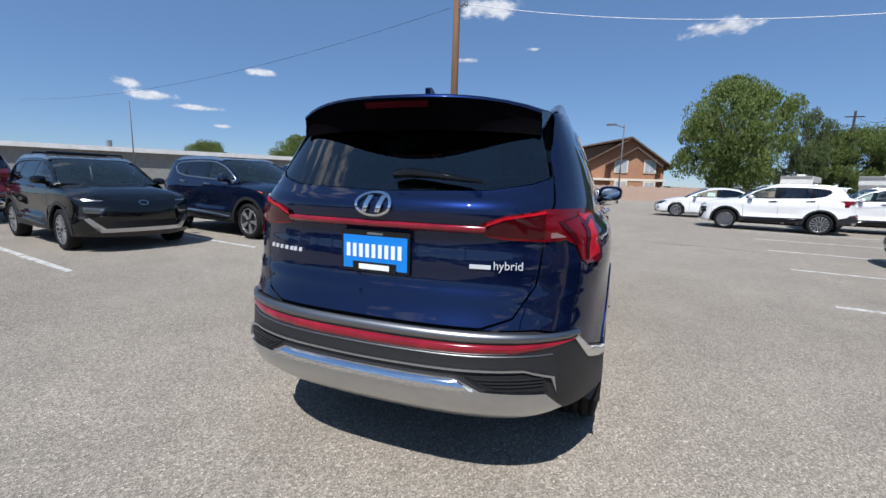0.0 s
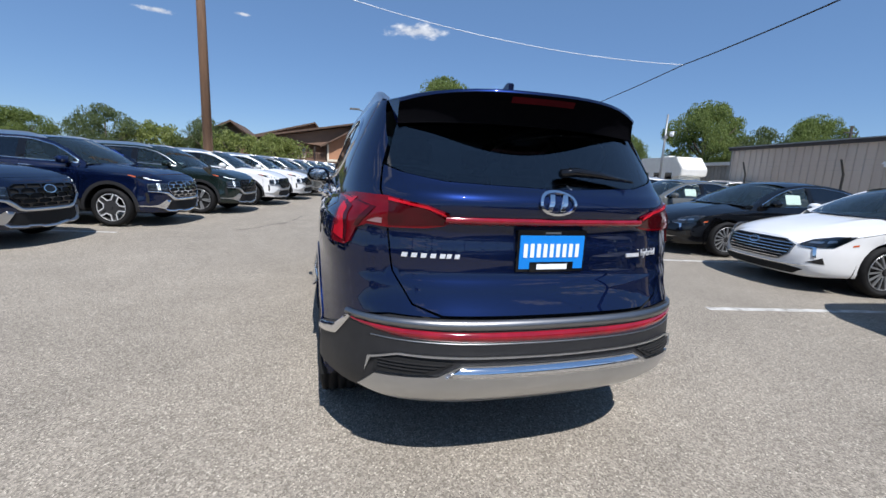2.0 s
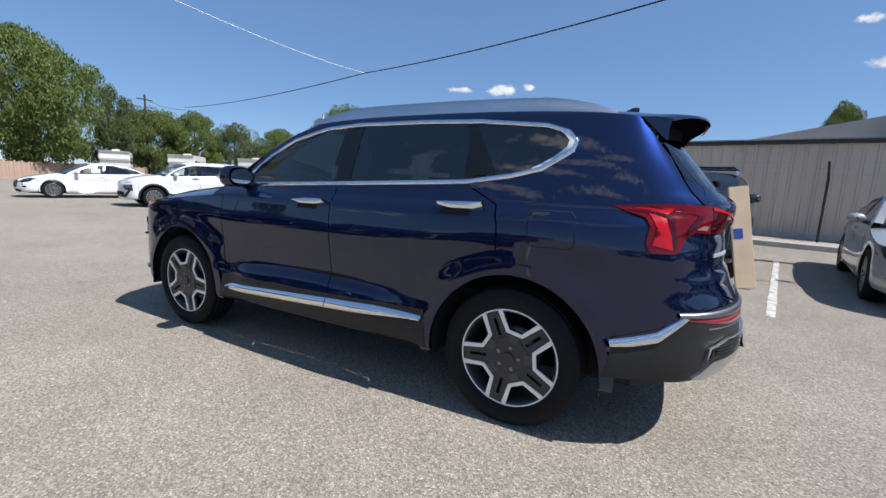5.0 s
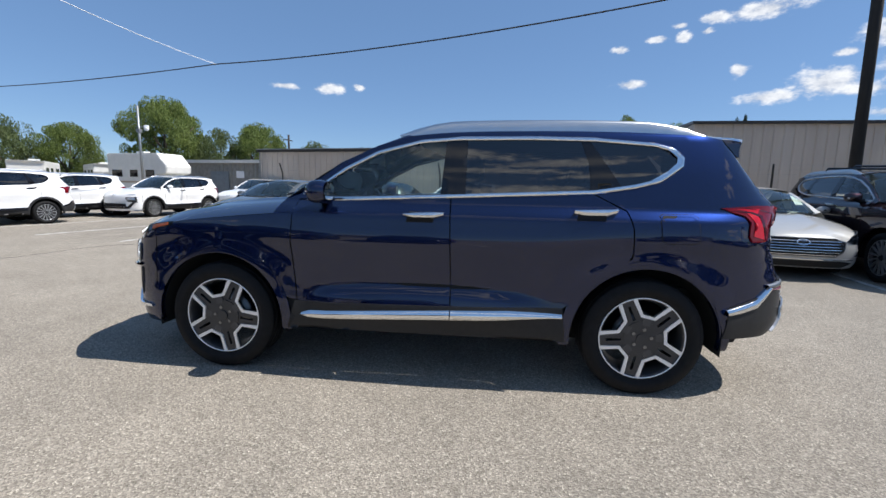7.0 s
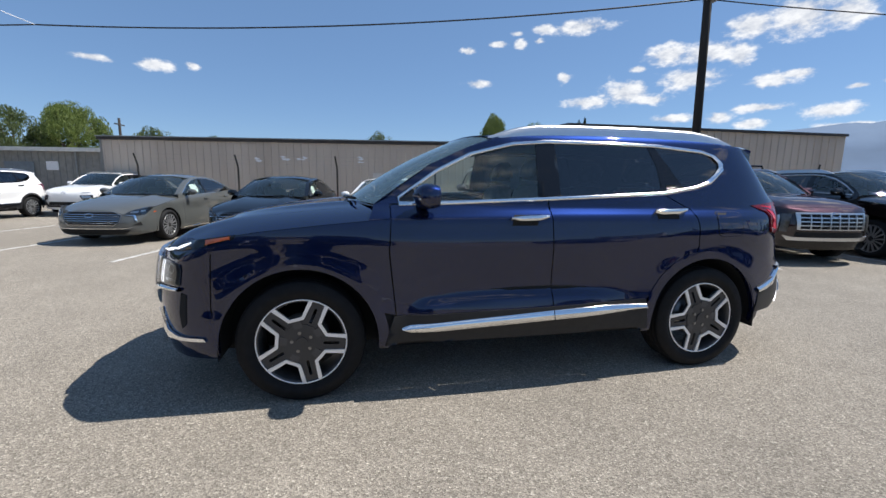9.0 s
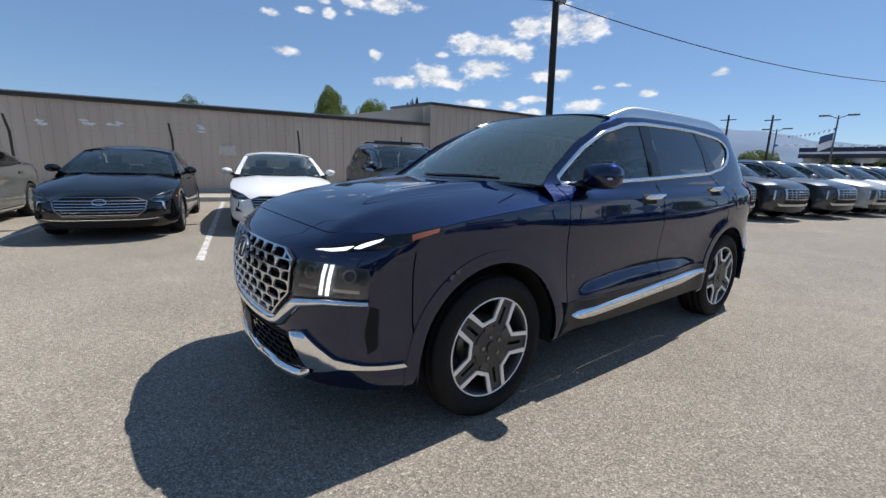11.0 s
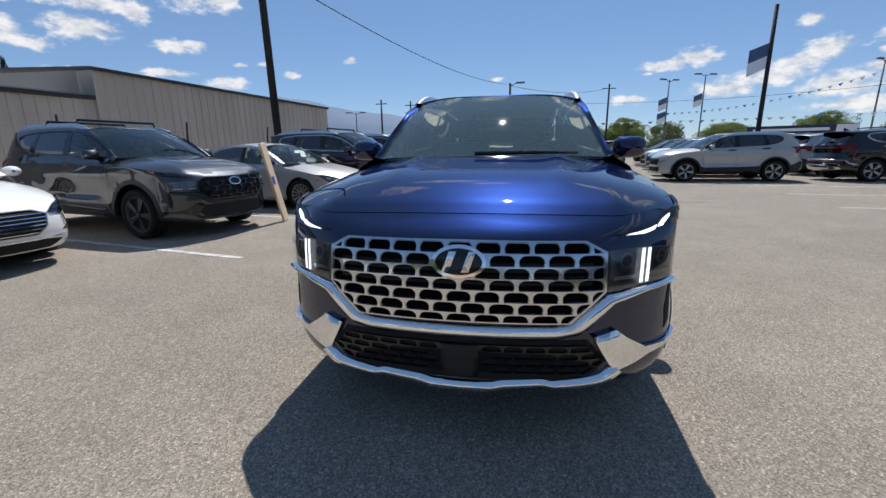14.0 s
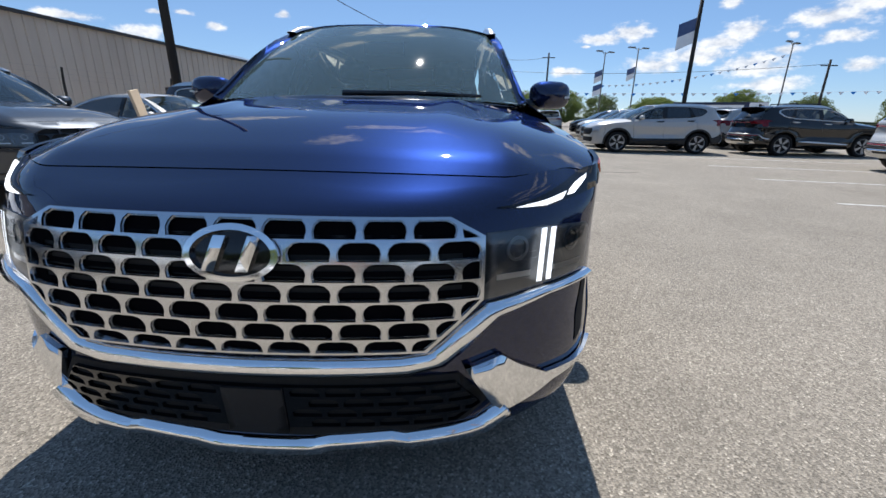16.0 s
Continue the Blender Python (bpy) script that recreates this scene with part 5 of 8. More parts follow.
            patch("running_light", B, P([("f", -0.77, 0.915), ("f", -0.79, 0.916), ("f", -0.835, 0.945), ("f", -0.84, 0.956), ("f", -0.80, 0.94), ("f", -0.78, 0.927)]), drl_mat, ul, 0.03, 0.010, 0.006, mirror=m, label="white daytime running light")
            patch("side_marker", B, P([("d", 1.86, 0.955), ("d", 1.74, 0.986), ("d", 1.735, 1.002), ("d", 1.86, 0.98)]), M_AMBER, ul, 0.03, 0.010, 0.006, mirror=m, label="amber side marker")
            # bright spear into the lower bumper, and its air slit
            patch("bumper_spear", B, P([("f", -0.512, 0.515), ("f", -0.60, 0.537), ("f", -0.65, 0.495), ("f", -0.735, 0.435), ("f", -0.83, 0.424), ("d", 1.90, 0.430), ("d", 1.885, 0.413), ("f", -0.84, 0.405), ("f", -0.76, 0.396), ("f", -0.69, 0.368), ("f", -0.62, 0.348), ("f", -0.585, 0.385), ("f", -0.545, 0.455)]), trim, car, 0.04, 0.018, 0.014, mirror=m, label="bright chrome bumper spear")
            patch("air_slit", B, P([("f", -0.848, 0.68), ("d", 1.99, 0.67), ("d", 2.0, 0.50), ("f", -0.845, 0.47), ("f", -0.835, 0.56)]), M_SHADOW, car, 0.04, 0.002, mirror=m)
        wt_ = [(0.845, 0.708), (0.70, 0.702), (0.56, 0.684), (0.50, 0.640), (0.43, 0.574), (0.36, 0.562), (0.18, 0.560)]
        wb_ = [(0.845, 0.686), (0.71, 0.674), (0.59, 0.642), (0.53, 0.585), (0.465, 0.528), (0.38, 0.508), (0.18, 0.504)]
        full = lambda q, z0: P([("f", -x, z) for x, z in q] + [("f", 0, z0)] + [("f", x, z) for x, z in q[::-1]])
        ribbon("chrome_wing_bar", B, full(wt_, 0.559), full(wb_, 0.503), trim, car, 0.016, 0.016, 0.0, 5 if fine else 2, label="broad chrome bar under the grille")
        intake = [(-0.50, 0.497), (-0.58, 0.40), (-0.52, 0.342), (-0.3, 0.312), (0.3, 0.312), (0.52, 0.342), (0.58, 0.40), (0.50, 0.497)]
        it = patch("lower_intake", B, fs(intake), M_SHADOW, car, 0.05, 0.005, 0.006, label="black lower air intake")
        if fine:
            ih = []
            box_in = [(-0.555, 0.40), (-0.49, 0.352), (0.49, 0.352), (0.555, 0.40), (0.49, 0.478), (-0.49, 0.478)]
            for j in range(4):
                for i in range(-7, 8):
                    cx, cz = (i + 0.5 * (j % 2)) * 0.085, 0.366 + 0.032 * j
                    q = clip_convex([(cx - 0.036, cz - 0.011), (cx + 0.036, cz - 0.011), (cx + 0.036, cz + 0.004), (cx + 0.02, cz + 0.013), (cx - 0.02, cz + 0.013), (cx - 0.036, cz + 0.004)], box_in)
                    if len(q) > 2 and area(q) > 0.0002 and abs(cx) > 0.11:
                        ih.append(fs(q))
            patch("intake_mesh", B, fs(box_in), M_GLOSSBLACK, it, 0.06, 0.016, 0.012, holes=ih)
            patch("sensor_panel", B, fs([(-0.075, 0.335), (0.075, 0.335), (0.075, 0.475), (-0.075, 0.475)]), M_TRIM, it, 0.05, 0.022, 0.01)
        lt_ = [(0.61, 0.372), (0.55, 0.336), (0.37, 0.320), (0.33, 0.332), (0.17, 0.318), (0.12, 0.302)]
        lb_ = [(0.63, 0.352), (0.57, 0.310), (0.38, 0.297), (0.33, 0.309), (0.18, 0.295), (0.13, 0.279)]
        ribbon("front_skid_lip", B, full(lt_, 0.300), full(lb_, 0.277), trim, car, 0.012, 0.012, 0.024, 5 if fine else 2, label="bright chrome lower lip")
    else:
        plain_front(B, car, front, body_mat, trim, cladding, drl)
    # underside
    bm = bmesh.new()
    box(bm, -0.62, -1.95, 0.25, 0.62, 1.95, 0.84)
    box(bm, -0.84, -0.84, 0.32, 0.84, 0.82, 0.60)
    box(bm, -0.66, -2.10, 0.41, 0.66, -1.84, 0.62)
    box(bm, -0.70, 1.84, 0.33, 0.70, 2.0, 0.62)
    part("underbody", bm, M_SHADOW, car, "black underside")
    for wy in (W, -W):
        for sg in (-1, 1) if fine else ():
            rows = [[(sg * x, wy + 0.462 * math.sin(radians(a)), 0.365 + 0.462 * math.cos(radians(a))) for x in (0.60, 0.93)] for a in range(-100, 101, 20)]
            loft("wheel_well", rows, M_SHADOW, car)
    # windscreen, pillars, roof
    n = 17
    A = np.linspace(-1, 1, n)
    base = [Vector((0.765 * a, 0.925 + 0.19 * (1 - a * a), 1.172 + 0.02 * (1 - a * a))) for a in A]
    zc = float(ROOF_EDGE(0.12))
    top = [Vector((0.625 * a, 0.135 + 0.16 * (1 - a * a), zc + (float(ROOF_MID(0.12 + 0.16 * (1 - a * a))) - zc) * (1 - abs(0.93 * a) ** 3.2) - 0.005)) for a in A]
    rows = []
    for t in np.linspace(0, 1, 9):
        rows.append([b.lerp(c, t) + Vector((0, 0.03, 0.045)) * math.sin(math.pi * t) * 0.55 for b, c in zip(base, top)])
    loft("windscreen", rows, M_SCREEN if fine else M_SCREEN_DARK, car, "green-tinted clear windscreen", flip=True)
    loft("cowl_panel", [[Vector((p.x * 0.97, p.y + 0.025, p.z - 0.012)) for p in base], [Vector((p.x * 0.96, p.y, p.z + 0.003)) for p in base], [Vector((p.x * 0.98, p.y - 0.05, p.z + 0.006)) for p in base]], M_GLOSSBLACK, car, flip=True)
    pil = [("d", 0.95, 1.18), ("d", 0.60, 1.425), ("d", 0.34, 1.545), ("d", 0.12, float(ROOF_EDGE(0.12)))]
    pp = [Vector(B.at(np.array([s]), np.array([z]))[0]) for s, z in P(pil)]
    for sg in (1, -1):
        outer = [Vector((p.x * sg, p.y, p.z)) for p in pp]
        dense = [outer[min(int(t * 3), 2)].lerp(outer[min(int(t * 3), 2) + 1], t * 3 - min(int(t * 3), 2)) for t in np.linspace(0, 1, 9)]
        wsx = [r[0] if sg > 0 else r[-1] for r in rows]
        mid = [(a + b) / 2 + Vector((-0.014 * sg, 0.008, 0.01)) for a, b in zip(dense, wsx)]
        loft("windscreen_pillar", [dense, mid, wsx], body_mat, car, flip=sg < 0)
    ys = np.linspace(0.12, -1.87, 22)
    rrows = []
    for y in ys:
        ze, zm = float(ROOF_EDGE(y)), float(ROOF_MID(y))
        xe = abs(B.at(np.array([B.side_s(y, ze)]), np.array([ze]))[0][0])
        bow = np.interp(y, [-1.87, -1.2, -0.4, 0.12], [-0.16, 0.0, 0.0, 0.16])
        rrows.append([Vector((xe * a, y + bow * (1 - a * a), ze + (float(ROOF_MID(y + bow * (1 - a * a))) - ze) * (1 - abs(a) ** 3.2))) for a in A])
    loft("roof", rrows, body_mat, car)
    loft("windscreen_header", [[p.lerp(q, t) + Vector((0, 0, 0.006 * math.sin(math.pi * t))) for p, q in zip(top, rrows[0])] for t in (0, 0.5, 1)], body_mat, car)
    if fine:
        loft("sunroof", [[p + Vector((0, 0, 0.004)) for p in r[3:-3]] for r in rrows[2:13]], M_GLOSSBLACK, car, "dark panoramic sunroof glass")
    loft("headlining", [[p + Vector((0, 0, -0.05)) for p in r[1:-1]] for r in rrows[1:-1]], M_PALE, car)
    # spoiler
    e0 = rrows[-1]
    lip = [Vector((p.x * 0.955, p.y - 0.13 - 0.03 * (1 - a * a), p.z - 0.010 - 0.002 * (1 - a * a))) for p, a in zip(e0, A)]
    edge_low = [p + Vector((0, -0.002, -0.012)) for p in lip]
    und = [p + Vector((0, 0.012, -0.028)) for p in lip]
    gl = []
    for a in A:
        z = 1.50 + 0.02 * (1 - a * a)
        gl.append(Vector(B.at(np.array([B.rear_s(0.60 * a, z)]), np.array([z]))[0]) + Vector((0, -0.012, 0)))
    sp = loft("spoiler", [e0, [p.lerp(q, 0.5) + Vector((0, 0, 0.004)) for p, q in zip(e0, lip)], lip, edge_low], body_mat, car)
    loft("spoiler_underside", [edge_low, und, [u.lerp(g, 0.5) + Vector((0, 0.01, 0.01)) for u, g in zip(und, gl)], gl], M_BLACKPLASTIC, sp, "black spoiler underside")
    for i in (0, n - 1):
        loft("spoiler_fin", [[e0[i], lip[i]], [e0[i].lerp(gl[i], 0.5), lip[i].lerp(gl[i], 0.5)], [gl[i], gl[i] + Vector((0, -0.01, 0))]], body_mat, sp, flip=i == 0)
    mid = n // 2
    loft("brake_light", [[und[i] + Vector((0, -0.006, 0.003)) for i in range(mid - 2, mid + 3)], [und[i] + Vector((0, 0.008, -0.02)) for i in range(mid - 2, mid + 3)]], M_BRAKE, sp, "dark red high brake light", flip=False)
    bm = bmesh.new()
    fz = float(ROOF_MID(-1.72))
    flat_shape(bm, [(-1.60, fz + 0.008), (-1.80, fz - 0.012), (-1.812, fz + 0.070), (-1.80, fz + 0.078), (-1.775, fz + 0.076), (-1.70, fz + 0.042)], -0.014, 0.014)
    bmesh.ops.bevel(bm, geom=[e for e in bm.edges if abs(e.verts[0].co.x - e.verts[1].co.x) < 1e-6 and len(e.link_faces) == 2 and e.calc_face_angle() > 0.8], offset=0.006, segments=2, affect="EDGES")
    part("antenna_fin", bm, body_mat, car, "shark fin antenna")
    # roof rails
    for sg in (-1, 1):
        rows = []
        for y in np.linspace(0.20, -1.76, 18):
            u = (0.20 - y) / 1.96
            ze = float(ROOF_EDGE(min(y, 0.12)))
            xe = abs(B.at(np.array([B.side_s(min(y, 0.12), ze)]), np.array([ze]))[0][0])
            zb = ze + 0.012 - 0.05 * max(0, y - 0.12)
            hgt = 0.062 * min(1, (u / 0.16) ** 0.6, ((1 - u) / 0.16) ** 0.6)
            xo = xe - 0.012
            rows.append([(sg * xo, y, zb - 0.01), (sg * (xo - 0.004), y, zb + hgt * 0.7), (sg * (xo - 0.016), y, zb + hgt), (sg * (xo - 0.034), y, zb + hgt), (sg * (xo - 0.046), y, zb + hgt * 0.7), (sg * (xo - 0.052), y, zb - 0.005)])
        loft("roof_rail", rows, M_SATIN, car, "satin silver roof rail", flip=sg > 0)
    if roof_bars:
        for y in (-0.15, -0.95):
            part("roof_bar", tubed([(-0.62, y, 1.70), (-0.60, y, 1.765), (0.60, y, 1.765), (0.62, y, 1.70)], 0.02, 6), M_GLOSSBLACK, car, "black roof cross bar")
    for m in both:
        patch("cowl_corner", B, P([("d", 0.99, 1.085), ("d", 0.862, 1.085), ("d", 0.858, 1.178), ("d", 0.80, 1.188), ("d", 0.95, 1.184)]), body_mat, car, h, -0.002, mirror=m)
    # door mirrors
    for sg in (-1, 1):
        bm = bmesh.new()
        rows = []
        for t in np.linspace(0, 1, 7):
            w = [0.002, 0.07, 0.095, 0.105, 0.105, 0.10, 0.09][int(round(t * 6))]
            yy = 0.74 - 0.15 * t
            rows.append([(sg * (0.965 + w * 1.06 * math.copysign(abs(math.cos(q)) ** 0.65, math.cos(q))), yy, 1.232 + w * 0.70 * math.copysign(abs(math.sin(q)) ** 0.7, math.sin(q))) for q in np.linspace(0, 2 * math.pi, 16, endpoint=False)])
        mi = loft("door_mirror", rows, body_mat, car, "body-coloured door mirror", closed=True, flip=sg > 0)
        loft("mirror_glass", [[(sg * (0.965 + r * 0.085 * math.cos(q)), 0.587, 1.232 + r * 0.055 * math.sin(q)) for q in np.linspace(0, 2 * math.pi, 16, endpoint=False)] for r in (0.01, 1.0)], M_MIRROR, mi, closed=True, flip=sg < 0)
        part("mirror_base", tubed([(sg * 0.83, 0.66, 1.17), (sg * 0.88, 0.655, 1.18), (sg * 0.94, 0.65, 1.195)], [0.04, 0.035, 0.03], 8), M_GLOSSBLACK, mi, "black mirror foot", True)
        part("turn_signal", boxed(sg * 0.93, 0.705, 1.215, sg * 1.065, 0.714, 1.225) if sg > 0 else boxed(sg * 1.065, 0.705, 1.215, sg * 0.93, 0.714, 1.225), M_SATIN, mi)
    # cabin
    part("cabin_floor", boxed(-0.74, -1.7, 0.62, 0.74, 0.95, 0.66), M_SHADOW, car)
    loft("dashboard", [[Vector((x, 0.96, 1.165)) for x in np.linspace(-0.72, 0.72, 9)], [Vector((x, 0.62, 1.165 + 0.02 * math.cos(3 * x))) for x in np.linspace(-0.72, 0.72, 9)], [Vector((x, 0.52, 1.08)) for x in np.linspace(-0.72, 0.72, 9)], [Vector((x, 0.55, 0.7)) for x in np.linspace(-0.72, 0.72, 9)]], M_DASH, car, "dark dashboard", flip=True)
    for x in (-0.36, 0.36):
        for y in (0.05, -0.85) if fine else (0.05,):
            bm = bmesh.new()
            rows = []
            box(bm, x - 0.25, y - 0.25, 0.66, x + 0.25, y + 0.27, 0.84)
            for (ya, za), (yb, zb), ww in (((-0.22, 0.80), (-0.36, 1.30), 0.25), ((-0.36, 1.34), (-0.39, 1.50), 0.12)):
                m = [(x - ww, y + ya + 0.12, za), (x + ww, y + ya + 0.12, za), (x + ww, y + ya - 0.05, za), (x - ww, y + ya - 0.05, za)]
                k = [(x - ww * 0.85, y + yb + 0.10, zb), (x + ww * 0.85, y + yb + 0.10, zb), (x + ww * 0.85, y + yb - 0.02, zb), (x - ww * 0.85, y + yb - 0.02, zb)]
                a, b = [bm.verts.new(p) for p in m], [bm.verts.new(p) for p in k]
                bm.faces.new(a[::-1]), bm.faces.new(b)
                for i in range(4):
                    bm.faces.new((a[i], a[(i + 1) % 4], b[(i + 1) % 4], b[i]))
            bmesh.ops.bevel(bm, geom=bm.edges[:], offset=0.03, segments=2, affect="EDGES")
            part("seat", bm, M_SEAT, car, "dark leather car seat", True)
    sw = Matrix.Translation((-0.36, 0.42, 1.10)) @ Matrix.Rotation(radians(65), 4, "X")
    bm = tubed([sw @ Vector((0.185 * math.cos(q), 0.185 * math.sin(q), 0)) for q in np.linspace(0, 2 * math.pi, 25)], 0.016, 6)
    box(bm, -0.17, -0.03, -0.02, 0.17, 0.03, 0.02, m=sw)
    part("steering_wheel", bm, M_GLOSSBLACK, car, "black steering wheel", True)
    part("rear_view_mirror", boxed(-0.12, 0.40, 1.46, 0.12, 0.43, 1.53), M_GLOSSBLACK, car)
    if fine:
        part("rear_shelf", boxed(-0.70, -2.0, 0.95, 0.70, -1.55, 0.98), M_SHADOW, car)
    for wy in (W, -W):
        for sg in (1, -1):
            wheel(car, -sg * 0.815, wy, 0.371, 0.371, 0.257, wheels, WHEEL_MATS, sg, 0.235, 0.3 * wy, fine)
    return car


def plain_front(B, car, style, body_mat, trim, cladding, drl):
    """Simpler noses: "boxy" with an upright bright grille, "soft" with a closed nose and low lamps, "wide" with a broad dark grille."""
    fs = lambda q: [(B.front_s(x, z), z) for x, z in q]
    light = M_DRL if drl else M_SATIN
    if style == "boxy":
        out = [(-0.56, 0.60), (0.56, 0.60), (0.58, 0.88), (-0.58, 0.88)]
        gr = patch("grille", B, fs(out), M_SHADOW, car, 0.09, 0.008, 0.008, label="upright bright barred grille")
        cells = [fs([(-0.53 + i * 0.152, 0.617 + j * 0.064), (-0.392 + i * 0.152, 0.617 + j * 0.064), (-0.392 + i * 0.152, 0.663 + j * 0.064), (-0.53 + i * 0.152, 0.663 + j * 0.064)]) for i in range(7) for j in range(4)]
        patch("grille_lattice", B, fs(out), M_SATIN, gr, 0.09, 0.022, 0.012, holes=cells)
        badge(B, gr, 0, 0.845, 0.07, 0.036, M_CHROME, "f", 0.03, False)
        for sg in (-1, 1):
            patch("headlamp", B, fs([(sg * 0.62, 0.86), (sg * 0.74, 0.86), (sg * 0.76, 0.56), (sg * 0.68, 0.56)]), M_DIM, car, 0.08, 0.01, 0.01)
            patch("running_light", B, fs([(sg * 0.755, 0.84), (sg * 0.785, 0.83), (sg * 0.80, 0.60), (sg * 0.775, 0.58)]), M_SATIN, car, 0.08, 0.012, 0.01)
        patch("bumper_bar", B, fs([(-0.66, 0.42), (0.66, 0.42), (0.72, 0.50), (0.60, 0.475), (-0.60, 0.475), (-0.72, 0.50)]), trim, car, 0.09, 0.02, 0.014)
        patch("lower_intake", B, fs([(-0.58, 0.485), (0.58, 0.485), (0.56, 0.565), (-0.56, 0.565)]), M_SHADOW, car, 0.09, 0.01, 0.01)
        patch("lower_lip", B, fs([(-0.7, 0.28), (0.7, 0.28), (0.76, 0.41), (-0.76, 0.41)]), M_GLOSSBLACK, car, 0.09, 0.008, 0.01)
    elif style == "soft":
        for sg in (-1, 1):
            patch("running_light", B, fs([(sg * 0.56, 0.915), (sg * 0.78, 0.93), (sg * 0.79, 0.905), (sg * 0.56, 0.905)]), light, car, 0.06, 0.012, 0.01)
            patch("lamp_surround", B, fs([(sg * 0.52, 0.80), (sg * 0.83, 0.82), (sg * 0.85, 0.60), (sg * 0.60, 0.64)]), cladding, car, 0.07, 0.010, 0.01)
            hl = patch("headlamp", B, fs([(sg * 0.56, 0.775), (sg * 0.79, 0.795), (sg * 0.80, 0.70), (sg * 0.60, 0.685)]), M_SATIN, car, 0.07, 0.016, 0.01, label="clear headlamp")
            patch("headlamp_lens", B, fs([(sg * 0.56, 0.78), (sg * 0.80, 0.80), (sg * 0.81, 0.69), (sg * 0.60, 0.68)]), M_LENS, hl, 0.07, 0.022)
        patch("upper_grille", B, fs([(-0.5, 0.66), (0.5, 0.66), (0.55, 0.80), (-0.55, 0.80)]), M_GLOSSBLACK if body_mat is not M_WHITE else body_mat, car, 0.08, 0.008, 0.01)
        patch("bumper_bar", B, fs([(-0.62, 0.36), (0.62, 0.36), (0.80, 0.60), (0.74, 0.62), (0.56, 0.43), (-0.56, 0.43), (-0.74, 0.62), (-0.80, 0.60)]), M_SATIN if body_mat is not M_WHITE else cladding, car, 0.08, 0.018, 0.014)
        patch("lower_intake", B, fs([(-0.55, 0.44), (0.55, 0.44), (0.52, 0.56), (-0.52, 0.56)]), M_SHADOW, car, 0.08, 0.012, 0.01)
        badge(B, car, 0, 0.87, 0.075, 0.038, M_CHROME, "f", 0.016, False)
    else:
        gr = patch("grille", B, fs([(-0.50, 0.60), (0.50, 0.60), (0.60, 0.70), (0.58, 0.84), (-0.58, 0.84), (-0.60, 0.70)]), M_SHADOW, car, 0.08, 0.008, 0.01)
        for k in range(3):
            patch("grille_bar", B, fs([(-0.54, 0.65 + 0.065 * k), (0.54, 0.65 + 0.065 * k), (0.54, 0.665 + 0.065 * k), (-0.54, 0.665 + 0.065 * k)]), trim, gr, 0.08, 0.016, 0.01)
        for sg in (-1, 1):
            hl = patch("headlamp", B, fs([(sg * 0.62, 0.78), (sg * 0.84, 0.84), (sg * 0.85, 0.74), (sg * 0.64, 0.72)]), M_SATIN, car, 0.07, 0.010, 0.01)
            patch("headlamp_lens", B, fs([(sg * 0.62, 0.785), (sg * 0.84, 0.845), (sg * 0.85, 0.735), (sg * 0.64, 0.715)]), M_LENS, hl, 0.07, 0.018)
        patch("lower_intake", B, fs([(-0.6, 0.36), (0.6, 0.36), (0.65, 0.52), (-0.65, 0.52)]), M_SHADOW, car, 0.08, 0.008, 0.01)


main_suv = suv("deep blue metallic family SUV parked in the lane", M_BLUE)

# ---- mid-size sedans ----
SEDAN_BODY = Body(
    [(0, -2.44), (0.4, -2.42), (0.66, -2.34), (0.80, -2.18), (0.87, -1.95), (0.90, -1.6), (0.92, -1.0), (0.925, 0), (0.92, 1.0), (0.905, 1.6), (0.885, 1.9), (0.83, 2.12), (0.70, 2.30), (0.45, 2.41), (0.2, 2.445), (0, 2.45)],
    [(0.15, -0.09), (0.22, -0.04), (0.30, -0.005), (0.5, 0.0), (0.65, -0.012), (0.8, -0.012), (0.88, -0.03), (0.97, -0.065), (1.1, -0.125), (1.35, -0.26), (1.42, -0.33)],
    [(0.2, 0.16), (0.3, 0.04), (0.5, 0.0), (0.75, 0.02), (0.95, 0.0), (1.05, 0.03), (1.3, 0.2)],
    [(0.15, -0.2), (0.22, -0.08), (0.30, -0.02), (0.42, 0.0), (0.55, -0.02), (0.65, -0.07), (0.72, -0.14), (0.8, -0.26), (1.0, -0.6)],
    (-1.42, 1.42), 0.012, 0.335)
SED_HOOD = curve1([(0.7, 1.0), (1.0, 0.985), (1.4, 0.94), (1.8, 0.865), (2.1, 0.785), (2.3, 0.71), (2.45, 0.62)])
SED_DECK = curve1([(-2.6, 1.0), (-2.42, 1.035), (-2.2, 1.055), (-1.9, 1.065), (-1.6, 1.07), (-1.3, 1.06)])
SED_DLO = [(0.80, 0.995), (0.50, 1.165), (0.20, 1.285), (-0.15, 1.345), (-0.55, 1.35), (-0.95, 1.29), (-1.30, 1.175), (-1.47, 1.085), (-1.44, 1.05), (-1.0, 1.015), (-0.2, 0.985), (0.5, 0.965), (0.80, 0.965)]
SED_EDGE = curve1([(0.35, 1.29), (0.2, 1.335), (-0.1, 1.385), (-0.5, 1.395), (-0.9, 1.345), (-1.2, 1.255)])
SED_MID = curve1([(0.5, 1.345), (0.25, 1.405), (-0.1, 1.445), (-0.5, 1.445), (-0.9, 1.40), (-1.3, 1.32)])


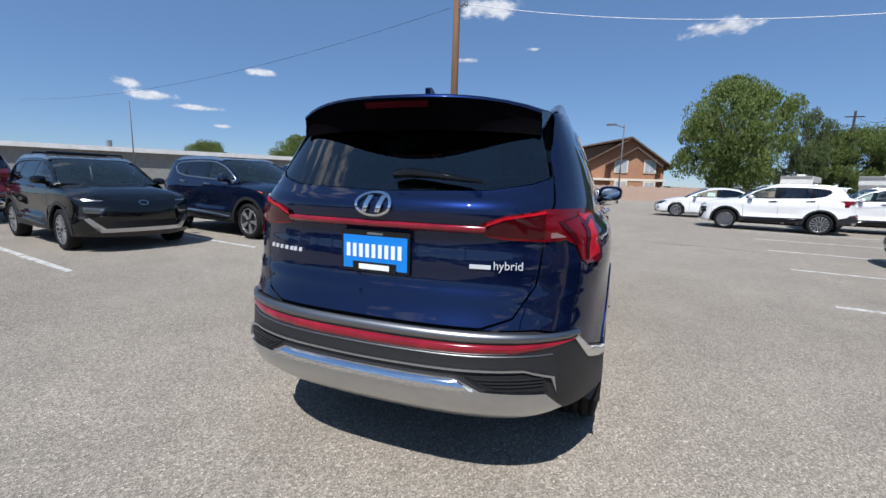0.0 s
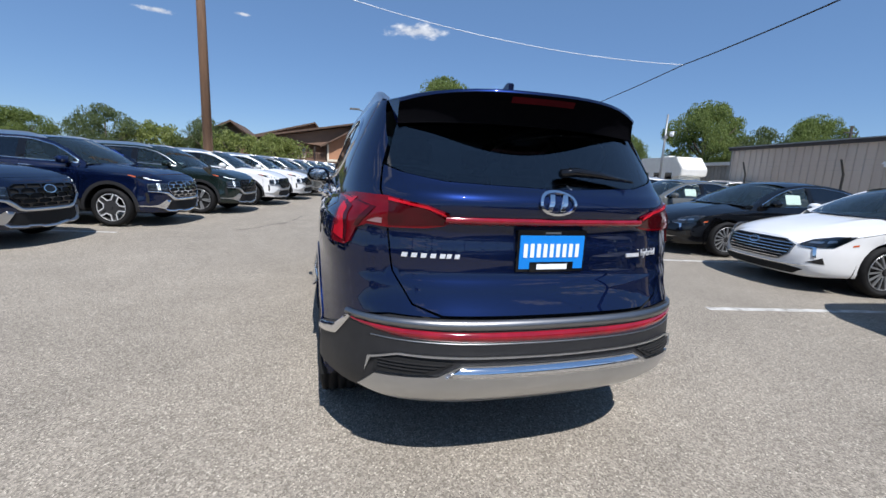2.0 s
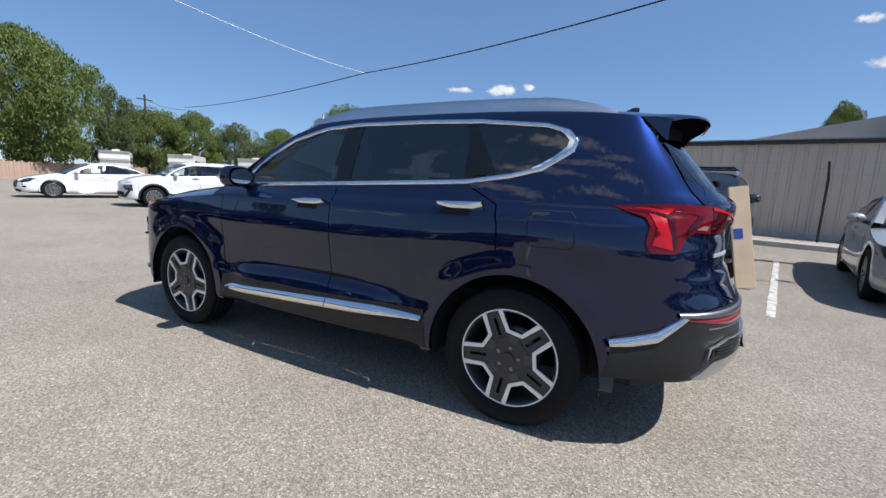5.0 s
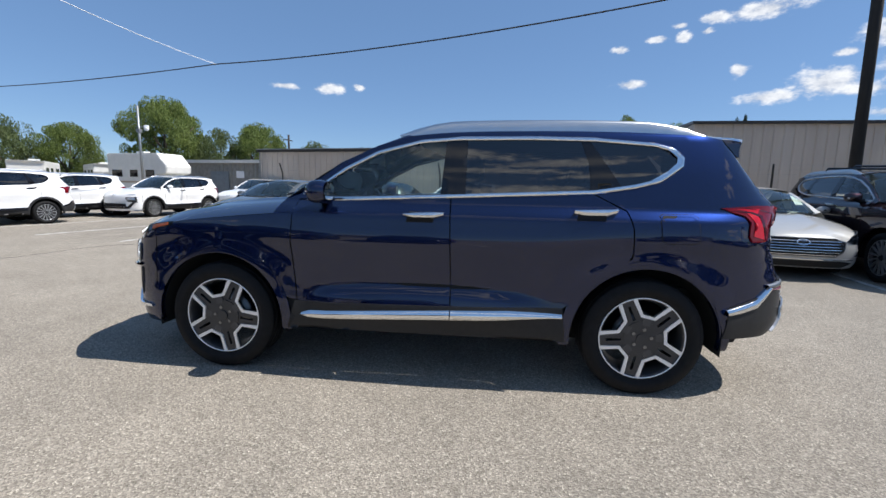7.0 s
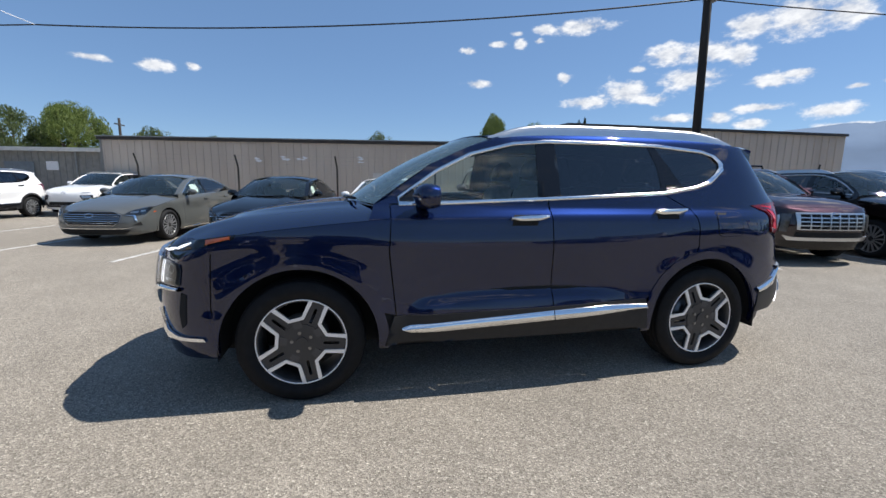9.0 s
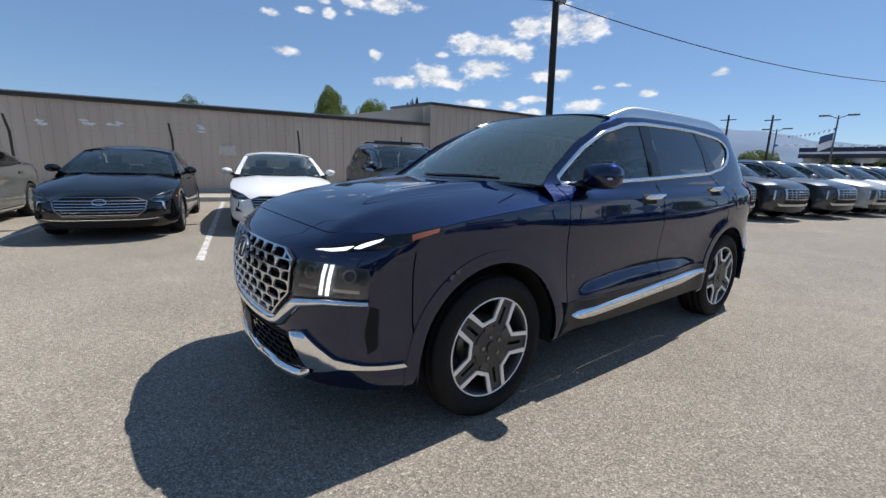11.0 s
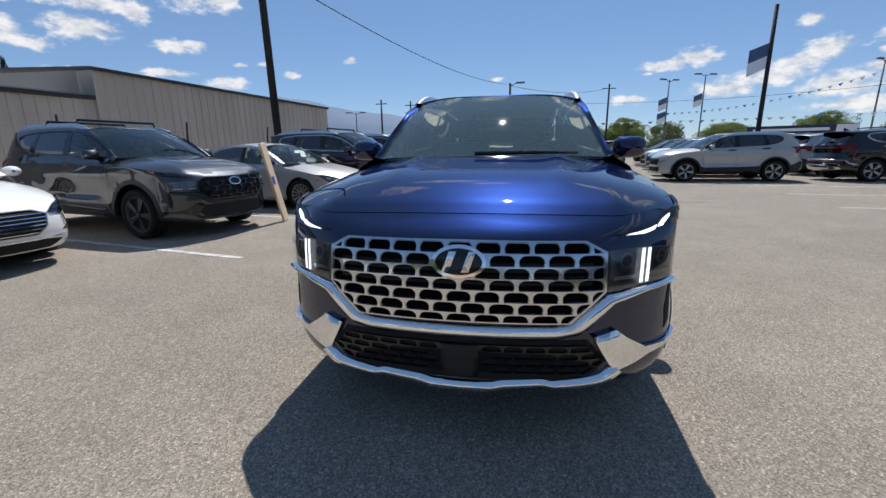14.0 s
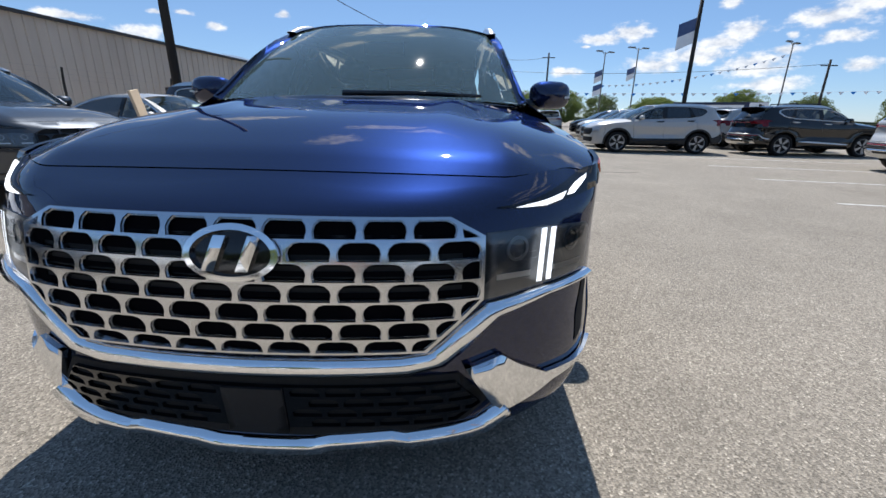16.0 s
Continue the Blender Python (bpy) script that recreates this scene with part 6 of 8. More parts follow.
def sedan(label, body_mat, wheels="multi", group=""):
    B, h = SEDAN_BODY, 0.10
    P, L, W = B.poly, B.half, 1.42
    car = empty("sedan", label=label, category="car", group=group)
    drop = 0.10
    fs = lambda q: [(B.front_s(x, z), z) for x, z in q]
    rows = np.linspace(B.side_s(0.95, 0.9), L, 24)
    zt = [(a, z - 0.004) for a, z in zip(rows, top_edge(B, rows, SED_HOOD, drop))]
    k = next(i for i, (a, z) in enumerate(zt) if a > B.side_s(1.80, 0.7))
    side = P([("d", 1.84, 0.24)] + arc_pts(W, 0.335, 0.375, 105, -105, 15) + [("d", 0.95, 0.20), ("d", -0.95, 0.20)] + arc_pts(-W, 0.335, 0.375, 105, -105, 15)
             + [("d", -1.90, 0.30), ("r", -0.80, 0.34), ("r", -0.80, 0.75), ("r", -0.74, 1.00), ("d", -1.9, 1.045), ("d", -1.62, 1.075), ("d", -1.28, 1.225)]
             + [("d", float(y), float(SED_EDGE(y))) for y in np.linspace(-1.1, 0.2, 10)] + [("d", 0.36, 1.27), ("d", 0.65, 1.13), ("d", 0.95, 0.99)]) + zt[1:k]
    dlo = P([("d", *p) for p in SED_DLO])
    for m in (False, True):
        patch("body_side", B, side, body_mat, car, h * 0.75, holes=[dlo], mirror=m)
        ring = [(s * 1.0, z) for s, z in dlo]
        c = np.mean(ring, 0)
        patch("window_trim", B, [tuple(c + (np.array(p) - c) * 1.012) for p in ring], M_CHROME, car, h, 0.006, 0.006, holes=[[tuple(c + (np.array(p) - c) * 0.985) for p in ring]][0:1], mirror=m)
        patch("front_door_window", B, P([("d", *p) for p in ((0.70, 0.975), (0.70, 1.05), (0.50, 1.155), (0.20, 1.275), (-0.15, 1.335), (-0.16, 0.99), (0.5, 0.972))]), M_GLASS, car, h, -0.005, mirror=m)
        patch("rear_door_window", B, P([("d", *p) for p in ((-0.26, 1.342), (-0.55, 1.342), (-0.95, 1.282), (-1.28, 1.172), (-1.44, 1.085), (-1.42, 1.058), (-1.0, 1.022), (-0.26, 0.992))]), M_TINT, car, h, -0.005, mirror=m)
        patch("door_pillar", B, P([("d", *p) for p in ((-0.155, 1.34), (-0.265, 1.346), (-0.265, 0.987), (-0.165, 0.984))]), M_GLOSSBLACK, car, h, 0.0, 0.006, mirror=m)
        for y in (0.86, -0.21):
            patch("door_gap", B, P([("d", y, 0.30), ("d", y + 0.007, 0.30), ("d", y + 0.007, 0.955), ("d", y, 0.955)]), M_SHADOW, car, h, 0.0015, mirror=m)
        patch("door_gap", B, P([("d", -1.0, 0.45), ("d", -0.993, 0.45), ("d", -1.213, 0.90), ("d", -1.22, 0.90)]), M_SHADOW, car, h, 0.0015, mirror=m)
        for ya, zz in ((0.0, 0.86), (-1.02, 0.89)):
            patch("door_handle", B, P([("d", ya, zz - 0.012), ("d", ya - 0.2, zz - 0.005), ("d", ya - 0.2, zz + 0.015), ("d", ya, zz + 0.01)]), body_mat, car, h, 0.03, 0.02, mirror=m)
        patch("sill_strip", B, P([("d", 0.95, 0.235), ("d", -0.95, 0.235), ("d", -0.95, 0.262), ("d", 0.95, 0.255)]), M_CHROME, car, h, 0.012, 0.01, mirror=m)
        # head and tail lamps
        hl = patch("headlamp", B, P([("f", -0.575, 0.612), ("f", -0.72, 0.590), ("f", -0.83, 0.610), ("d", 1.98, 0.68), ("d", 1.86, 0.762), ("f", -0.81, 0.748), ("f", -0.68, 0.692)]), M_DIM, car, 0.06, 0.006, 0.012, mirror=m, label="slim dark headlamp under clear lens")
        patch("lamp_bowl", B, P([("f", -0.66, 0.64), ("f", -0.76, 0.645), ("f", -0.77, 0.675), ("f", -0.68, 0.665)]), M_SATIN, hl, 0.06, 0.010, 0.004, mirror=m)
        patch("lamp_bowl", B, P([("f", -0.785, 0.655), ("f", -0.83, 0.672), ("f", -0.825, 0.70), ("f", -0.79, 0.688)]), M_SATIN, hl, 0.06, 0.010, 0.004, mirror=m)
        patch("headlamp_lens", B, P([("f", -0.58, 0.615), ("f", -0.72, 0.594), ("f", -0.83, 0.614), ("d", 1.98, 0.684), ("d", 1.87, 0.758), ("f", -0.808, 0.744), ("f", -0.68, 0.688)]), M_LENS, hl, 0.06, 0.014, mirror=m)
        patch("lamp_line", B, P([("f", -0.60, 0.595), ("f", -0.72, 0.583), ("f", -0.745, 0.47), ("f", -0.765, 0.47), ("f", -0.745, 0.592), ("f", -0.72, 0.598)]), M_CHROME, car, 0.06, 0.012, 0.008, mirror=m)
        patch("air_slit", B, P([("f", -0.70, 0.40), ("f", -0.80, 0.47), ("f", -0.815, 0.39)]), M_SHADOW, car, 0.06, 0.004, 0.004, mirror=m)
        patch("side_marker", B, P([("d", 1.90, 0.63), ("d", 1.83, 0.645), ("d", 1.83, 0.665), ("d", 1.89, 0.655)]), M_AMBER, car, 0.06, 0.004, 0.004, mirror=m)
        patch("tail_lamp", B, P([("d", -2.0, 0.90), ("r", -0.80, 0.93), ("r", -0.5, 0.94), ("r", -0.5, 0.86), ("r", -0.78, 0.80)]), M_TAIL, car, h, 0.008, 0.01, mirror=m, label="red tail lamp")
    # nose, bonnet, boot
    nose = [(a, z) for a, z in P([("d", 1.86, 0.24), ("d", 1.82, 0.45)])] + [(zt[k - 1][0], zt[k - 1][1])] + zt[k:]
    nose = nose + [(2 * L - a, z) for a, z in nose[:-1]][::-1] + fs([(0.6, 0.20), (-0.6, 0.20)])
    patch("front_bumper", B, nose, body_mat, car, 0.06)
    pts = [(float(p[0]) * 0.994, float(p[1]) - 0.005) for p in B.at(np.array([a for a, _ in zt]), np.array([z for _, z in zt]))]
    cowl = [(x, 0.95 + 0.16 * (1 - (x / 0.86) ** 2)) for x in np.linspace(0.84, -0.84, 9)]
    patch("bonnet", B, pts + [(-x, y) for x, y in pts[:-1]][::-1] + cowl, body_mat, car, 0.08, surf=hood_surf(B, SED_HOOD, drop))
    grille = [(-0.43, 0.655), (-0.56, 0.60), (-0.53, 0.47), (-0.42, 0.385), (0.42, 0.385), (0.53, 0.47), (0.56, 0.60), (0.43, 0.655)]
    gr = patch("grille", B, fs(grille), M_SHADOW, car, 0.06, 0.006, 0.008, label="wide black grille with bright bars")
    for j in range(6):
        z = 0.405 + 0.039 * j
        w = [0.42, 0.47, 0.51, 0.525, 0.535, 0.53][j]
        patch("grille_bar", B, fs([(-w, z), (w, z), (w, z + 0.010), (-w, z + 0.010)]), M_GRILLE, gr, 0.07, 0.018, 0.012, label="bright grille bar")
    badge(B, gr, 0, 0.585, 0.085, 0.042, M_CHROME, "f", 0.03, False)
    patch("grille_surround", B, fs(grille), M_SATINDARK, gr, 0.06, 0.016, 0.010, holes=[fs([(x * 0.972, 0.52 + (z - 0.52) * 0.955) for x, z in grille])], label="bright grille surround")
    patch("lower_intake", B, fs([(-0.55, 0.225), (0.55, 0.225), (0.68, 0.30), (0.50, 0.325), (-0.50, 0.325), (-0.68, 0.30)]), M_SHADOW, car, 0.07, 0.006, 0.008)
    patch("lower_strip", B, fs([(-0.74, 0.36), (-0.55, 0.335), (0.55, 0.335), (0.74, 0.36), (0.55, 0.347), (-0.55, 0.347)]), M_CHROME, car, 0.07, 0.014, 0.01)
    rearp = P([("r", -0.80, 0.30), ("r", -0.80, 0.75), ("r", -0.74, 1.0), ("r", -0.4, 1.03), ("r", 0, 1.04)])
    patch("rear_panel", B, rearp + [(-a, z) for a, z in rearp[:-1]][::-1], body_mat, car, h)
    A = np.linspace(-1, 1, 11)
    deck = []
    for y in np.linspace(-2.42, -1.35, 8):
        x = np.interp(y, [-2.42, -2.2, -1.9, -1.35], [0.62, 0.76, 0.83, 0.85])
        ze = np.interp(y, [-2.42, -1.9, -1.35], [1.0, 1.04, 1.07])
        deck.append([Vector((x * a, y - 0.05 * (1 - a * a) * (y < -2.3), ze + (float(SED_DECK(y)) - ze) * (1 - abs(a) ** 3))) for a in A])
    loft("boot_lid", deck, body_mat, car, flip=True)
    # glasshouse
    base = [Vector((0.76 * a, 0.96 + 0.17 * (1 - a * a), 0.975 + 0.02 * (1 - a * a))) for a in A]
    top = [Vector((0.60 * a, 0.20 + 0.12 * (1 - a * a), 1.335 + 0.06 * (1 - a * a))) for a in A]
    ws = [[b.lerp(c, t) + Vector((0, 0.02, 0.05)) * math.sin(math.pi * t) * 0.6 for b, c in zip(base, top)] for t in np.linspace(0, 1, 7)]
    loft("windscreen", ws, M_GLASS, car, "green-tinted windscreen", flip=True)
    loft("cowl_panel", [[p + Vector((0, 0.10, -0.012)) for p in base], [p + Vector((0, -0.06, 0.008)) for p in base]], M_GLOSSBLACK, car, flip=True)
    roof = []
    for y in np.linspace(0.20, -1.0, 10):
        ze = float(SED_EDGE(y))
        xe = abs(B.at(np.array([B.side_s(y, ze)]), np.array([ze]))[0][0])
        bow = np.interp(y, [-1.0, -0.4, 0.2], [-0.08, 0, 0.12])
        roof.append([Vector((xe * a, y + bow * (1 - a * a), ze + (float(SED_MID(y + bow * (1 - a * a))) - ze) * (1 - abs(a) ** 2.6))) for a in A])
    loft("roof", roof, body_mat, car)
    bl = [Vector((0.70 * a, -1.66 - 0.10 * (1 - a * a), 1.075)) for a in A]
    loft("rear_window", [roof[-1], [p.lerp(q, 0.5) + Vector((0, -0.02, 0.03)) for p, q in zip(roof[-1], bl)], bl], M_TINT, car)
    pil = [Vector(B.at(np.array([s]), np.array([z]))[0]) for s, z in P([("d", 0.95, 0.99), ("d", 0.65, 1.13), ("d", 0.36, 1.27), ("d", 0.2, float(SED_EDGE(0.2)))])]
    for sg in (1, -1):
        o = [Vector((p.x * sg, p.y, p.z)) for p in pil]
        dense = [o[min(int(t * 3), 2)].lerp(o[min(int(t * 3), 2) + 1], t * 3 - min(int(t * 3), 2)) for t in np.linspace(0, 1, 7)]
        loft("windscreen_pillar", [dense, [r[0] if sg > 0 else r[-1] for r in ws]], body_mat, car, flip=sg < 0)
        rows2 = []
        for t in np.linspace(0, 1, 7):
            w = [0.02, 0.07, 0.09, 0.092, 0.09, 0.085, 0.078][int(round(t * 6))]
            rows2.append([(sg * (1.0 + w * 1.15 * math.cos(q)), 0.74 - 0.13 * t, 1.03 + w * 0.75 * math.sin(q)) for q in np.linspace(0, 2 * math.pi, 12, endpoint=False)])
        mi = loft("door_mirror", rows2, body_mat, car, closed=True, flip=sg > 0)
        loft("mirror_glass", [[(sg * (1.0 + r * 0.09 * math.cos(q)), 0.611, 1.03 + r * 0.058 * math.sin(q)) for q in np.linspace(0, 2 * math.pi, 12, endpoint=False)] for r in (0.01, 1)], M_MIRROR, mi, closed=True, flip=sg < 0)
        part("mirror_base", tubed([(sg * 0.85, 0.68, 0.965), (sg * 0.95, 0.67, 0.995)], [0.03, 0.025], 6), M_GLOSSBLACK, mi)
    bm = bmesh.new()
    box(bm, -0.62, -2.1, 0.18, 0.62, 2.1, 0.55)
    box(bm, -0.86, -0.96, 0.18, 0.86, 0.96, 0.50)
    part("underbody", bm, M_SHADOW, car)
    part("cabin_floor", boxed(-0.74, -1.4, 0.5, 0.74, 1.0, 0.54), M_SHADOW, car)
    part("dashboard", boxed(-0.72, 0.62, 0.7, 0.72, 1.0, 0.965), M_DASH, car)
    for x in (-0.36, 0.36):
        bm = boxed(x - 0.24, -0.42, 0.55, x + 0.24, -0.20, 1.12)
        box(bm, x - 0.12, -0.42, 1.12, x + 0.12, -0.32, 1.27)
        box(bm, x - 0.24, -0.40, 0.54, x + 0.24, 0.16, 0.70)
        bmesh.ops.bevel(bm, geom=bm.edges[:], offset=0.03, segments=1, affect="EDGES")
        part("seat", bm, M_SEAT, car)
    part("steering_wheel", tubed([(-0.36 + 0.18 * math.cos(q), 0.5 - 0.06 * math.sin(q), 0.92 + 0.17 * math.sin(q)) for q in np.linspace(0, 2 * math.pi, 17)], 0.014, 5), M_GLOSSBLACK, car)
    part("window_sticker", boxed(-0.735, -0.10, 1.02, -0.73, 0.20, 1.21, m=Matrix.Translation((-0.73, 0, 1.02)) @ Matrix.Rotation(radians(22), 4, "Y") @ Matrix.Translation((0.73, 0, -1.02))), M_PAPER, car, "white sheet in the side window")
    for wy in (W, -W):
        for sg in (1, -1):
            wheel(car, -sg * 0.81, wy, 0.336, 0.336, 0.228, wheels, WHEEL_MATS, sg, 0.215, 0.4 * wy, False)
            rows = [[(sg * x, wy + 0.385 * math.sin(radians(a)), 0.335 + 0.385 * math.cos(radians(a))) for x in (0.62, 0.89)] for a in range(-100, 101, 20)]
            loft("wheel_well", rows, M_SHADOW, car)
    return car

# ---- lot markings ----
def frame_at(p, head=0.0):
    """A frame at a point, its y axis turned from the lot's U by head degrees."""
    return Matrix.Translation(p) @ Matrix.Rotation(-LOT + radians(head), 4, "Z")


def stripe(p, length, sign):
    """A worn painted line across a stall's side, made of uneven pieces."""
    bm = bmesh.new()
    x, rnd = 0.0, random.Random(round(p.x * 100 + p.y * 7))
    while x < length:
        w = rnd.uniform(0.5, 1.1)
        e = 0.045 + rnd.uniform(-0.006, 0.004)
        box(bm, sign * x if sign > 0 else -min(x + w, length), -e, 0.0, sign * min(x + w, length) if sign > 0 else -x, e, 0.004)
        x += w + 0.002
    ob = tagged(obj("parking_line", bm, M_LINE), "worn white painted parking line on asphalt", "marking", "parking lines", "structure")
    ob.matrix_basis = frame_at(p)


for k in range(-9, 8):
    stripe(A0 + U * k * STALL, 8.2 if k in (0, 1) else 5.2, 1)
for k in range(-4, 10):
    stripe(Vector((-5.48, -0.5, 0)) + U * k * 2.68, 5.2, -1)
for x, y, a, n in ((-2.6, 5.2, 20, 6), (5.0, -3.6, 95, 5), (-4.5, -6.5, 40, 7), (2.2, 7.5, -30, 6)):
    rnd = random.Random(int(x * 10 + y))
    pts = [Vector((x, y, 0.001))]
    for i in range(n):
        a += rnd.uniform(-35, 35)
        pts.append(pts[-1] + Vector((math.cos(radians(a)), math.sin(radians(a)), 0)) * rnd.uniform(0.25, 0.6))
    tagged(obj("crack", tubed(pts, 0.004, 4), M_CRACK), "thin dark crack in the asphalt", "crack", "asphalt cracks", "structure")

# ---- warehouse ----
WALL0 = Vector((12.67, -7.5, 0))


def ribbed(bm, x, y0, y1, z0, zfun, pitch=0.30, depth=0.035):
    """A ribbed metal sheet on the line x, facing -x, from y0 to y1."""
    prof, y = [], y0
    while y < y1 - 1e-6:
        prof += [(x, y), (x, y + pitch * 0.72), (x - depth, y + pitch * 0.78), (x - depth, y + pitch * 0.94)]
        y += pitch
    prof.append((x, y1))
    prof = [(a, min(b, y1)) for a, b in prof]
    lo = [bm.verts.new((a, b, z0)) for a, b in prof]
    hi = [bm.verts.new((a, b, zfun(b))) for a, b in prof]
    for i in range(len(prof) - 1):
        if abs(prof[i][1] - prof[i + 1][1]) + abs(prof[i][0] - prof[i + 1][0]) > 1e-5:
            bm.faces.new((lo[i + 1], lo[i], hi[i], hi[i + 1]))
    return bm


wh = empty("warehouse", frame_at(WALL0), "long low tan ribbed metal warehouse with dark eaves", "building")
part("wall_panel", ribbed(bmesh.new(), 0, 0.0, 18.6, 0.25, lambda y: 2.86), M_WALL, wh, "tan ribbed metal wall")
part("wall_panel", ribbed(bmesh.new(), -0.10, -11.4, 0.0, 0.25, lambda y: 3.50 + 0.02 * (y + 11.4)), M_WALL, wh, "tan ribbed metal wall")
part("end_wall", boxed(0.0, 18.6, 0, 12, 18.7, 2.9), M_GREYWALL, wh, "plain grey end wall")
part("end_wall", boxed(-0.1, -11.5, 0, 12, -11.4, 3.5), M_WALL, wh)
part("end_wall", boxed(-0.10, -0.05, 2.8, 5.0, 0.0, 3.72), M_WALL, wh)
part("corner_plate", boxed(-0.14, -0.03, 0.25, 0.03, 0.0, 3.5), M_WALL, wh)
part("wall_base", boxed(-0.06, -11.4, 0, 0.3, 18.6, 0.25), M_CONCRETE, wh, "concrete wall base")
part("eaves_strip", boxed(-0.10, -0.02, 2.85, 0.35, 18.75, 2.97), M_FASCIA, wh, "dark brown eaves strip")
part("eaves_gutter", boxed(-0.16, 0.5, 2.965, 0.2, 18.75, 3.0), M_GALV, wh, "thin pale gutter edge")
bm = bmesh.new()
q = [(-0.22, -11.5, 3.47), (-0.22, 0.05, 3.70), (5, 0.05, 4.05), (5, -11.5, 3.82)]
a = [bm.verts.new(p) for p in q]
b = [bm.verts.new((x, y, z + 0.10)) for x, y, z in q]
bm.faces.new(a[::-1]), bm.faces.new(b)
for i in range(4):
    bm.faces.new((a[i], a[(i + 1) % 4], b[(i + 1) % 4], b[i]))
part("upper_roof", bm, M_FASCIA, wh, "dark sloping roof edge")
part("low_roof", boxed(0.3, 0, 2.9, 12, 18.6, 2.96), M_ROOFWHITE, wh)
bm = bmesh.new()
g = [(0.3, 0.06, 2.97), (0.3, 3.6, 3.05), (0.3, 0.06, 3.72)]
flat_shape(bm, [(y, z) for _, y, z in g], 0.5, 0.55)
part("gable_end", bm, M_WALL, wh)
for y, z, w, hh in ((7.35, 1.38, 0.5, 0.32),):
    part("patch_plate", boxed(-0.05, y, z, -0.04, y + w, z + hh), M_PATCH, wh, "pale patched wall plate")
rnd = random.Random(4)
for y0, z0, n in ((11.3, 2.26, 1), (10.65, 2.26, 1), (12.4, 2.2, 1), (8.2, 2.2, 1)):
    for i in range(n * 3):
        bm = bmesh.new()
        y, z = y0 + rnd.uniform(-0.1, 0.35 * n / 2), z0 + rnd.uniform(-0.10, 0.12)
        c = [(y + rnd.uniform(0.05, 0.16) * math.cos(t), z + rnd.uniform(0.02, 0.06) * math.sin(t)) for t in np.linspace(0, 2 * math.pi, 8, endpoint=False)]
        flat_shape(bm, c, -0.042 - 0.0015 * i, -0.036)
        part("paint_smear", bm, M_BANNERWHITE, wh, "white paint smear on the wall")
# kerb, gravel strip
kb = tagged(obj("kerb", boxed(-2.45, -12, 0, -2.27, 19.5, 0.13), M_CONCRETE), "low concrete kerb before the warehouse", "kerb", kind="structure")
kb.matrix_basis = frame_at(WALL0)
gv = tagged(obj("gravel_strip", boxed(-2.27, -12, 0, -0.06, 19.5, 0.10), M_GRAVEL), "tan gravel strip along the warehouse wall", "gravel", kind="structure")
gv.matrix_basis = frame_at(WALL0)

# ---- security fence with leaning barbed arms ----
fence = empty("security_fence", frame_at(WALL0), "steel chain-link fence posts with leaning barbed wire arms", "fence")
ys = [-9.8 + 3.78 * k for k in range(8)]
for y in ys:
    part("post", tubed([(-0.9, y, 0.08), (-0.9, y, 1.82), (-1.02, y + 0.05, 2.28)], [0.034, 0.034, 0.028], 6), M_DARKPOLE, fence, "rusty steel post with a leaning arm")
for x, z in ((-0.94, 1.95), (-0.98, 2.1), (-1.02, 2.25)):
    part("barbed_wire", tubed([(x, ys[0], z), (x, ys[-1], z)], 0.002, 4), M_GALV, fence)

# ---- poles and cables ----
def pole(name, x, y, h, r0, r1, mat, label, lean=(0, 0)):
    e = empty(name, Matrix.Translation((x, y, 0)), label, "pole")
    part("shaft", tubed([(0, 0, 0), (lean[0] * 0.5, lean[1] * 0.5, h / 2), (lean[0], lean[1], h)], [r0, (r0 + r1) / 2, r1], 12), mat, e, smooth=True)
    return e


bp = pole("utility_pole", -4.7, 12.3, 10.2, 0.155, 0.12, M_BROWNPOLE, "brown weathered wooden utility pole behind the parked cars")
part("insulator", tubed([(0.1, -0.05, 7.75), (0.42, -0.15, 7.95)], 0.03, 6), M_GALV, bp)
part("insulator", tubed([(0.42, -0.15, 7.8), (0.42, -0.15, 8.1)], 0.06, 8), M_GALV, bp)
part("crossarm", boxed(-0.9, -0.06, 9.55, 0.9, 0.06, 9.67), M_BROWNPOLE, bp)
dp = pole("utility_pole", 7.51, -8.98, 10.5, 0.125, 0.10, M_DARKPOLE, "tall dark wooden utility pole beside the parked cars", (0.12, 0.1))
part("bracket", boxed(-0.16, -0.16, 6.55, 0.16, 0.16, 6.66), M_GALV, dp)


def lamp_pole(x, y, h, label, heads=2, mat=M_POLEGREY, flag=0, turn=0.0, r=0.09):
    e = pole("lamp_pole", x, y, h, r, r * 0.7, mat, label)
    for i in range(heads):
        a = turn + math.pi * i
        c, s = math.cos(a), math.sin(a)
        part("arm", tubed([(0, 0, h - 0.25), (c * 0.6, s * 0.6, h)], 0.035, 6), mat, e)
        m = Matrix.Translation((c * 0.95, s * 0.95, h + 0.02)) @ Matrix.Rotation(a, 4, "Z")
        part("lamp_head", boxed(-0.40, -0.16, -0.06, 0.40, 0.16, 0.06, m=m), M_POLEGREY, e, "grey lamp head")
    for i in range(flag):
        z = h * 0.78 - i * 1.6
        rows = [[Vector((0.1 + 0.9 * u, 0.10 * math.sin(3 * u + 2 * i), z - v * 1.25 - 0.35 * u * (1 + 0.2 * v))) for u in np.linspace(0, 1, 6)] for v in (0, 0.5)]
        loft("flag", rows, M_BANNER, e, "dark blue banner half")
        rows = [[Vector((0.1 + 0.9 * u, 0.10 * math.sin(3 * u + 2 * i), z - v * 1.25 - 0.35 * u * (1 + 0.2 * v))) for u in np.linspace(0, 1, 6)] for v in (0.5, 1.0)]
        loft("flag", rows, M_BANNERWHITE, e, "white banner half")
    return e


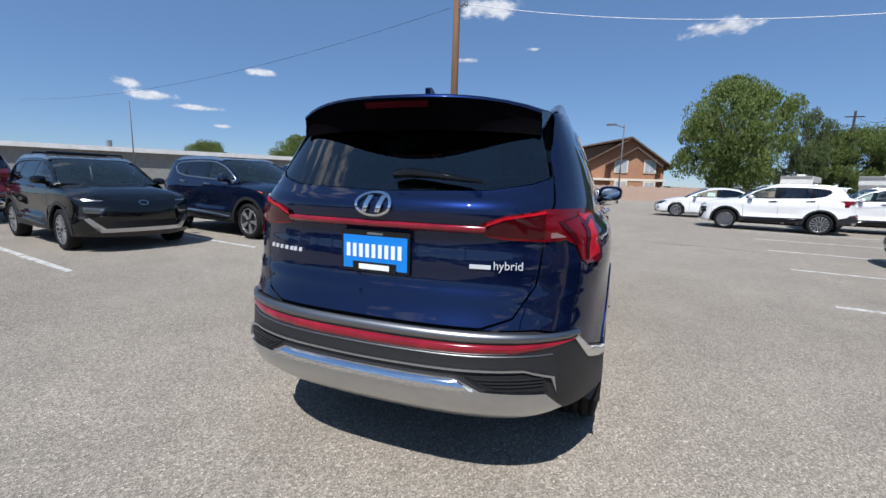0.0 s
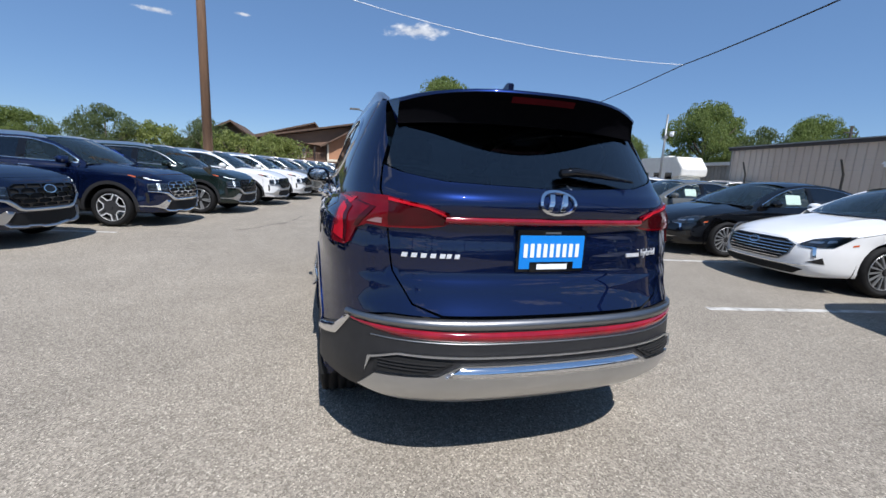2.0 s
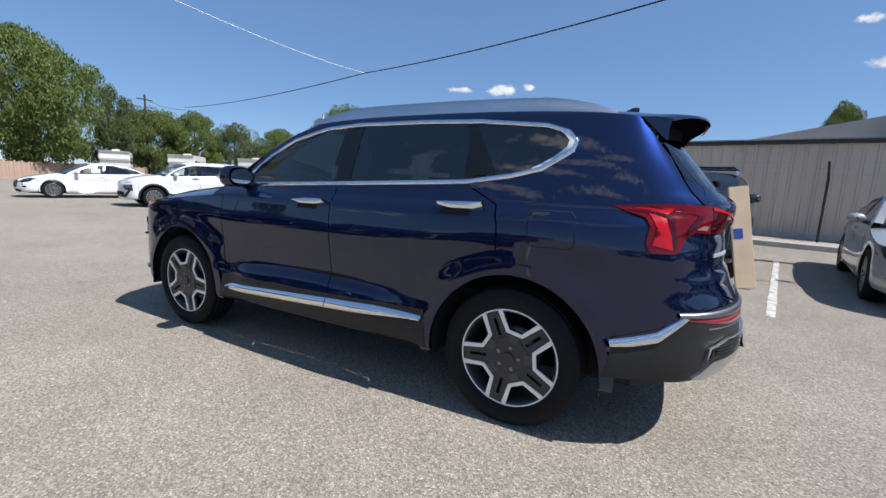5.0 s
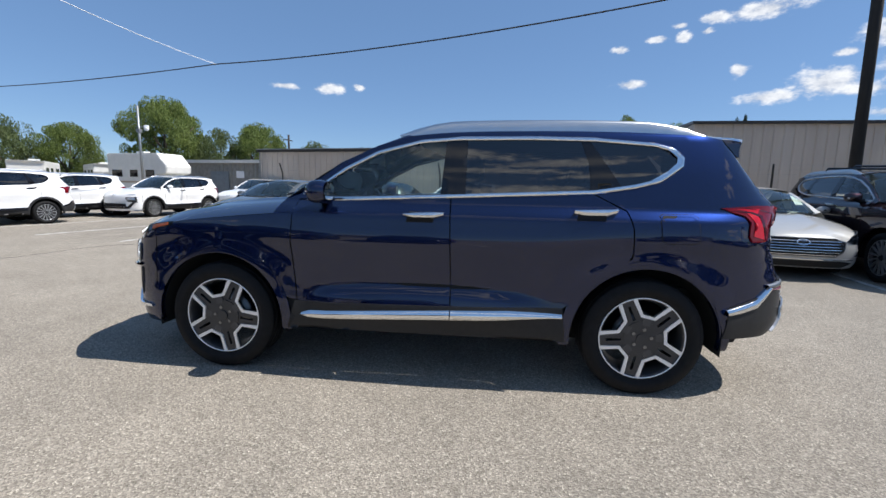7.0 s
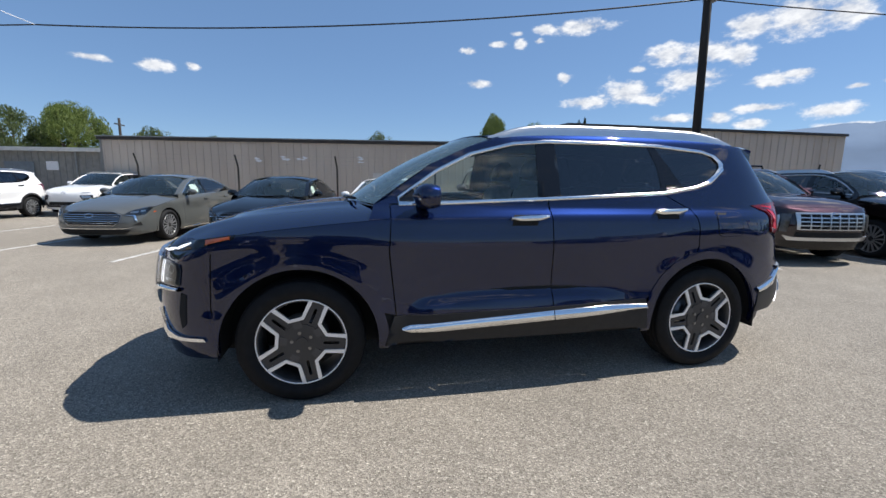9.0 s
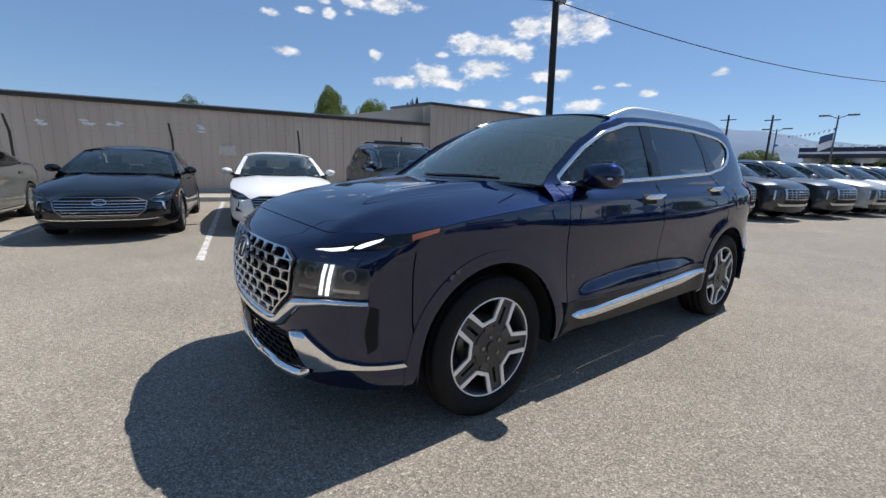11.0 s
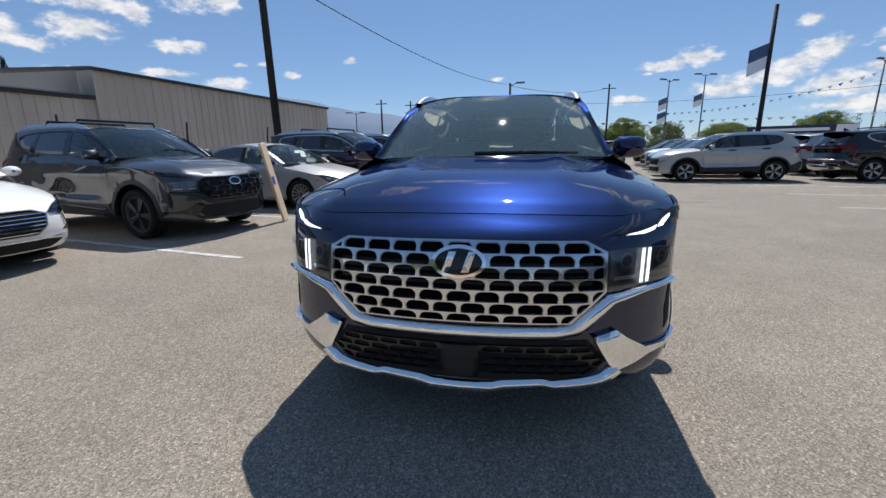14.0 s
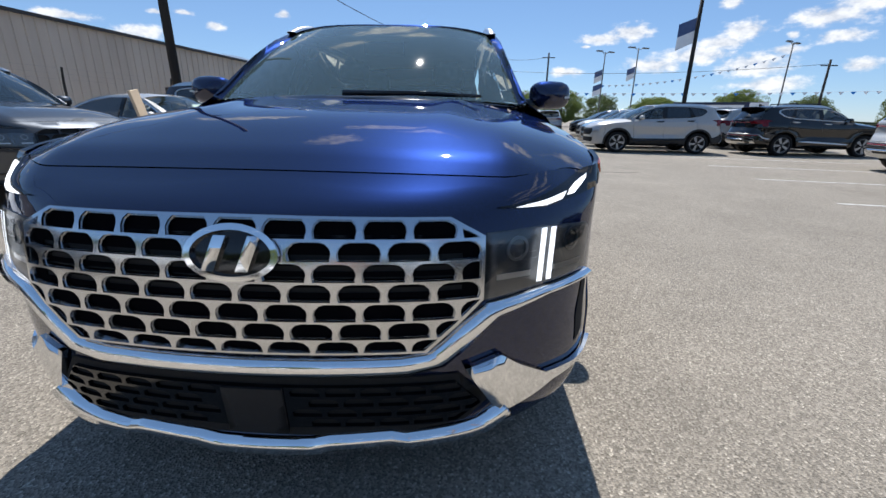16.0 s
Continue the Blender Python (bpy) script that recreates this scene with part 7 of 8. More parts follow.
lamp_pole(2.5, 33.7, 6.3, "slim grey lamp pole before the apartment house", 1, turn=math.pi, r=0.07)
lamp_pole(-22.0, 30.0, 5.6, "small grey lamp pole behind the parked cars", 1, turn=2.6, r=0.06)
pole("aerial_mast", -30.0, 17.0, 6.2, 0.05, 0.03, M_POLEGREY, "thin grey mast behind the parked cars")
cp = pole("camera_pole", 28.0, 27.6, 7.3, 0.10, 0.08, M_GALV, "grey steel pole with a white security camera near the campers")
part("camera_arm", tubed([(0, 0, 5.6), (0.25, -0.3, 5.75)], 0.04, 6), M_GALV, cp)
bm = bmesh.new()
bmesh.ops.create_uvsphere(bm, u_segments=12, v_segments=8, radius=0.2, matrix=Matrix.Translation((0.32, -0.38, 5.6)))
box(bm, 0.2, -0.52, 5.72, 0.44, -0.24, 5.84)
part("camera_dome", bm, M_BANNERWHITE, cp, "white camera housing", True)
part("camera_box", boxed(-0.16, -0.14, 5.25, 0.16, 0.14, 5.5), M_GALV, cp)
lamp_pole(-13.0, -22.8, 8.3, "dark pole with blue and white flags", 0, M_DARKPOLE, 1, r=0.13)
lamp_pole(-17.4, -53.5, 9.0, "lot lamp pole with two heads and a flag", 2, flag=2, turn=0.5)
lamp_pole(-20.9, -52.4, 9.3, "lot lamp pole with two heads and a flag", 2, flag=1, turn=0.3)
lamp_pole(-33.9, -45.7, 9.0, "lot lamp pole with two heads", 2, turn=0.6)
lamp_pole(-41.7, -39.8, 7.6, "lot lamp pole with two heads and a flag", 2, flag=1, turn=0.8)
lamp_pole(21.8, -52.0, 6.2, "lot lamp pole with two heads", 2, turn=0.1)
lamp_pole(14.2, -54.5, 6.2, "lot lamp pole with two heads", 2, turn=0.0)
lamp_pole(8.0, -48.0, 6.6, "lot lamp pole with two heads and a flag", 2, flag=1, turn=0.2)
lp = lamp_pole(1.0, -38.3, 7.2, "leaning dark wooden pole with one lamp", 1, M_DARKPOLE, turn=math.pi, r=0.14)
for x, y, h in ((-4.3, -56.3, 7.4), (-11.0, -55.7, 9.1), (-36.5, -43.7, 7.2), (18.6, -53.2, 7.9), (15.5, -57.0, 8.0), (24.5, 51.0, 9.6), (40, 21, 6.6)):
    e = pole("utility_pole", x, y, h, 0.14, 0.10, M_DARKPOLE, "far dark wooden utility pole")
    part("crossarm", boxed(-0.8, -0.05, h - 0.6, 0.8, 0.05, h - 0.5), M_DARKPOLE, e)


def cable(a, b, sag, r, mat, label, name="cable"):
    a, b = Vector(a), Vector(b)
    pts = [a.lerp(b, t) - Vector((0, 0, sag * 4 * t * (1 - t))) for t in np.linspace(0, 1, 28)]
    return tagged(obj(name, tubed(pts, r, 5), mat, smooth=True), label, "cable")


XING = Vector((12.63, 10.43, 5.92))
cable((7.58, -8.9, 6.62), XING, 0.36, 0.022, M_CABLE, "black overhead cable hung from the dark pole")
cable(XING, (18.8, 34.0, 6.5), 0.25, 0.022, M_CABLE, "black overhead cable running over the lot")
cable((-4.3, 12.1, 7.85), XING, 0.66, 0.012, M_WHITECABLE, "pale twisted overhead cable from the brown pole")
cable((-4.9, 12.3, 7.85), (-38, 15, 6.2), 0.9, 0.007, M_CABLE, "thin dark overhead cable from the brown pole")
cable((7.6, -9.0, 6.62), (1.0, -38.3, 7.1), 0.75, 0.018, M_CABLE, "black overhead cable between dark poles")
cable((1.0, -38.3, 7.0), (-11, -55.7, 8.6), 0.6, 0.02, M_CABLE, "thin dark overhead cable over the far lot")
cable((-4.3, -56.3, 7.0), (-36.5, -43.7, 6.8), 0.6, 0.02, M_CABLE, "thin dark overhead cable over the far lot")
cable((18.8, 34.0, 6.3), (24.5, 51.0, 9.2), 0.3, 0.016, M_CABLE, "thin dark overhead cable near the trees")


def pennants(a, b, n, sag):
    a, b = Vector(a), Vector(b)
    e = empty("pennant_string", None, "string of small fluttering white and blue pennants", "pennants", "pennant strings")
    P = [a.lerp(b, t) - Vector((0, 0, sag * 4 * t * (1 - t))) for t in np.linspace(0, 1, n + 1)]
    part("cord", tubed(P, 0.012, 3), M_WHITECABLE, e)
    for i in range(n):
        c, d = P[i], P[i + 1]
        bm = bmesh.new()
        w = (d - c) * 0.5
        t = c + w * 0.5 + Vector((0.04, 0.05, -0.28))
        up = Vector((0.012, 0.012, 0))
        q = [bm.verts.new(v) for v in (c, c + w, t, c + up, c + w + up, t + up)]
        for f in ((0, 1, 2), (5, 4, 3), (0, 3, 4, 1), (1, 4, 5, 2), (2, 5, 3, 0)):
            bm.faces.new([q[j] for j in f])
        part("pennant", bm, M_BANNERWHITE if i % 5 else M_PLATE, e)


pennants((-17.4, -53.5, 5.2), (-33.9, -45.7, 8.0), 24, 0.8)
pennants((8.0, -48.0, 5.6), (14.2, -54.5, 5.6), 14, 0.3)
pennants((14.2, -54.5, 4.6), (-41.7, -39.8, 4.2), 60, 0.5)

# ---- plank leaning before the dark SUV ----
pk = empty("wooden_board", Matrix.Translation((3.97, -2.99, 0)) @ Matrix.Rotation(radians(12), 4, "Z") @ Matrix.Rotation(radians(9), 4, "Y") @ Matrix.Rotation(radians(-8), 4, "X"), "pale wooden board propped upright before the dark SUV", "board")
bm = boxed(-0.02, -0.24, 0.0, 0.02, 0.0, 1.40)
bmesh.ops.bevel(bm, geom=bm.edges[:], offset=0.004, segments=1, affect="EDGES")
part("plank", bm, M_BOARD, pk)
part("sticker", boxed(-0.024, -0.13, 0.68, -0.021, -0.02, 0.82), M_STICKER, pk, "small blue sticker")

# ---- trees ----
def crown_mesh(name, seed, mat, clumps, leaves, size, shape, per=0.34):
    """Many small leaf faces gathered in clumps inside an uneven crown of unit radius and height 1 above 0."""
    r = np.random.RandomState(seed)
    V, F = [], []
    for c in range(clumps):
        while True:
            p = r.uniform(-1, 1, 3)
            if 0.25 < np.linalg.norm(p) < 1:
                break
        p = p / np.linalg.norm(p) * np.linalg.norm(p) ** 0.45
        p = np.array([p[0], p[1], p[2] * 0.5 + 0.5])
        if shape == "cone":
            w = (1 - p[2]) * 0.9 + 0.08
            p[:2] *= w
        else:
            k = 0.82 + 0.3 * math.sin(3 * math.atan2(p[1], p[0]) + seed) * math.sin(4 * p[2] + seed)
            p[:2] *= k
        rad = r.uniform(0.6, 1.25) * per
        q = r.normal(0, 1, (leaves, 3))
        q = q / np.linalg.norm(q, axis=1)[:, None] * (r.uniform(0.4, 1, (leaves, 1)) ** 0.5) * rad
        q[:, 2] *= 0.55
        q += p
        d1 = r.normal(0, 1, (leaves, 3))
        d1 /= np.linalg.norm(d1, axis=1)[:, None]
        d2 = np.cross(d1, r.normal(0, 1, (leaves, 3)))
        d2 /= np.linalg.norm(d2, axis=1)[:, None]
        s = size * r.uniform(0.6, 1.3, (leaves, 1))
        for a, u, v in zip(q, d1 * s, d2 * s * 0.6):
            n = len(V)
            V += [tuple(a - u), tuple(a + v), tuple(a + u), tuple(a - v)]
            F.append((n, n + 1, n + 2, n + 3))
    me = bpy.data.meshes.new(name)
    me.from_pydata(V, [], F)
    me.materials.append(mat)
    return me


CROWNS = {
    "broad": [crown_mesh("crown", s, M_LEAF, 170, 300, 0.0165, "round", 0.21) for s in (1, 2)],
    "dark": [crown_mesh("crown", s, M_LEAF_DARK, 90, 230, 0.021, "round", 0.24) for s in (3, 4)],
    "yellow": [crown_mesh("crown", 5, M_LEAF_YELLOW, 70, 120, 0.034, "round", 0.28)],
    "conifer": [crown_mesh("crown", 6, M_NEEDLE, 80, 40, 0.05, "cone", 0.16)],
}


def tree(x, y, h, r, kind, label, base=0.18, i=0):
    rnd = random.Random(int(x * 13 + y * 7))
    e = empty("tree", Matrix.Translation((x, y, 0)) @ Matrix.Rotation(rnd.uniform(0, 6.28), 4, "Z"), label, "tree")
    bm = bmesh.new()
    w = h * 0.022 + 0.04
    top = (rnd.uniform(-0.3, 0.3), rnd.uniform(-0.3, 0.3), h * 0.72)
    tube(bm, [(0, 0, -0.05), (0.05, 0.02, h * 0.25), top], [w * 1.2, w * 0.85, w * 0.25], 8)
    if kind != "conifer":
        for k in range(6):
            a = k * 1.05 + rnd.uniform(-0.3, 0.3)
            z0 = h * rnd.uniform(0.22, 0.45)
            tube(bm, [(0.03, 0.02, z0), (math.cos(a) * r * 0.35, math.sin(a) * r * 0.35, z0 + h * 0.16), (math.cos(a) * r * 0.62, math.sin(a) * r * 0.62, z0 + h * 0.30)], [w * 0.55, w * 0.35, w * 0.12], 5)
    part("trunk", bm, M_BARK, e, smooth=True)
    cr = new("crown", CROWNS[kind][i % len(CROWNS[kind])])
    cr.parent = e
    cr.matrix_basis = Matrix.Translation((0, 0, h * base)) @ Matrix.Diagonal((r * 0.86, r * 0.86, h * (1 - base) * 0.93, 1))
    return e


tree(14.3, 50.0, 13.6, 6.6, "broad", "large full green tree beside the apartment house", 0.1)
for i, (x, y, h, r, k) in enumerate((
        (21.8, 53, 10.2, 3.4, "dark"), (25.5, 52, 8.4, 4.6, "broad"), (29.5, 50, 8.6, 4.0, "broad"), (33.5, 48, 7.8, 3.6, "dark"), (37.5, 44.5, 7.6, 3.6, "broad"), (43.5, 38, 11.2, 5.2, "broad"), (47.0, 33.5, 8.2, 3.6, "dark"),
        (49.5, 30.0, 9.2, 4.0, "broad"), (54.0, 24.0, 7.4, 3.6, "dark"), (53.0, 17.0, 6.6, 2.6, "dark"), (33.5, -11.5, 7.6, 1.9, "broad"), (31.5, -14.5, 6.6, 2.1, "broad"), (36.5, -1.5, 5.9, 1.9, "dark"), (30.5, -17.5, 6.0, 1.6, "broad"),
        (-33.0, 39.0, 6.4, 4.6, "broad"), (-27.5, 43.0, 5.4, 3.4, "broad"), (-21.5, 45.5, 6.4, 3.6, "dark"), (-17.5, 46.5, 5.4, 3.4, "yellow"), (-13.0, 47.5, 6.0, 3.2, "dark"), (-10.0, 46.0, 4.9, 3.8, "yellow"), (-5.5, 43.0, 4.6, 3.0, "yellow"), (-39.0, 31.0, 5.0, 2.6, "broad"),
        (-4.5, -67, 5.0, 3.8, "dark"), (-9.5, -67, 5.2, 3.6, "broad"), (-15.5, -66, 5.6, 4.0, "broad"), (-21.0, -64.5, 4.8, 3.2, "dark"), (1.5, -67, 4.6, 3.0, "dark"), (5.5, -69, 5.0, 3.0, "broad"), (12.0, -70, 4.8, 3.6, "dark"), (19.0, -66, 4.6, 3.8, "dark"), (26.0, -62, 4.2, 3.6, "dark"),
        (-28.0, -62, 4.4, 4.0, "broad"), (-36.0, -56, 5.2, 3.6, "broad"), (-42.0, -52, 4.4, 3.0, "dark"), (-46.0, -44, 4.6, 3.4, "dark"))):
    tree(x, y, h, r, k, {"broad": "leafy green tree in the distance", "dark": "dark green tree in the distance", "yellow": "yellow-green bushy tree behind the parked cars"}[k], 0.12, i)
for i, (x, y, h) in enumerate(((34.0, -19.5, 7.0), (35.2, -20.8, 7.6), (36.2, -22.0, 8.0))):
    tree(x, y, h, 1.1, "conifer", "dark pointed conifer behind the warehouse", 0.06)

# ---- apartment house ----
def gable(e, x0, x1, y0, y1, z_eave, z_ridge, over, wall_mat, along="y", ridge_x=None):
    """Walls and a gabled roof with thickness and overhang."""
    rx = (x0 + x1) / 2 if ridge_x is None else ridge_x
    bm = bmesh.new()
    if along == "y":
        flat_shape(bm, [(x0, 0), (x1, 0), (x1, z_eave), (rx, z_ridge), (x0, z_eave)], y0, y1)
        bmesh.ops.transform(bm, matrix=Matrix(((0, 1, 0, 0), (1, 0, 0, 0), (0, 0, 1, 0), (0, 0, 0, 1))), verts=bm.verts)
        bmesh.ops.reverse_faces(bm, faces=bm.faces)
    else:
        box(bm, x0, y0, 0, x1, y1, z_eave)
    part("wall", bm, wall_mat, e)
    t = 0.22
    if along == "y":
        for xa, za, xb, zb in ((x0 - over, z_eave - over * (z_ridge - z_eave) / (rx - x0), rx, z_ridge), (rx, z_ridge, x1 + over, z_eave - over * (z_ridge - z_eave) / (x1 - rx))):
            bm = bmesh.new()
            q = [(xa, y0 - over, za), (xb, y0 - over, zb), (xb, y1 + over, zb), (xa, y1 + over, za)]
            a = [bm.verts.new(p) for p in q]
            b = [bm.verts.new((p[0], p[1], p[2] + t)) for p in q]
            bm.faces.new(a[::-1]), bm.faces.new(b)
            for i in range(4):
                bm.faces.new((a[i], a[(i + 1) % 4], b[(i + 1) % 4], b[i]))
            part("roof", bm, M_SHINGLE, e, "brown shingle roof slope")
    else:
        ym = (y0 + y1) / 2
        for ya, za, yb, zb in ((y0 - over, z_eave - 0.25, ym, z_ridge), (ym, z_ridge, y1 + over, z_eave - 0.25)):
            bm = bmesh.new()
            q = [(x0 - over, ya, za), (x1 + over * 0.2, ya, za), (x1 + over * 0.2, yb, zb), (x0 - over + 2.0, yb, zb)]
            a = [bm.verts.new(p) for p in q]
            b = [bm.verts.new((p[0], p[1], p[2] + t)) for p in q]
            bm.faces.new(a[::-1]), bm.faces.new(b)
            for i in range(4):
                bm.faces.new((a[i], a[(i + 1) % 4], b[(i + 1) % 4], b[i]))
            part("roof", bm, M_SHINGLE, e, "brown shingle roof slope")


def house_window(e, x, y, z, w, h):
    wn = part("window", boxed(x - 0.12, y - 0.10, z - 0.12, x + w + 0.12, y + 0.02, z + h + 0.12), M_CREAM, e, "cream framed window")
    for i in (0, 1):
        part("pane", boxed(x + i * w / 2 + 0.03, y - 0.13, z, x + (i + 1) * w / 2 - 0.03, y - 0.101, z + h), M_WINDOW, wn)


house = empty("apartment_house", None, "two-storey orange-brown apartment house with brown gabled roofs", "house")
gable(house, -0.5, 8.2, 53.0, 66.0, 4.35, 7.15, 0.9, M_STUCCO, "y", 4.4)
gable(house, -11.5, 0.0, 60.0, 66.0, 4.7, 7.3, 0.9, M_STUCCO2, "y", -2.2)
part("wall", boxed(-6.5, 54.5, 0, -0.5, 60.0, 5.0), M_STUCCO2, house, "brown wall behind the balcony")
bm = bmesh.new()
q = [(-9.2, 52.6, 4.55), (4.4, 52.0, 7.20), (4.4, 66.0, 7.20), (-9.2, 66.0, 4.55)]
a = [bm.verts.new(p) for p in q]
b = [bm.verts.new((p[0], p[1], p[2] + 0.2)) for p in q]
bm.faces.new(a[::-1]), bm.faces.new(b)
for i in range(4):
    bm.faces.new((a[i], a[(i + 1) % 4], b[(i + 1) % 4], b[i]))
part("roof", bm, M_SHINGLE, house, "long brown shingle roof slope")
bm = flat_shape(bmesh.new(), [(-6.5, 4.6), (-0.5, 4.0), (4.4, 6.6), (4.4, 7.1), (-6.5, 4.98)], 53.3, 54.0)
bmesh.ops.transform(bm, matrix=Matrix(((0, 1, 0, 0), (1, 0, 0, 0), (0, 0, 1, 0), (0, 0, 0, 1))), verts=bm.verts)
bmesh.ops.reverse_faces(bm, faces=bm.faces)
part("gable_wall", bm, M_STUCCO2, house)
gable(house, 2.3, 7.2, 52.2, 53.0, 4.3, 5.95, 0.7, M_STUCCO, "y", 5.0)
part("trim_band", boxed(-0.55, 52.12, 2.15, 8.25, 53.05, 2.42), M_CREAM, house, "cream band between the storeys")
part("corner_trim", boxed(-0.6, 52.9, 0, -0.38, 53.05, 4.3), M_CREAM, house)
for x, z, w, h in ((2.75, 3.2, 1.3, 1.35), (6.0, 3.2, 1.1, 1.35), (2.9, 1.55, 1.2, 0.5), (6.1, 1.5, 1.1, 0.5)):
    house_window(house, x, 52.18 if 2.3 <= x < 7.2 else 52.98, z, w, h)
house_window(house, -4.6, 54.48, 2.6, 1.2, 1.1)
bal = part("balcony", boxed(-4.0, 53.0, 2.1, -0.6, 54.5, 2.3), M_STUCCO2, house, "brown railed balcony")
for i in range(14):
    part("baluster", boxed(-3.95 + i * 0.25, 53.02, 2.3, -3.88 + i * 0.25, 53.07, 3.1), M_STUCCO2, bal)
part("handrail", boxed(-4.0, 53.0, 3.1, -0.6, 53.1, 3.2), M_STUCCO2, bal)
for x in (-3.9, -2.2, -0.7):
    part("balcony_post", boxed(x, 53.0, 0, x + 0.15, 53.15, 4.0), M_FASCIA, house)
house2 = empty("apartment_house", None, "low brown-roofed house among bushes behind the cars", "house")
gable(house2, -15.5, -8.0, 50.0, 58.0, 3.6, 5.9, 1.0, M_STUCCO2, "y", -11)

# ---- wooden fence at the end of the lane ----
wf = empty("wooden_fence", Matrix.Translation((-2.0, 44.2, 0)) @ Matrix.Rotation(radians(14), 4, "Z"), "weathered reddish wooden plank fence", "fence")
rnd = random.Random(8)
plank_meshes = []
for i in range(5):
    bm = boxed(-0.085, -0.012, 0, 0.085, 0.012, 1.45 + 0.03 * i)
    me = bpy.data.meshes.new("plank")
    bm.to_mesh(me)
    bm.free()
    me.materials.append(M_WOOD)
    plank_meshes.append(me)
for i in range(150):
    ob = new("plank", plank_meshes[rnd.randrange(5)])
    ob.parent = wf
    ob.matrix_basis = Matrix.Translation((i * 0.18, rnd.uniform(-0.01, 0.01), 0)) @ Matrix.Rotation(rnd.uniform(-0.01, 0.01), 4, "Y")
for z in (0.35, 1.15):
    part("fence_rail", boxed(0, 0.012, z, 27, 0.06, z + 0.09), M_WOOD, wf)

# ---- campers and sheds beyond the white cars ----
def camper(x, y, head, length, h, label, cab=True):
    e = empty("camper", Matrix.Translation((x, y, 0)) @ Matrix.Rotation(radians(head), 4, "Z"), label, "camper")
    bm = bmesh.new()
    flat_shape(bm, [(-length / 2, 0.55), (length / 2 - 0.3, 0.55), (length / 2 - 0.2, 1.9), (length / 2 + (1.1 if cab else 0), 2.1), (length / 2 + (1.2 if cab else 0), 2.7), (length / 2 + 0.2, h), (-length / 2, h)], -1.2, 1.2)
    bmesh.ops.bevel(bm, geom=bm.edges[:], offset=0.06, segments=2, affect="EDGES")
    part("body", bm, M_RV, e, "white camper shell")
    if cab:
        bm = bmesh.new()
        flat_shape(bm, [(length / 2 - 0.3, 0.5), (length / 2 + 1.9, 0.5), (length / 2 + 1.9, 1.15), (length / 2 + 1.0, 1.3), (length / 2 + 0.5, 2.05), (length / 2 - 0.3, 2.05)], -1.0, 1.0)
        part("cab", bm, M_RV, e)
    for sx in (-1.21, 1.19):
        for a, w in ((-length / 2 + 0.5, 1.2), (-length / 2 + 2.6, 0.9), (length / 2 - 1.2, 1.0)):
            part("window", boxed(sx, a, 1.75, sx + 0.02, a + w, 2.35), M_GLOSSBLACK, e)
        part("stripe", boxed(sx, -length / 2 + 0.1, 1.25, sx + 0.015, length / 2 - 0.4, 1.4), M_STRIPE, e)
        for yy in (-length / 2 + 1.4, length / 2 + (1.1 if cab else -1.6)):
            bm = bmesh.new()
            flat_shape(bm, [(yy + p, 0.38 + q) for p, q in (polar(0.38, 20 * k) for k in range(18))], sx * 0.85, sx)
            part("wheel", bm, M_TYRE, e)
    part("roof_vent", boxed(-0.3, -0.4, h, 0.3, 0.4, h + 0.22), M_RV, e)
    return e


camper(31.0, 30.0, 169, 5.6, 3.75, "white motorhome with an overhanging cab")
for i, (x, y) in enumerate(((29.8, 39.5), (24.5, 43.5), (33.8, 36.8), (19.5, 47.0))):
    camper(x, y, 128 + 8 * i, 5.2, 2.9, "white travel trailer parked by the fence", False)
gs = empty("grey_shed", Matrix.Translation((33.3, 16.5, 0)) @ Matrix.Rotation(-LOT, 4, "Z"), "long low grey shed with a pale roof edge", "building")
part("wall", ribbed(bmesh.new(), 0, 0, 15, 0, lambda y: 3.3, 0.5, 0.05), M_GREYWALL, gs, "grey ribbed metal wall")
part("rear_wall", boxed(0.06, 0, 0, 10, 15, 3.3), M_GREYWALL, gs)
part("roof", boxed(-0.4, -0.3, 3.3, 10.3, 15.3, 3.58), M_ROOFWHITE, gs, "pale flat roof edge")
part("door", boxed(-0.12, 8.2, 0, -0.06, 10.4, 2.5), M_SHEDDOOR, gs, "dull blue-grey sliding door")
part("notice_board", boxed(-0.10, 6.4, 1.9, -0.06, 7.3, 2.55), M_BANNERWHITE, gs, "pale notice board")
for y in (5.0, 1.5):
    part("downpipe", tubed([(-0.14, y, 0), (-0.14, y, 3.3)], 0.06, 8), M_GALV, gs)
lb = empty("long_building", Matrix.Translation((-31.0, 20.5, 0)) @ Matrix.Rotation(radians(-39), 4, "Z"), "long low pale building behind the parked cars", "building")
part("wall", boxed(-8, -22, 0, 0, 10, 2.8), M_GREYWALL, lb)
part("roof", boxed(-8.4, -22.4, 2.8, 0.5, 10.4, 3.12), M_ROOFWHITE, lb, "pale metal roof edge")
part("vent", tubed([(-2, -4, 3.1), (-2, -4, 3.7)], 0.18, 8), M_GALV, lb)

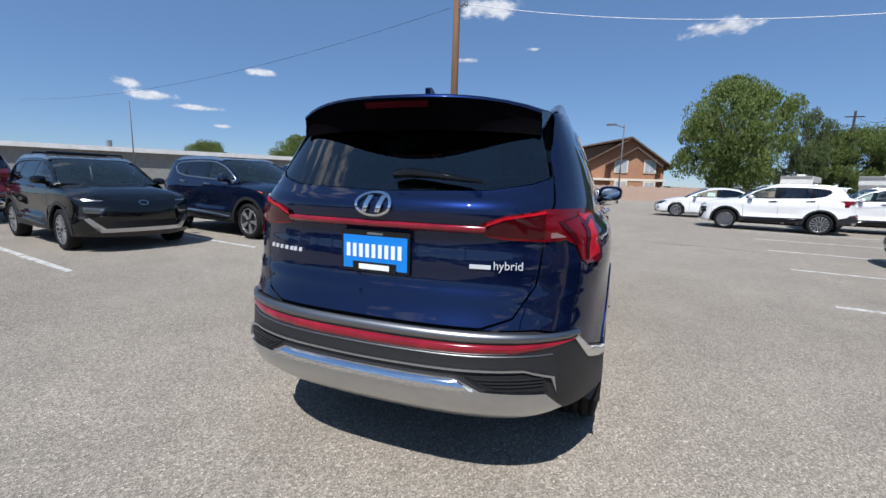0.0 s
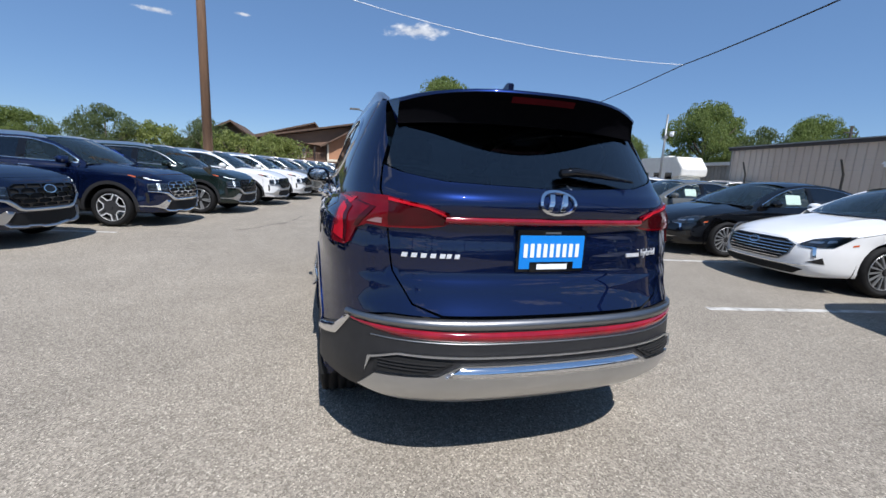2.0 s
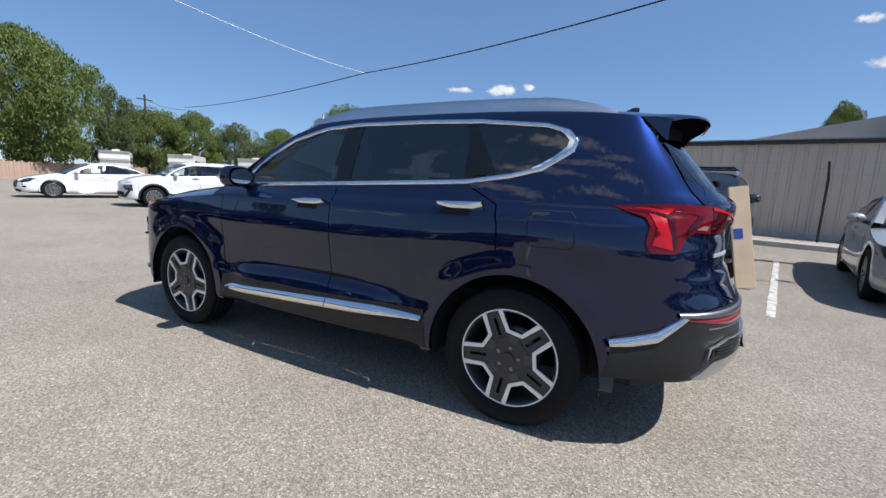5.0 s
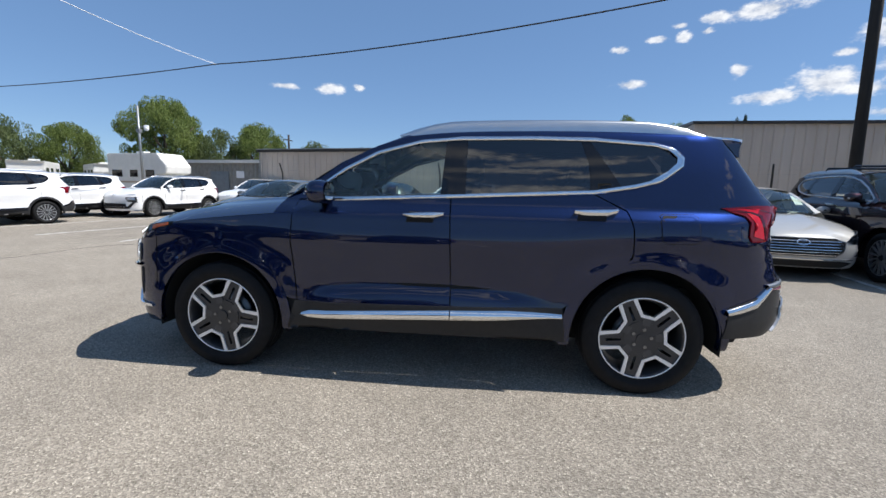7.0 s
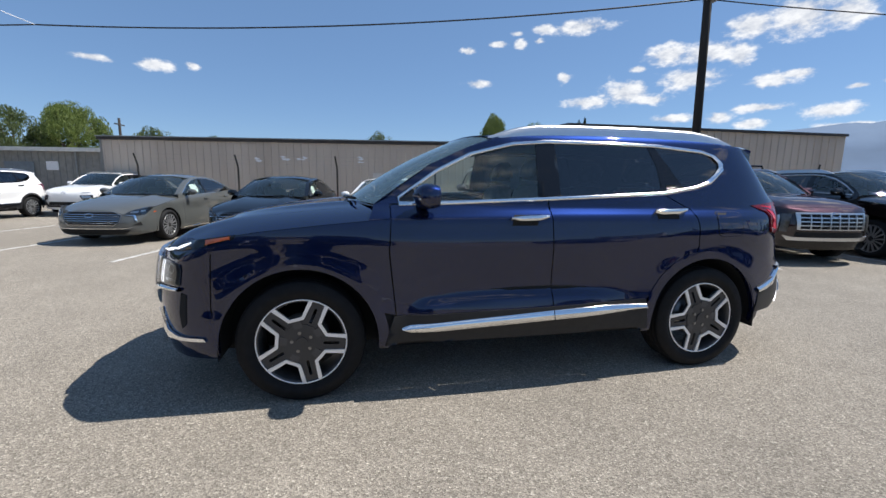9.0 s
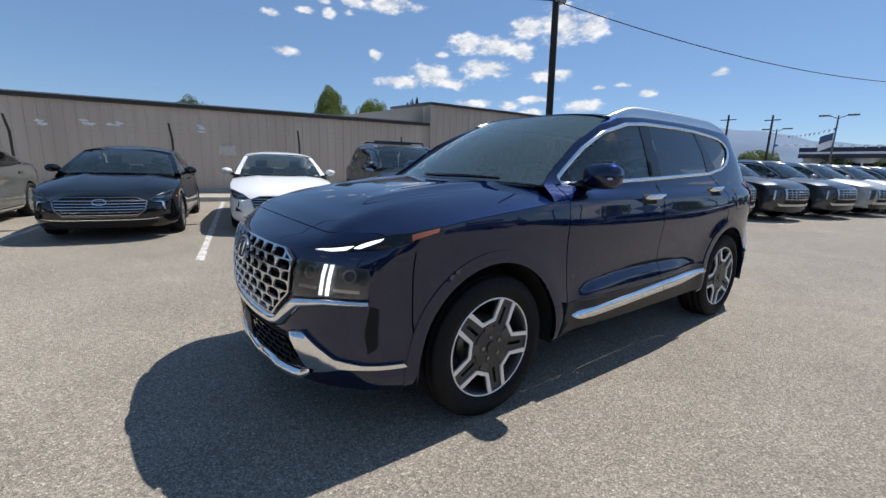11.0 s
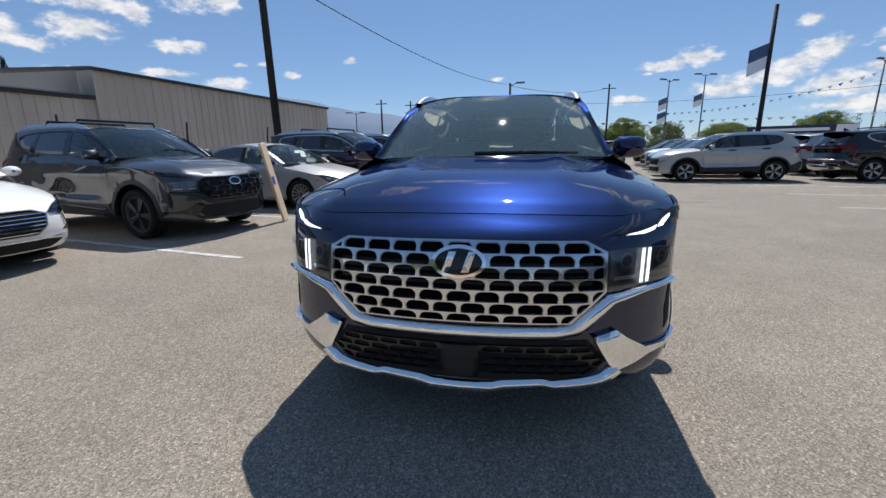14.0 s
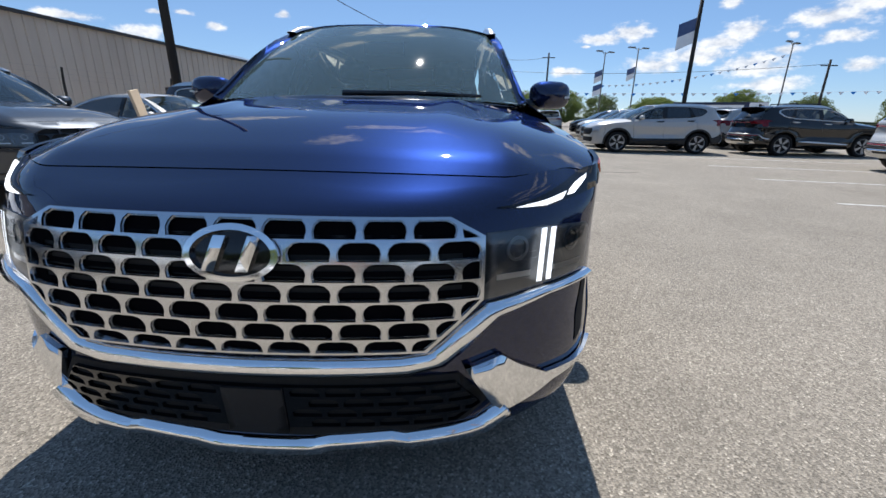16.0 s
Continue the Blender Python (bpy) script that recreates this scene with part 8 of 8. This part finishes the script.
# ---- dealer buildings at the far end ----
sr = empty("showroom", Matrix.Translation((9.0, -68.0, 0)) @ Matrix.Rotation(radians(-8), 4, "Z"), "far white showroom with a dark blue roof band", "building")
part("wall", boxed(-6, -8, 0, 6, 0, 3.6), M_ROOFWHITE, sr)
part("roof_band", boxed(-6.4, -8.4, 3.6, 6.4, 0.5, 4.9), M_SIGN, sr, "dark blue roof band")
for i in range(8):
    part("window", boxed(-5.6 + i * 1.45, 0.0, 0.4, -4.4 + i * 1.45, 0.05, 3.0), M_GLOSSBLACK, sr)
part("band_stripe", boxed(-6.4, 0.5, 4.1, 6.4, 0.54, 4.35), M_BANNERWHITE, sr)
ds = empty("dealer_sign", Matrix.Translation((-29.2, -48.4, 0)) @ Matrix.Rotation(radians(-30), 4, "Z"), "long dark blue sign board with a pale lettering bar", "sign")
part("board", boxed(-4.6, -0.1, 2.35, 4.6, 0.1, 3.25), M_SIGN, ds)
part("lettering_bar", boxed(-2.4, 0.1, 2.65, 4.0, 0.13, 2.95), M_BANNERWHITE, ds)
part("pale_half", boxed(-4.6, 0.1, 2.4, -2.9, 0.12, 3.2), M_BANNERWHITE, ds)
for x in (-4, 0, 4):
    part("leg", boxed(x - 0.08, -0.08, 0, x + 0.08, 0.08, 2.35), M_GALV, ds)
wb = empty("white_building", Matrix.Translation((-50, -33.0, 0)) @ Matrix.Rotation(radians(42), 4, "Z"), "far white building with a blue panel", "building")
part("wall", boxed(-7, -7, 0, 6, 0, 5.4), M_ROOFWHITE, wb)
part("panel", boxed(-3.2, 0, 4.2, 5, 0.1, 5.9), M_SIGN, wb, "dark blue panel")
part("window_band", boxed(-6, 0, 1.6, 5, 0.06, 2.4), M_GLOSSBLACK, wb)

# ---- mountains and scrub far away ----
bm = bmesh.new()
rows = []
for a in np.linspace(95, 215, 121):
    d = 1500.0
    hz = 150 * math.exp(-(((a - 146) / 26) ** 2)) + 20 + 14 * noise.noise(Vector((a * 0.13, 2.0, 0))) + 6 * noise.noise(Vector((a * 0.5, 5.0, 0)))
    if a > 172:
        hz *= max(0.12, 1 - (a - 172) / 30)
    p = Vector((math.sin(radians(a)), math.cos(radians(a)), 0))
    rows.append([p * d * 0.75, p * d * 0.9 + Vector((0, 0, max(3, hz) * 0.55 + 10 * noise.noise(Vector((a * 0.3, 9, 1))))), p * d + Vector((0, 0, max(5, hz))), p * d * 1.2])
mt = loft("mountains", rows, M_MOUNTAIN, None)
tagged(mt, "hazy blue mountain ridge on the horizon", "mountains", kind="structure")
mt2 = loft("backdrop", [[Vector((math.sin(radians(a)), math.cos(radians(a)), 0)) * 420 + Vector((0, 0, z)) for z in (-1, 2.5 + 6 * abs(noise.noise(Vector((a * 0.09, 1, 3)))) + 3 * abs(noise.noise(Vector((a * 0.8, 4, 3)))), 2.0)] for a in range(0, 361, 2)], M_FIELD, None)
tagged(mt2, "distant line of scrub and trees", "backdrop", kind="structure")

# ---- parked cars ----
def at(x, y, head):
    """A car's pose: heading 0 faces +y, 90 faces -x."""
    return Matrix.Translation((x, y, 0)) @ Matrix.Rotation(radians(head), 4, "Z")


def scaled(ob, sx, sy, sz, m):
    ob.matrix_basis = m @ Matrix.Diagonal((sx, sy, sz, 1))
    return ob


RIGHT, LEFT = 79, -101
G_R, G_L = "cars parked along the warehouse", "cars parked along the opposite row"
# along the warehouse
sedan("white mid-size sedan with a wide barred grille", M_WHITE, group=G_R).matrix_basis = at(7.40, 0.10, 77)
sedan("black mid-size sedan with a bright barred grille", M_BLACK, group=G_R).matrix_basis = at(7.80, 2.70, RIGHT)
sedan("grey mid-size sedan with a bright barred grille", M_GREY, group=G_R).matrix_basis = at(8.35, 5.58, RIGHT)
sedan("silver mid-size sedan behind the wooden board", M_SILVER, group=G_R).matrix_basis = at(5.59, -5.54, RIGHT)
suv("dark grey SUV with black wheels and roof bars", M_GUN, False, "dark", True, "black", M_GLOSSBLACK, G_R, False).matrix_basis = at(6.41, -2.44, RIGHT)
boxy = suv("plum-black large SUV with an upright bright grille", M_MAROON, False, "dark", True, "multi", M_SATIN, G_R, False, M_MAROON, "boxy", "large_suv")
scaled(boxy, 1.04, 1.045, 1.03, at(4.55, -7.45, RIGHT))
boxy2 = suv("black large SUV with an upright bright grille", M_BLACK, False, "dark", False, "multi", M_SATIN, G_R, False, M_BLACK, "boxy", "large_suv")
scaled(boxy2, 1.04, 1.045, 1.03, at(4.0, -10.0, RIGHT))
boxy3 = suv("silver-grey large SUV with an upright bright grille", M_SILVER, False, "dark", False, "multi", M_SATIN, G_R, False, M_SILVER, "boxy", "large_suv")
scaled(boxy3, 1.04, 1.045, 1.03, at(2.45, -17.85, RIGHT))
boxy4 = suv("gunmetal large SUV with an upright bright grille", M_GUN, False, "dark", False, "multi", M_SATIN, G_R, False, M_GUN, "boxy", "large_suv")
scaled(boxy4, 1.04, 1.045, 1.03, at(2.96, -15.25, RIGHT))
for n, src in ((2, boxy4), (5, boxy3), (6, boxy4), (7, boxy2), (8, boxy3), (9, boxy4), (10, boxy3), (11, boxy2), (12, boxy4)):
    copy_thing(src, at(4.55 - 0.506 * n, -7.45 - 2.6 * n, RIGHT))
# white crossovers past the sedans
kw = suv("white compact crossover with dark lower trim", M_WHITE, False, "dark", False, "multi", M_GLOSSBLACK, G_R, False, M_TRIM, "soft", "crossover")
scaled(kw, 0.95, 0.90, 0.915, at(6.55, 13.75, 74))
for x, y, a in ((12.2, 12.6, 80), (9.9, 14.9, 80), (15.2, 10.2, 80)):
    copy_thing(kw, at(x, y, a))
sedan("white far sedan near the end of the lane", M_WHITE, group=G_R).matrix_basis = at(6.1, 19.6, 76)
# the opposite row
kb2 = suv("black compact crossover with silver bumper bar and roof rack", M_BLACK, False, "dark", True, "multi", M_GLOSSBLACK, G_L, False, M_TRIM, "soft", "crossover")
scaled(kb2, 0.95, 0.90, 0.915, at(-8.3, 1.5, LEFT - 1))
suv("navy blue SUV with five-spoke alloy wheels", M_NAVY, False, "dark", False, "five", M_SATIN, G_L, True).matrix_basis = at(-7.05, 4.06, LEFT)
suv("blue SUV with a bright honeycomb grille", M_BLUE, False, "bright", False, "star", M_CHROME, G_L, True).matrix_basis = at(-5.99, 6.65, LEFT)
gsuv = suv("dark green SUV with a black grille", M_GREEN, False, "dark", False, "five", M_SATIN, G_L, True)
gsuv.matrix_basis = at(-5.14, 9.24, LEFT)
wsuv = suv("white SUV with a black grille", M_WHITE, False, "dark", False, "five", M_SATIN, G_L, True)
wsuv.matrix_basis = at(-4.45, 12.0, LEFT)
copy_thing(wsuv, at(-3.78, 14.75, LEFT))
gr2 = suv("grey SUV with a black grille", M_GREY, False, "dark", False, "five", M_SATIN, G_L, True)
gr2.matrix_basis = at(-3.15, 17.45, LEFT)
for n, src in ((1, gr2), (2, gsuv), (3, gsuv), (4, wsuv), (5, gsuv)):
    copy_thing(src, at(-3.15 + 0.58 * n, 17.45 + 2.7 * n, LEFT))
dred = suv("dark red SUV parked behind the black crossover", M_RED, False, "dark", False, "five", M_GLOSSBLACK, G_L, False)
dred.matrix_basis = at(-14.6, 1.9, RIGHT)
tuc = suv("silver-white crossover with its tail to the lane", M_SILVER, False, "dark", True, "five", M_SATIN, G_L, False, M_TRIM, "soft", "crossover")
scaled(tuc, 0.97, 0.95, 0.97, at(-12.9, -7.4, RIGHT))
# across the lane towards the far end
edge = suv("pale silver crossover parked side-on with dark sills", M_SILVER, False, "dark", False, "five", M_GLOSSBLACK, G_L, False, M_TRIM, "wide", "crossover")
scaled(edge, 1.0, 0.99, 0.98, at(-7.35, -13.35, -92))
blk = suv("black SUV parked tail to tail with a crossover", M_BLACK, False, "dark", True, "five", M_SATIN, G_L, False, M_BLACK, "wide", "large_suv")
scaled(blk, 1.02, 1.03, 1.0, at(-12.95, -13.4, 93))
lbl = suv("light blue crossover in the far row", M_LTBLUE, False, "dark", False, "five", M_GLOSSBLACK, G_L, False, M_TRIM, "wide", "crossover")
scaled(lbl, 0.96, 0.92, 0.93, at(-7.95, -16.0, -95))
copy_thing(lbl, at(-8.5, -18.7, -96))
for n in range(2, 7):
    copy_thing((edge, lbl, blk, edge, lbl)[n - 2], at(-8.1 - 0.5 * n, -16.1 - 2.65 * n, -98))
for n in range(1, 6):
    copy_thing((edge, blk, lbl, edge, blk)[n - 1], at(-13.1 - 0.5 * n, -13.6 - 2.65 * n, 84))
far = copy_thing(edge, at(-6.3, -28.5, 176))
far["label"] = "pale crossover seen from behind in the far lane"
